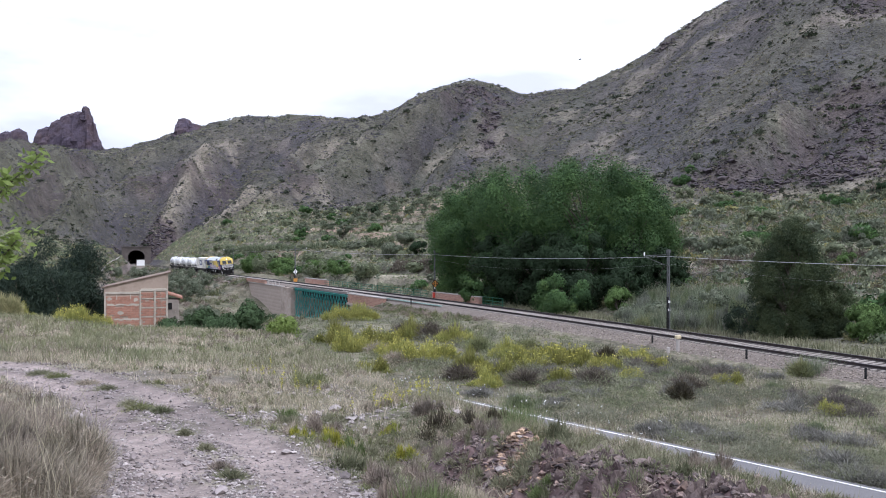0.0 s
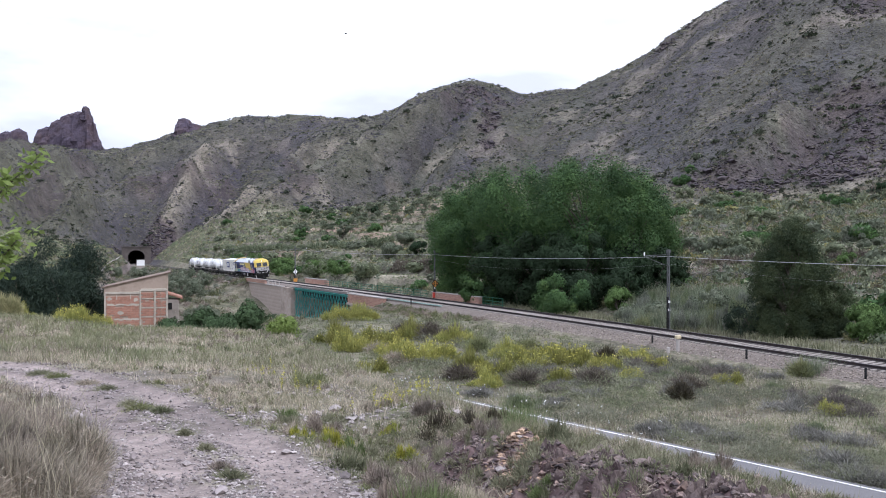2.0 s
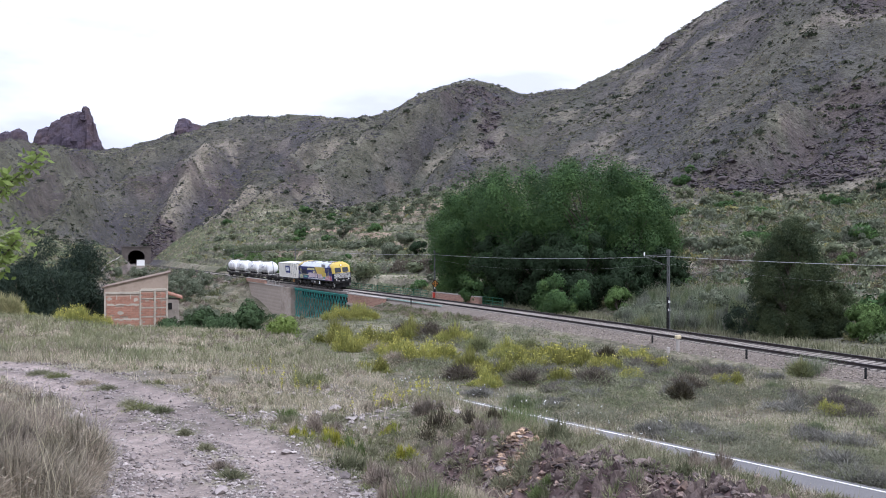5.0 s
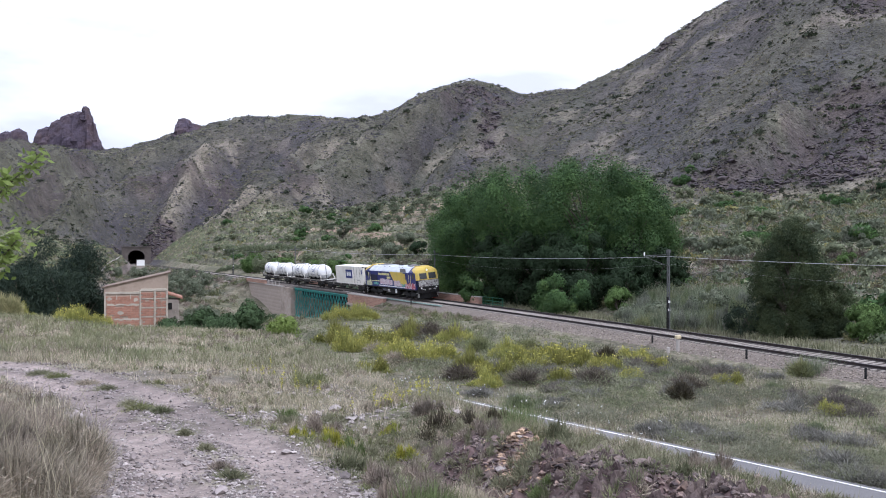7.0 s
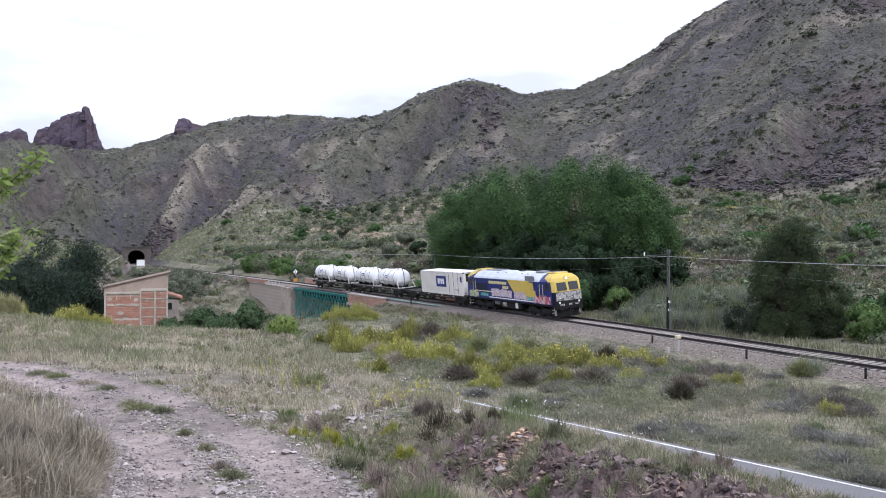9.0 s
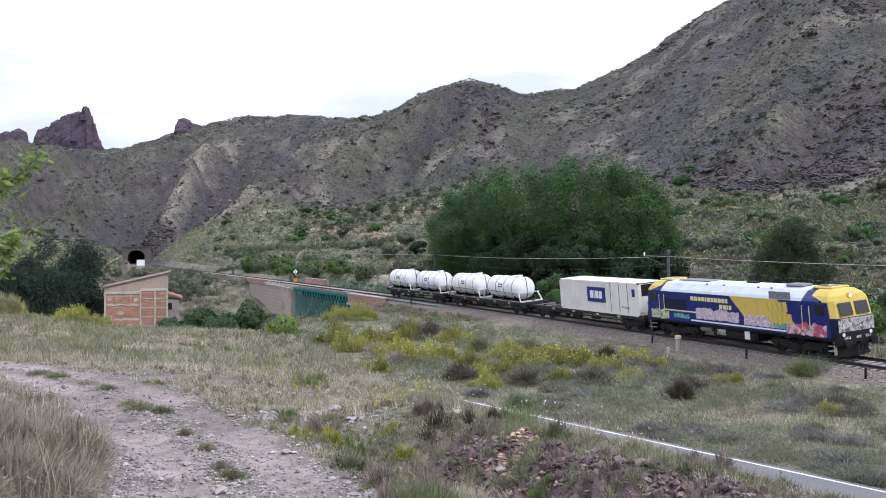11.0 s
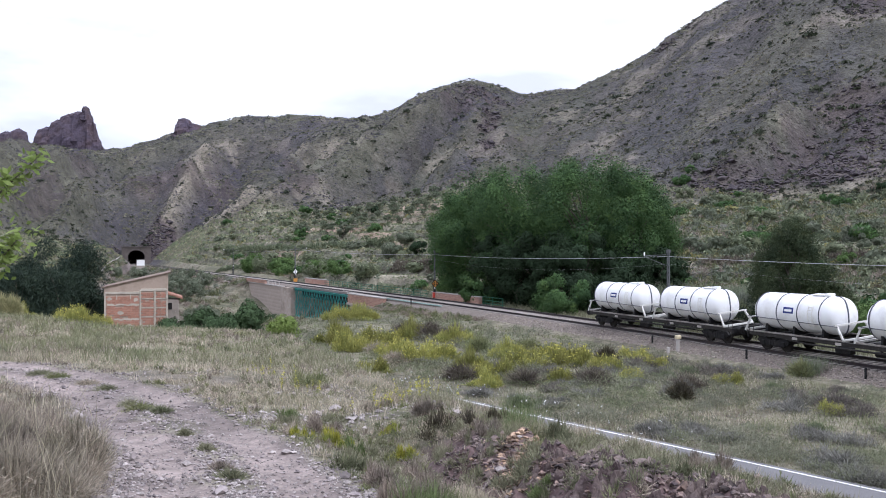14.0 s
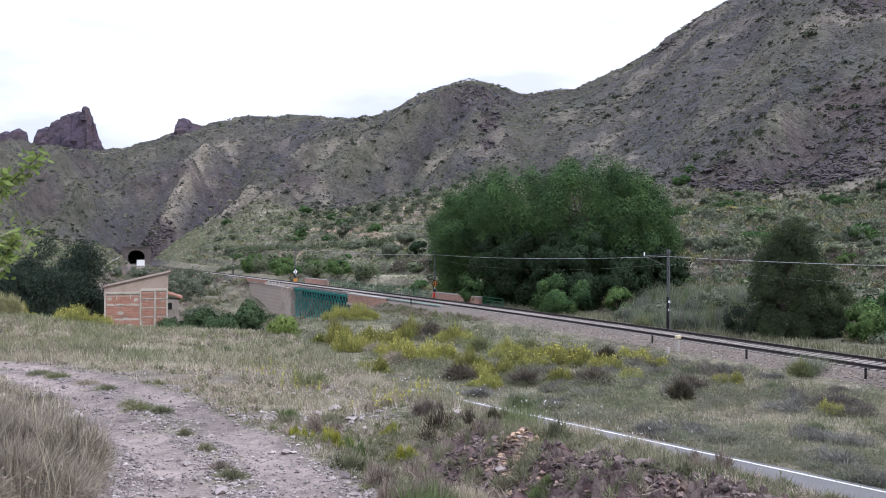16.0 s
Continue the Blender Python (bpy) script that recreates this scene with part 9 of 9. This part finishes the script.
    s = g.uniform(2, 60, n) ** 1.0
    d = g.uniform(-4.2, -1.6, n)
    c = radians(CANT)
    zz = np.interp(d, [-4.3, -1.8], [-0.80, -0.235])
    hx, hy, hh = np.interp(s, LINE_S, LINE_X), np.interp(s, LINE_S, LINE_Y), np.interp(s, LINE_S, LINE_H)
    L = d * math.cos(c) - zz * math.sin(c)
    X, Y, Z = hx + L * np.cos(hh), hy - L * np.sin(hh), d * math.sin(c) + zz
    v, f = stone_soup(X, Y, g.uniform(0.03, 0.075, n), 75)
    zg = land(X, Y)[0]
    v = v.reshape(n, 10, 3)
    v[:, :, 2] += (Z - zg)[:, None]
    stuff("ballast_stones", "loose crushed ballast stones on the shoulder", "ballast", v.reshape(-1, 3), f, M["ballaststone"])


def outcrop_rocks():
    """Angular rock that breaks out of the hillsides."""
    g = np.random.default_rng(77)
    x, y, r = [], [], []
    for ox, oy, rad in OUTCROPS:
        n = int(rad * 40)
        a, e = g.uniform(0, 2 * np.pi, n), rad * 1.25 * np.sqrt(g.uniform(0, 1, n))
        x.append(ox + e * np.cos(a))
        y.append(oy + 1.4 * e * np.sin(a))
        r.append(g.lognormal(-1.15, 0.5, n) * (0.7 + oy / 700))
    x, y, r = np.concatenate(x), np.concatenate(y), np.concatenate(r)
    ok = land(x, y)[1]["rock"] > 0.35
    v, f = stone_soup(x[ok], y[ok], r[ok], 78, 0.45)
    stuff("outcrop_rocks", "dark purple broken rock on the hillside", "rocks", v, f, M["rockdark"])


def cells(x, y, size, long, turn, seed):
    """Fractured blocks: for each place its block's tilted plane and the nearness of a crack."""
    g = np.random.default_rng(seed)
    ca, sa = math.cos(turn), math.sin(turn)
    u, w = (x * ca + y * sa) / (size * long), (y * ca - x * sa) / size
    u0, w0 = np.floor(u.min()) - 1, np.floor(w.min()) - 1
    nu, nw = int(u.max() - u0) + 3, int(w.max() - w0) + 3
    ju, jw = g.uniform(0.1, 0.9, (nu, nw)), g.uniform(0.1, 0.9, (nu, nw))
    off, tu, tw = g.uniform(-0.5, 0.5, (nu, nw)), g.normal(0, 0.55, (nu, nw)), g.normal(0, 0.55, (nu, nw))
    d1, d2 = np.full(u.shape, 1e9), np.full(u.shape, 1e9)
    h, which = np.zeros(u.shape), np.zeros(u.shape, int)
    iu, iw = np.floor(u - u0).astype(int), np.floor(w - w0).astype(int)
    for a in (-1, 0, 1):
        for b in (-1, 0, 1):
            p, q = np.clip(iu + a, 0, nu - 1), np.clip(iw + b, 0, nw - 1)
            du, dw = u - u0 - p - ju[p, q], w - w0 - q - jw[p, q]
            e = np.maximum(np.abs(du), np.abs(dw)) * 0.5 + 0.5 * np.hypot(du, dw)
            near = e < d1
            d2 = np.where(near, d1, np.minimum(d2, e))
            which = np.where(near, p * nw + q, which)
            h = np.where(near, off[p, q] + tu[p, q] * du + tw[p, q] * dw, h)
            d1 = np.where(near, e, d1)
    return h, smooth01((d2 - d1) / 0.16), which


def build_ledge():
    yy, bb = np.meshgrid(np.arange(7.2, 14.6, 0.03), np.arange(0.1, 3.5, 0.03), indexing="ij")
    xx = np.interp(yy, [4, 9.5, 13, 16.5, 21], [6, 3.3, 1.9, 0.5, -1.1]) - bb
    xx = xx + 0.02 * (fbm(xx * 9, yy * 9, 2, 140) - 0.5)
    z, m = land(xx, yy)
    h1, c1, block = cells(xx, yy, 0.26, 1.7, 0.9, 141)
    h2, c2, _ = cells(xx, yy, 0.085, 1.5, 0.5, 142)
    rise = np.exp(-((bb - 1.5 - 0.5 * (fbm(xx / 0.9, yy / 0.9, 3, 143) - 0.5)) / 0.8) ** 4) * smooth01((11.9 - yy + 0.8 * (bb - 1.5)) / 1.0)
    rise = smooth01((rise - 0.35 + 0.5 * (fbm(xx / 0.5, yy / 0.5, 2, 145) - 0.5)) / 0.3)
    z = z - 0.22 + rise * (0.17 + 0.15 * h1 + 0.09 * h2 - 0.18 * (1 - c1) - 0.08 * (1 - c2) + 0.09 * ((xx * 2.6 - yy * 3.4 + fbm(xx, yy, 2, 146) * 3) % 1.0)) + 0.05 * (fbm(xx / 0.2, yy / 0.2, 3, 144) - 0.5)
    n, k = z.shape
    i = np.arange(n * k).reshape(n, k)
    f = np.stack([i[:-1, :-1], i[1:, :-1], i[1:, 1:], i[:-1, 1:]], -1).reshape(-1, 4)
    # only the blocks that stand out of the earth
    up = (rise.ravel() > 0.02)[f].any(1)
    v = np.stack([xx.ravel(), yy.ravel(), z.ravel()], 1)
    f = f[up]
    ledge = thing("rock_ledge", "fractured purplish-brown rock ledge at the edge of the bank", "rock")
    mine = block.ravel()[f[:, 0]]
    for k in np.unique(mine):
        own, back = np.unique(f[mine == k], return_inverse=True)
        part("rock_block", soup("rock_block", v[own], back.reshape(-1, 4), M["ledge"]), M["ledge"], ledge)


M["ledgerock"] = shade("angular_ledge_rock", (0.175, 0.138, 0.126), 0.95, vary=[(1.5, (0.26, 0.18, 0.145), 0.5, 0.65), (7, (0.065, 0.05, 0.053), 0.45, 0.6), (22, (0.25, 0.22, 0.205), 0.6, 0.75)], island=0.65, bump=[(16, 0.7, 0.03)])
M["scree"] = shade("pink_scree", (0.40, 0.285, 0.2), 0.95, vary=[(6, (0.2, 0.14, 0.115), 0.42, 0.62)], island=0.5)
M["ledge"] = shade("fractured_purple_rock", (0.155, 0.12, 0.112), 0.95, vary=[(1.6, (0.24, 0.19, 0.175), 0.5, 0.68), (5, (0.06, 0.042, 0.043), 0.46, 0.62), (11, (0.26, 0.2, 0.18), 0.6, 0.75)], bump=[(9, 0.8, 0.06), (40, 0.6, 0.015)])
build_ledge()
M["trackstone"] = shade("mixed_track_stone", (0.27, 0.235, 0.228), 0.95, vary=[(9, (0.18, 0.155, 0.158), 0.45, 0.62)], island=0.5)
M["ballaststone"] = shade("ballast_stone", (0.28, 0.24, 0.205), 0.95, island=0.5)
build_stones()
outcrop_rocks()
# ---- the train runs at a steady 16.56 m/s ----
SPEED, NOSE_AT_9 = 16.56, 47.09


def train_pose(t, back):
    s = NOSE_AT_9 - SPEED * (t - 9.0) + back
    x, y, z = lay(s, 0, 0)
    return pose(x, y, z, CANT, 0, line_turn(s))


def build_bird():
    b = thing("bird", "small dark swallow in flight against the sky", "bird")
    part("body", Shape().ball((0, 0, 0), 0.05, 8, 6, (2.2, 0.8, 0.8)), M["darkpost"], b)
    for y in (-1, 1):
        part("wing", Shape().loft([[(0.05, y * 0.03, e), (-0.03, y * 0.03, e), (-0.09, y * 0.19, e + 0.03), (-0.02, y * 0.17, e + 0.03)] for e in (0, 0.008)]), M["darkpost"], b)
    part("tail", Shape().loft([[(-0.08, -0.02, e), (-0.08, 0.02, e), (-0.2, 0.04, e), (-0.14, 0, e), (-0.2, -0.04, e)] for e in (0, 0.006)]), M["darkpost"], b)
    return b


BIRD = build_bird()
# the bird's flight: seconds, metres to the right, metres up, at one depth
FLIGHT = [(0.0, 11.73, 22.5), (0.3, 8.92, 23.7), (0.5, 7.37, 24.7), (0.7, 5.77, 25.4), (0.9, 4.02, 26.0), (1.1, 2.28, 26.1), (1.3, 0.34, 25.9), (1.5, -1.84, 25.6), (1.7, -4.46, 25.2), (1.9, -6.98, 24.7), (2.3, -12.74, 24.8),
          (3.2, -26.0, 26.0), (4.2, -42.0, 29.0), (7.0, -85.0, 40.0), (16.0, -200.0, 60.0)]


def motions():
    walk(BIRD, [(t, pose(x, 80.0, z, 0, 0, 180)) for t, x, z in FLIGHT])
    for ob, back in TRAIN:
        walk(ob, [(k * 0.5, train_pose(k * 0.5, back)) for k in range(33)])
    # wheels roll at the train's speed; rows short enough for their turn
    for ob, x in WHEELS:
        walk(ob, [(k / 30, pose(x, 0, 0.5, 0, math.degrees(SPEED * k / 30 / 0.5) % 360, 0)) for k in range(481)])


motions()
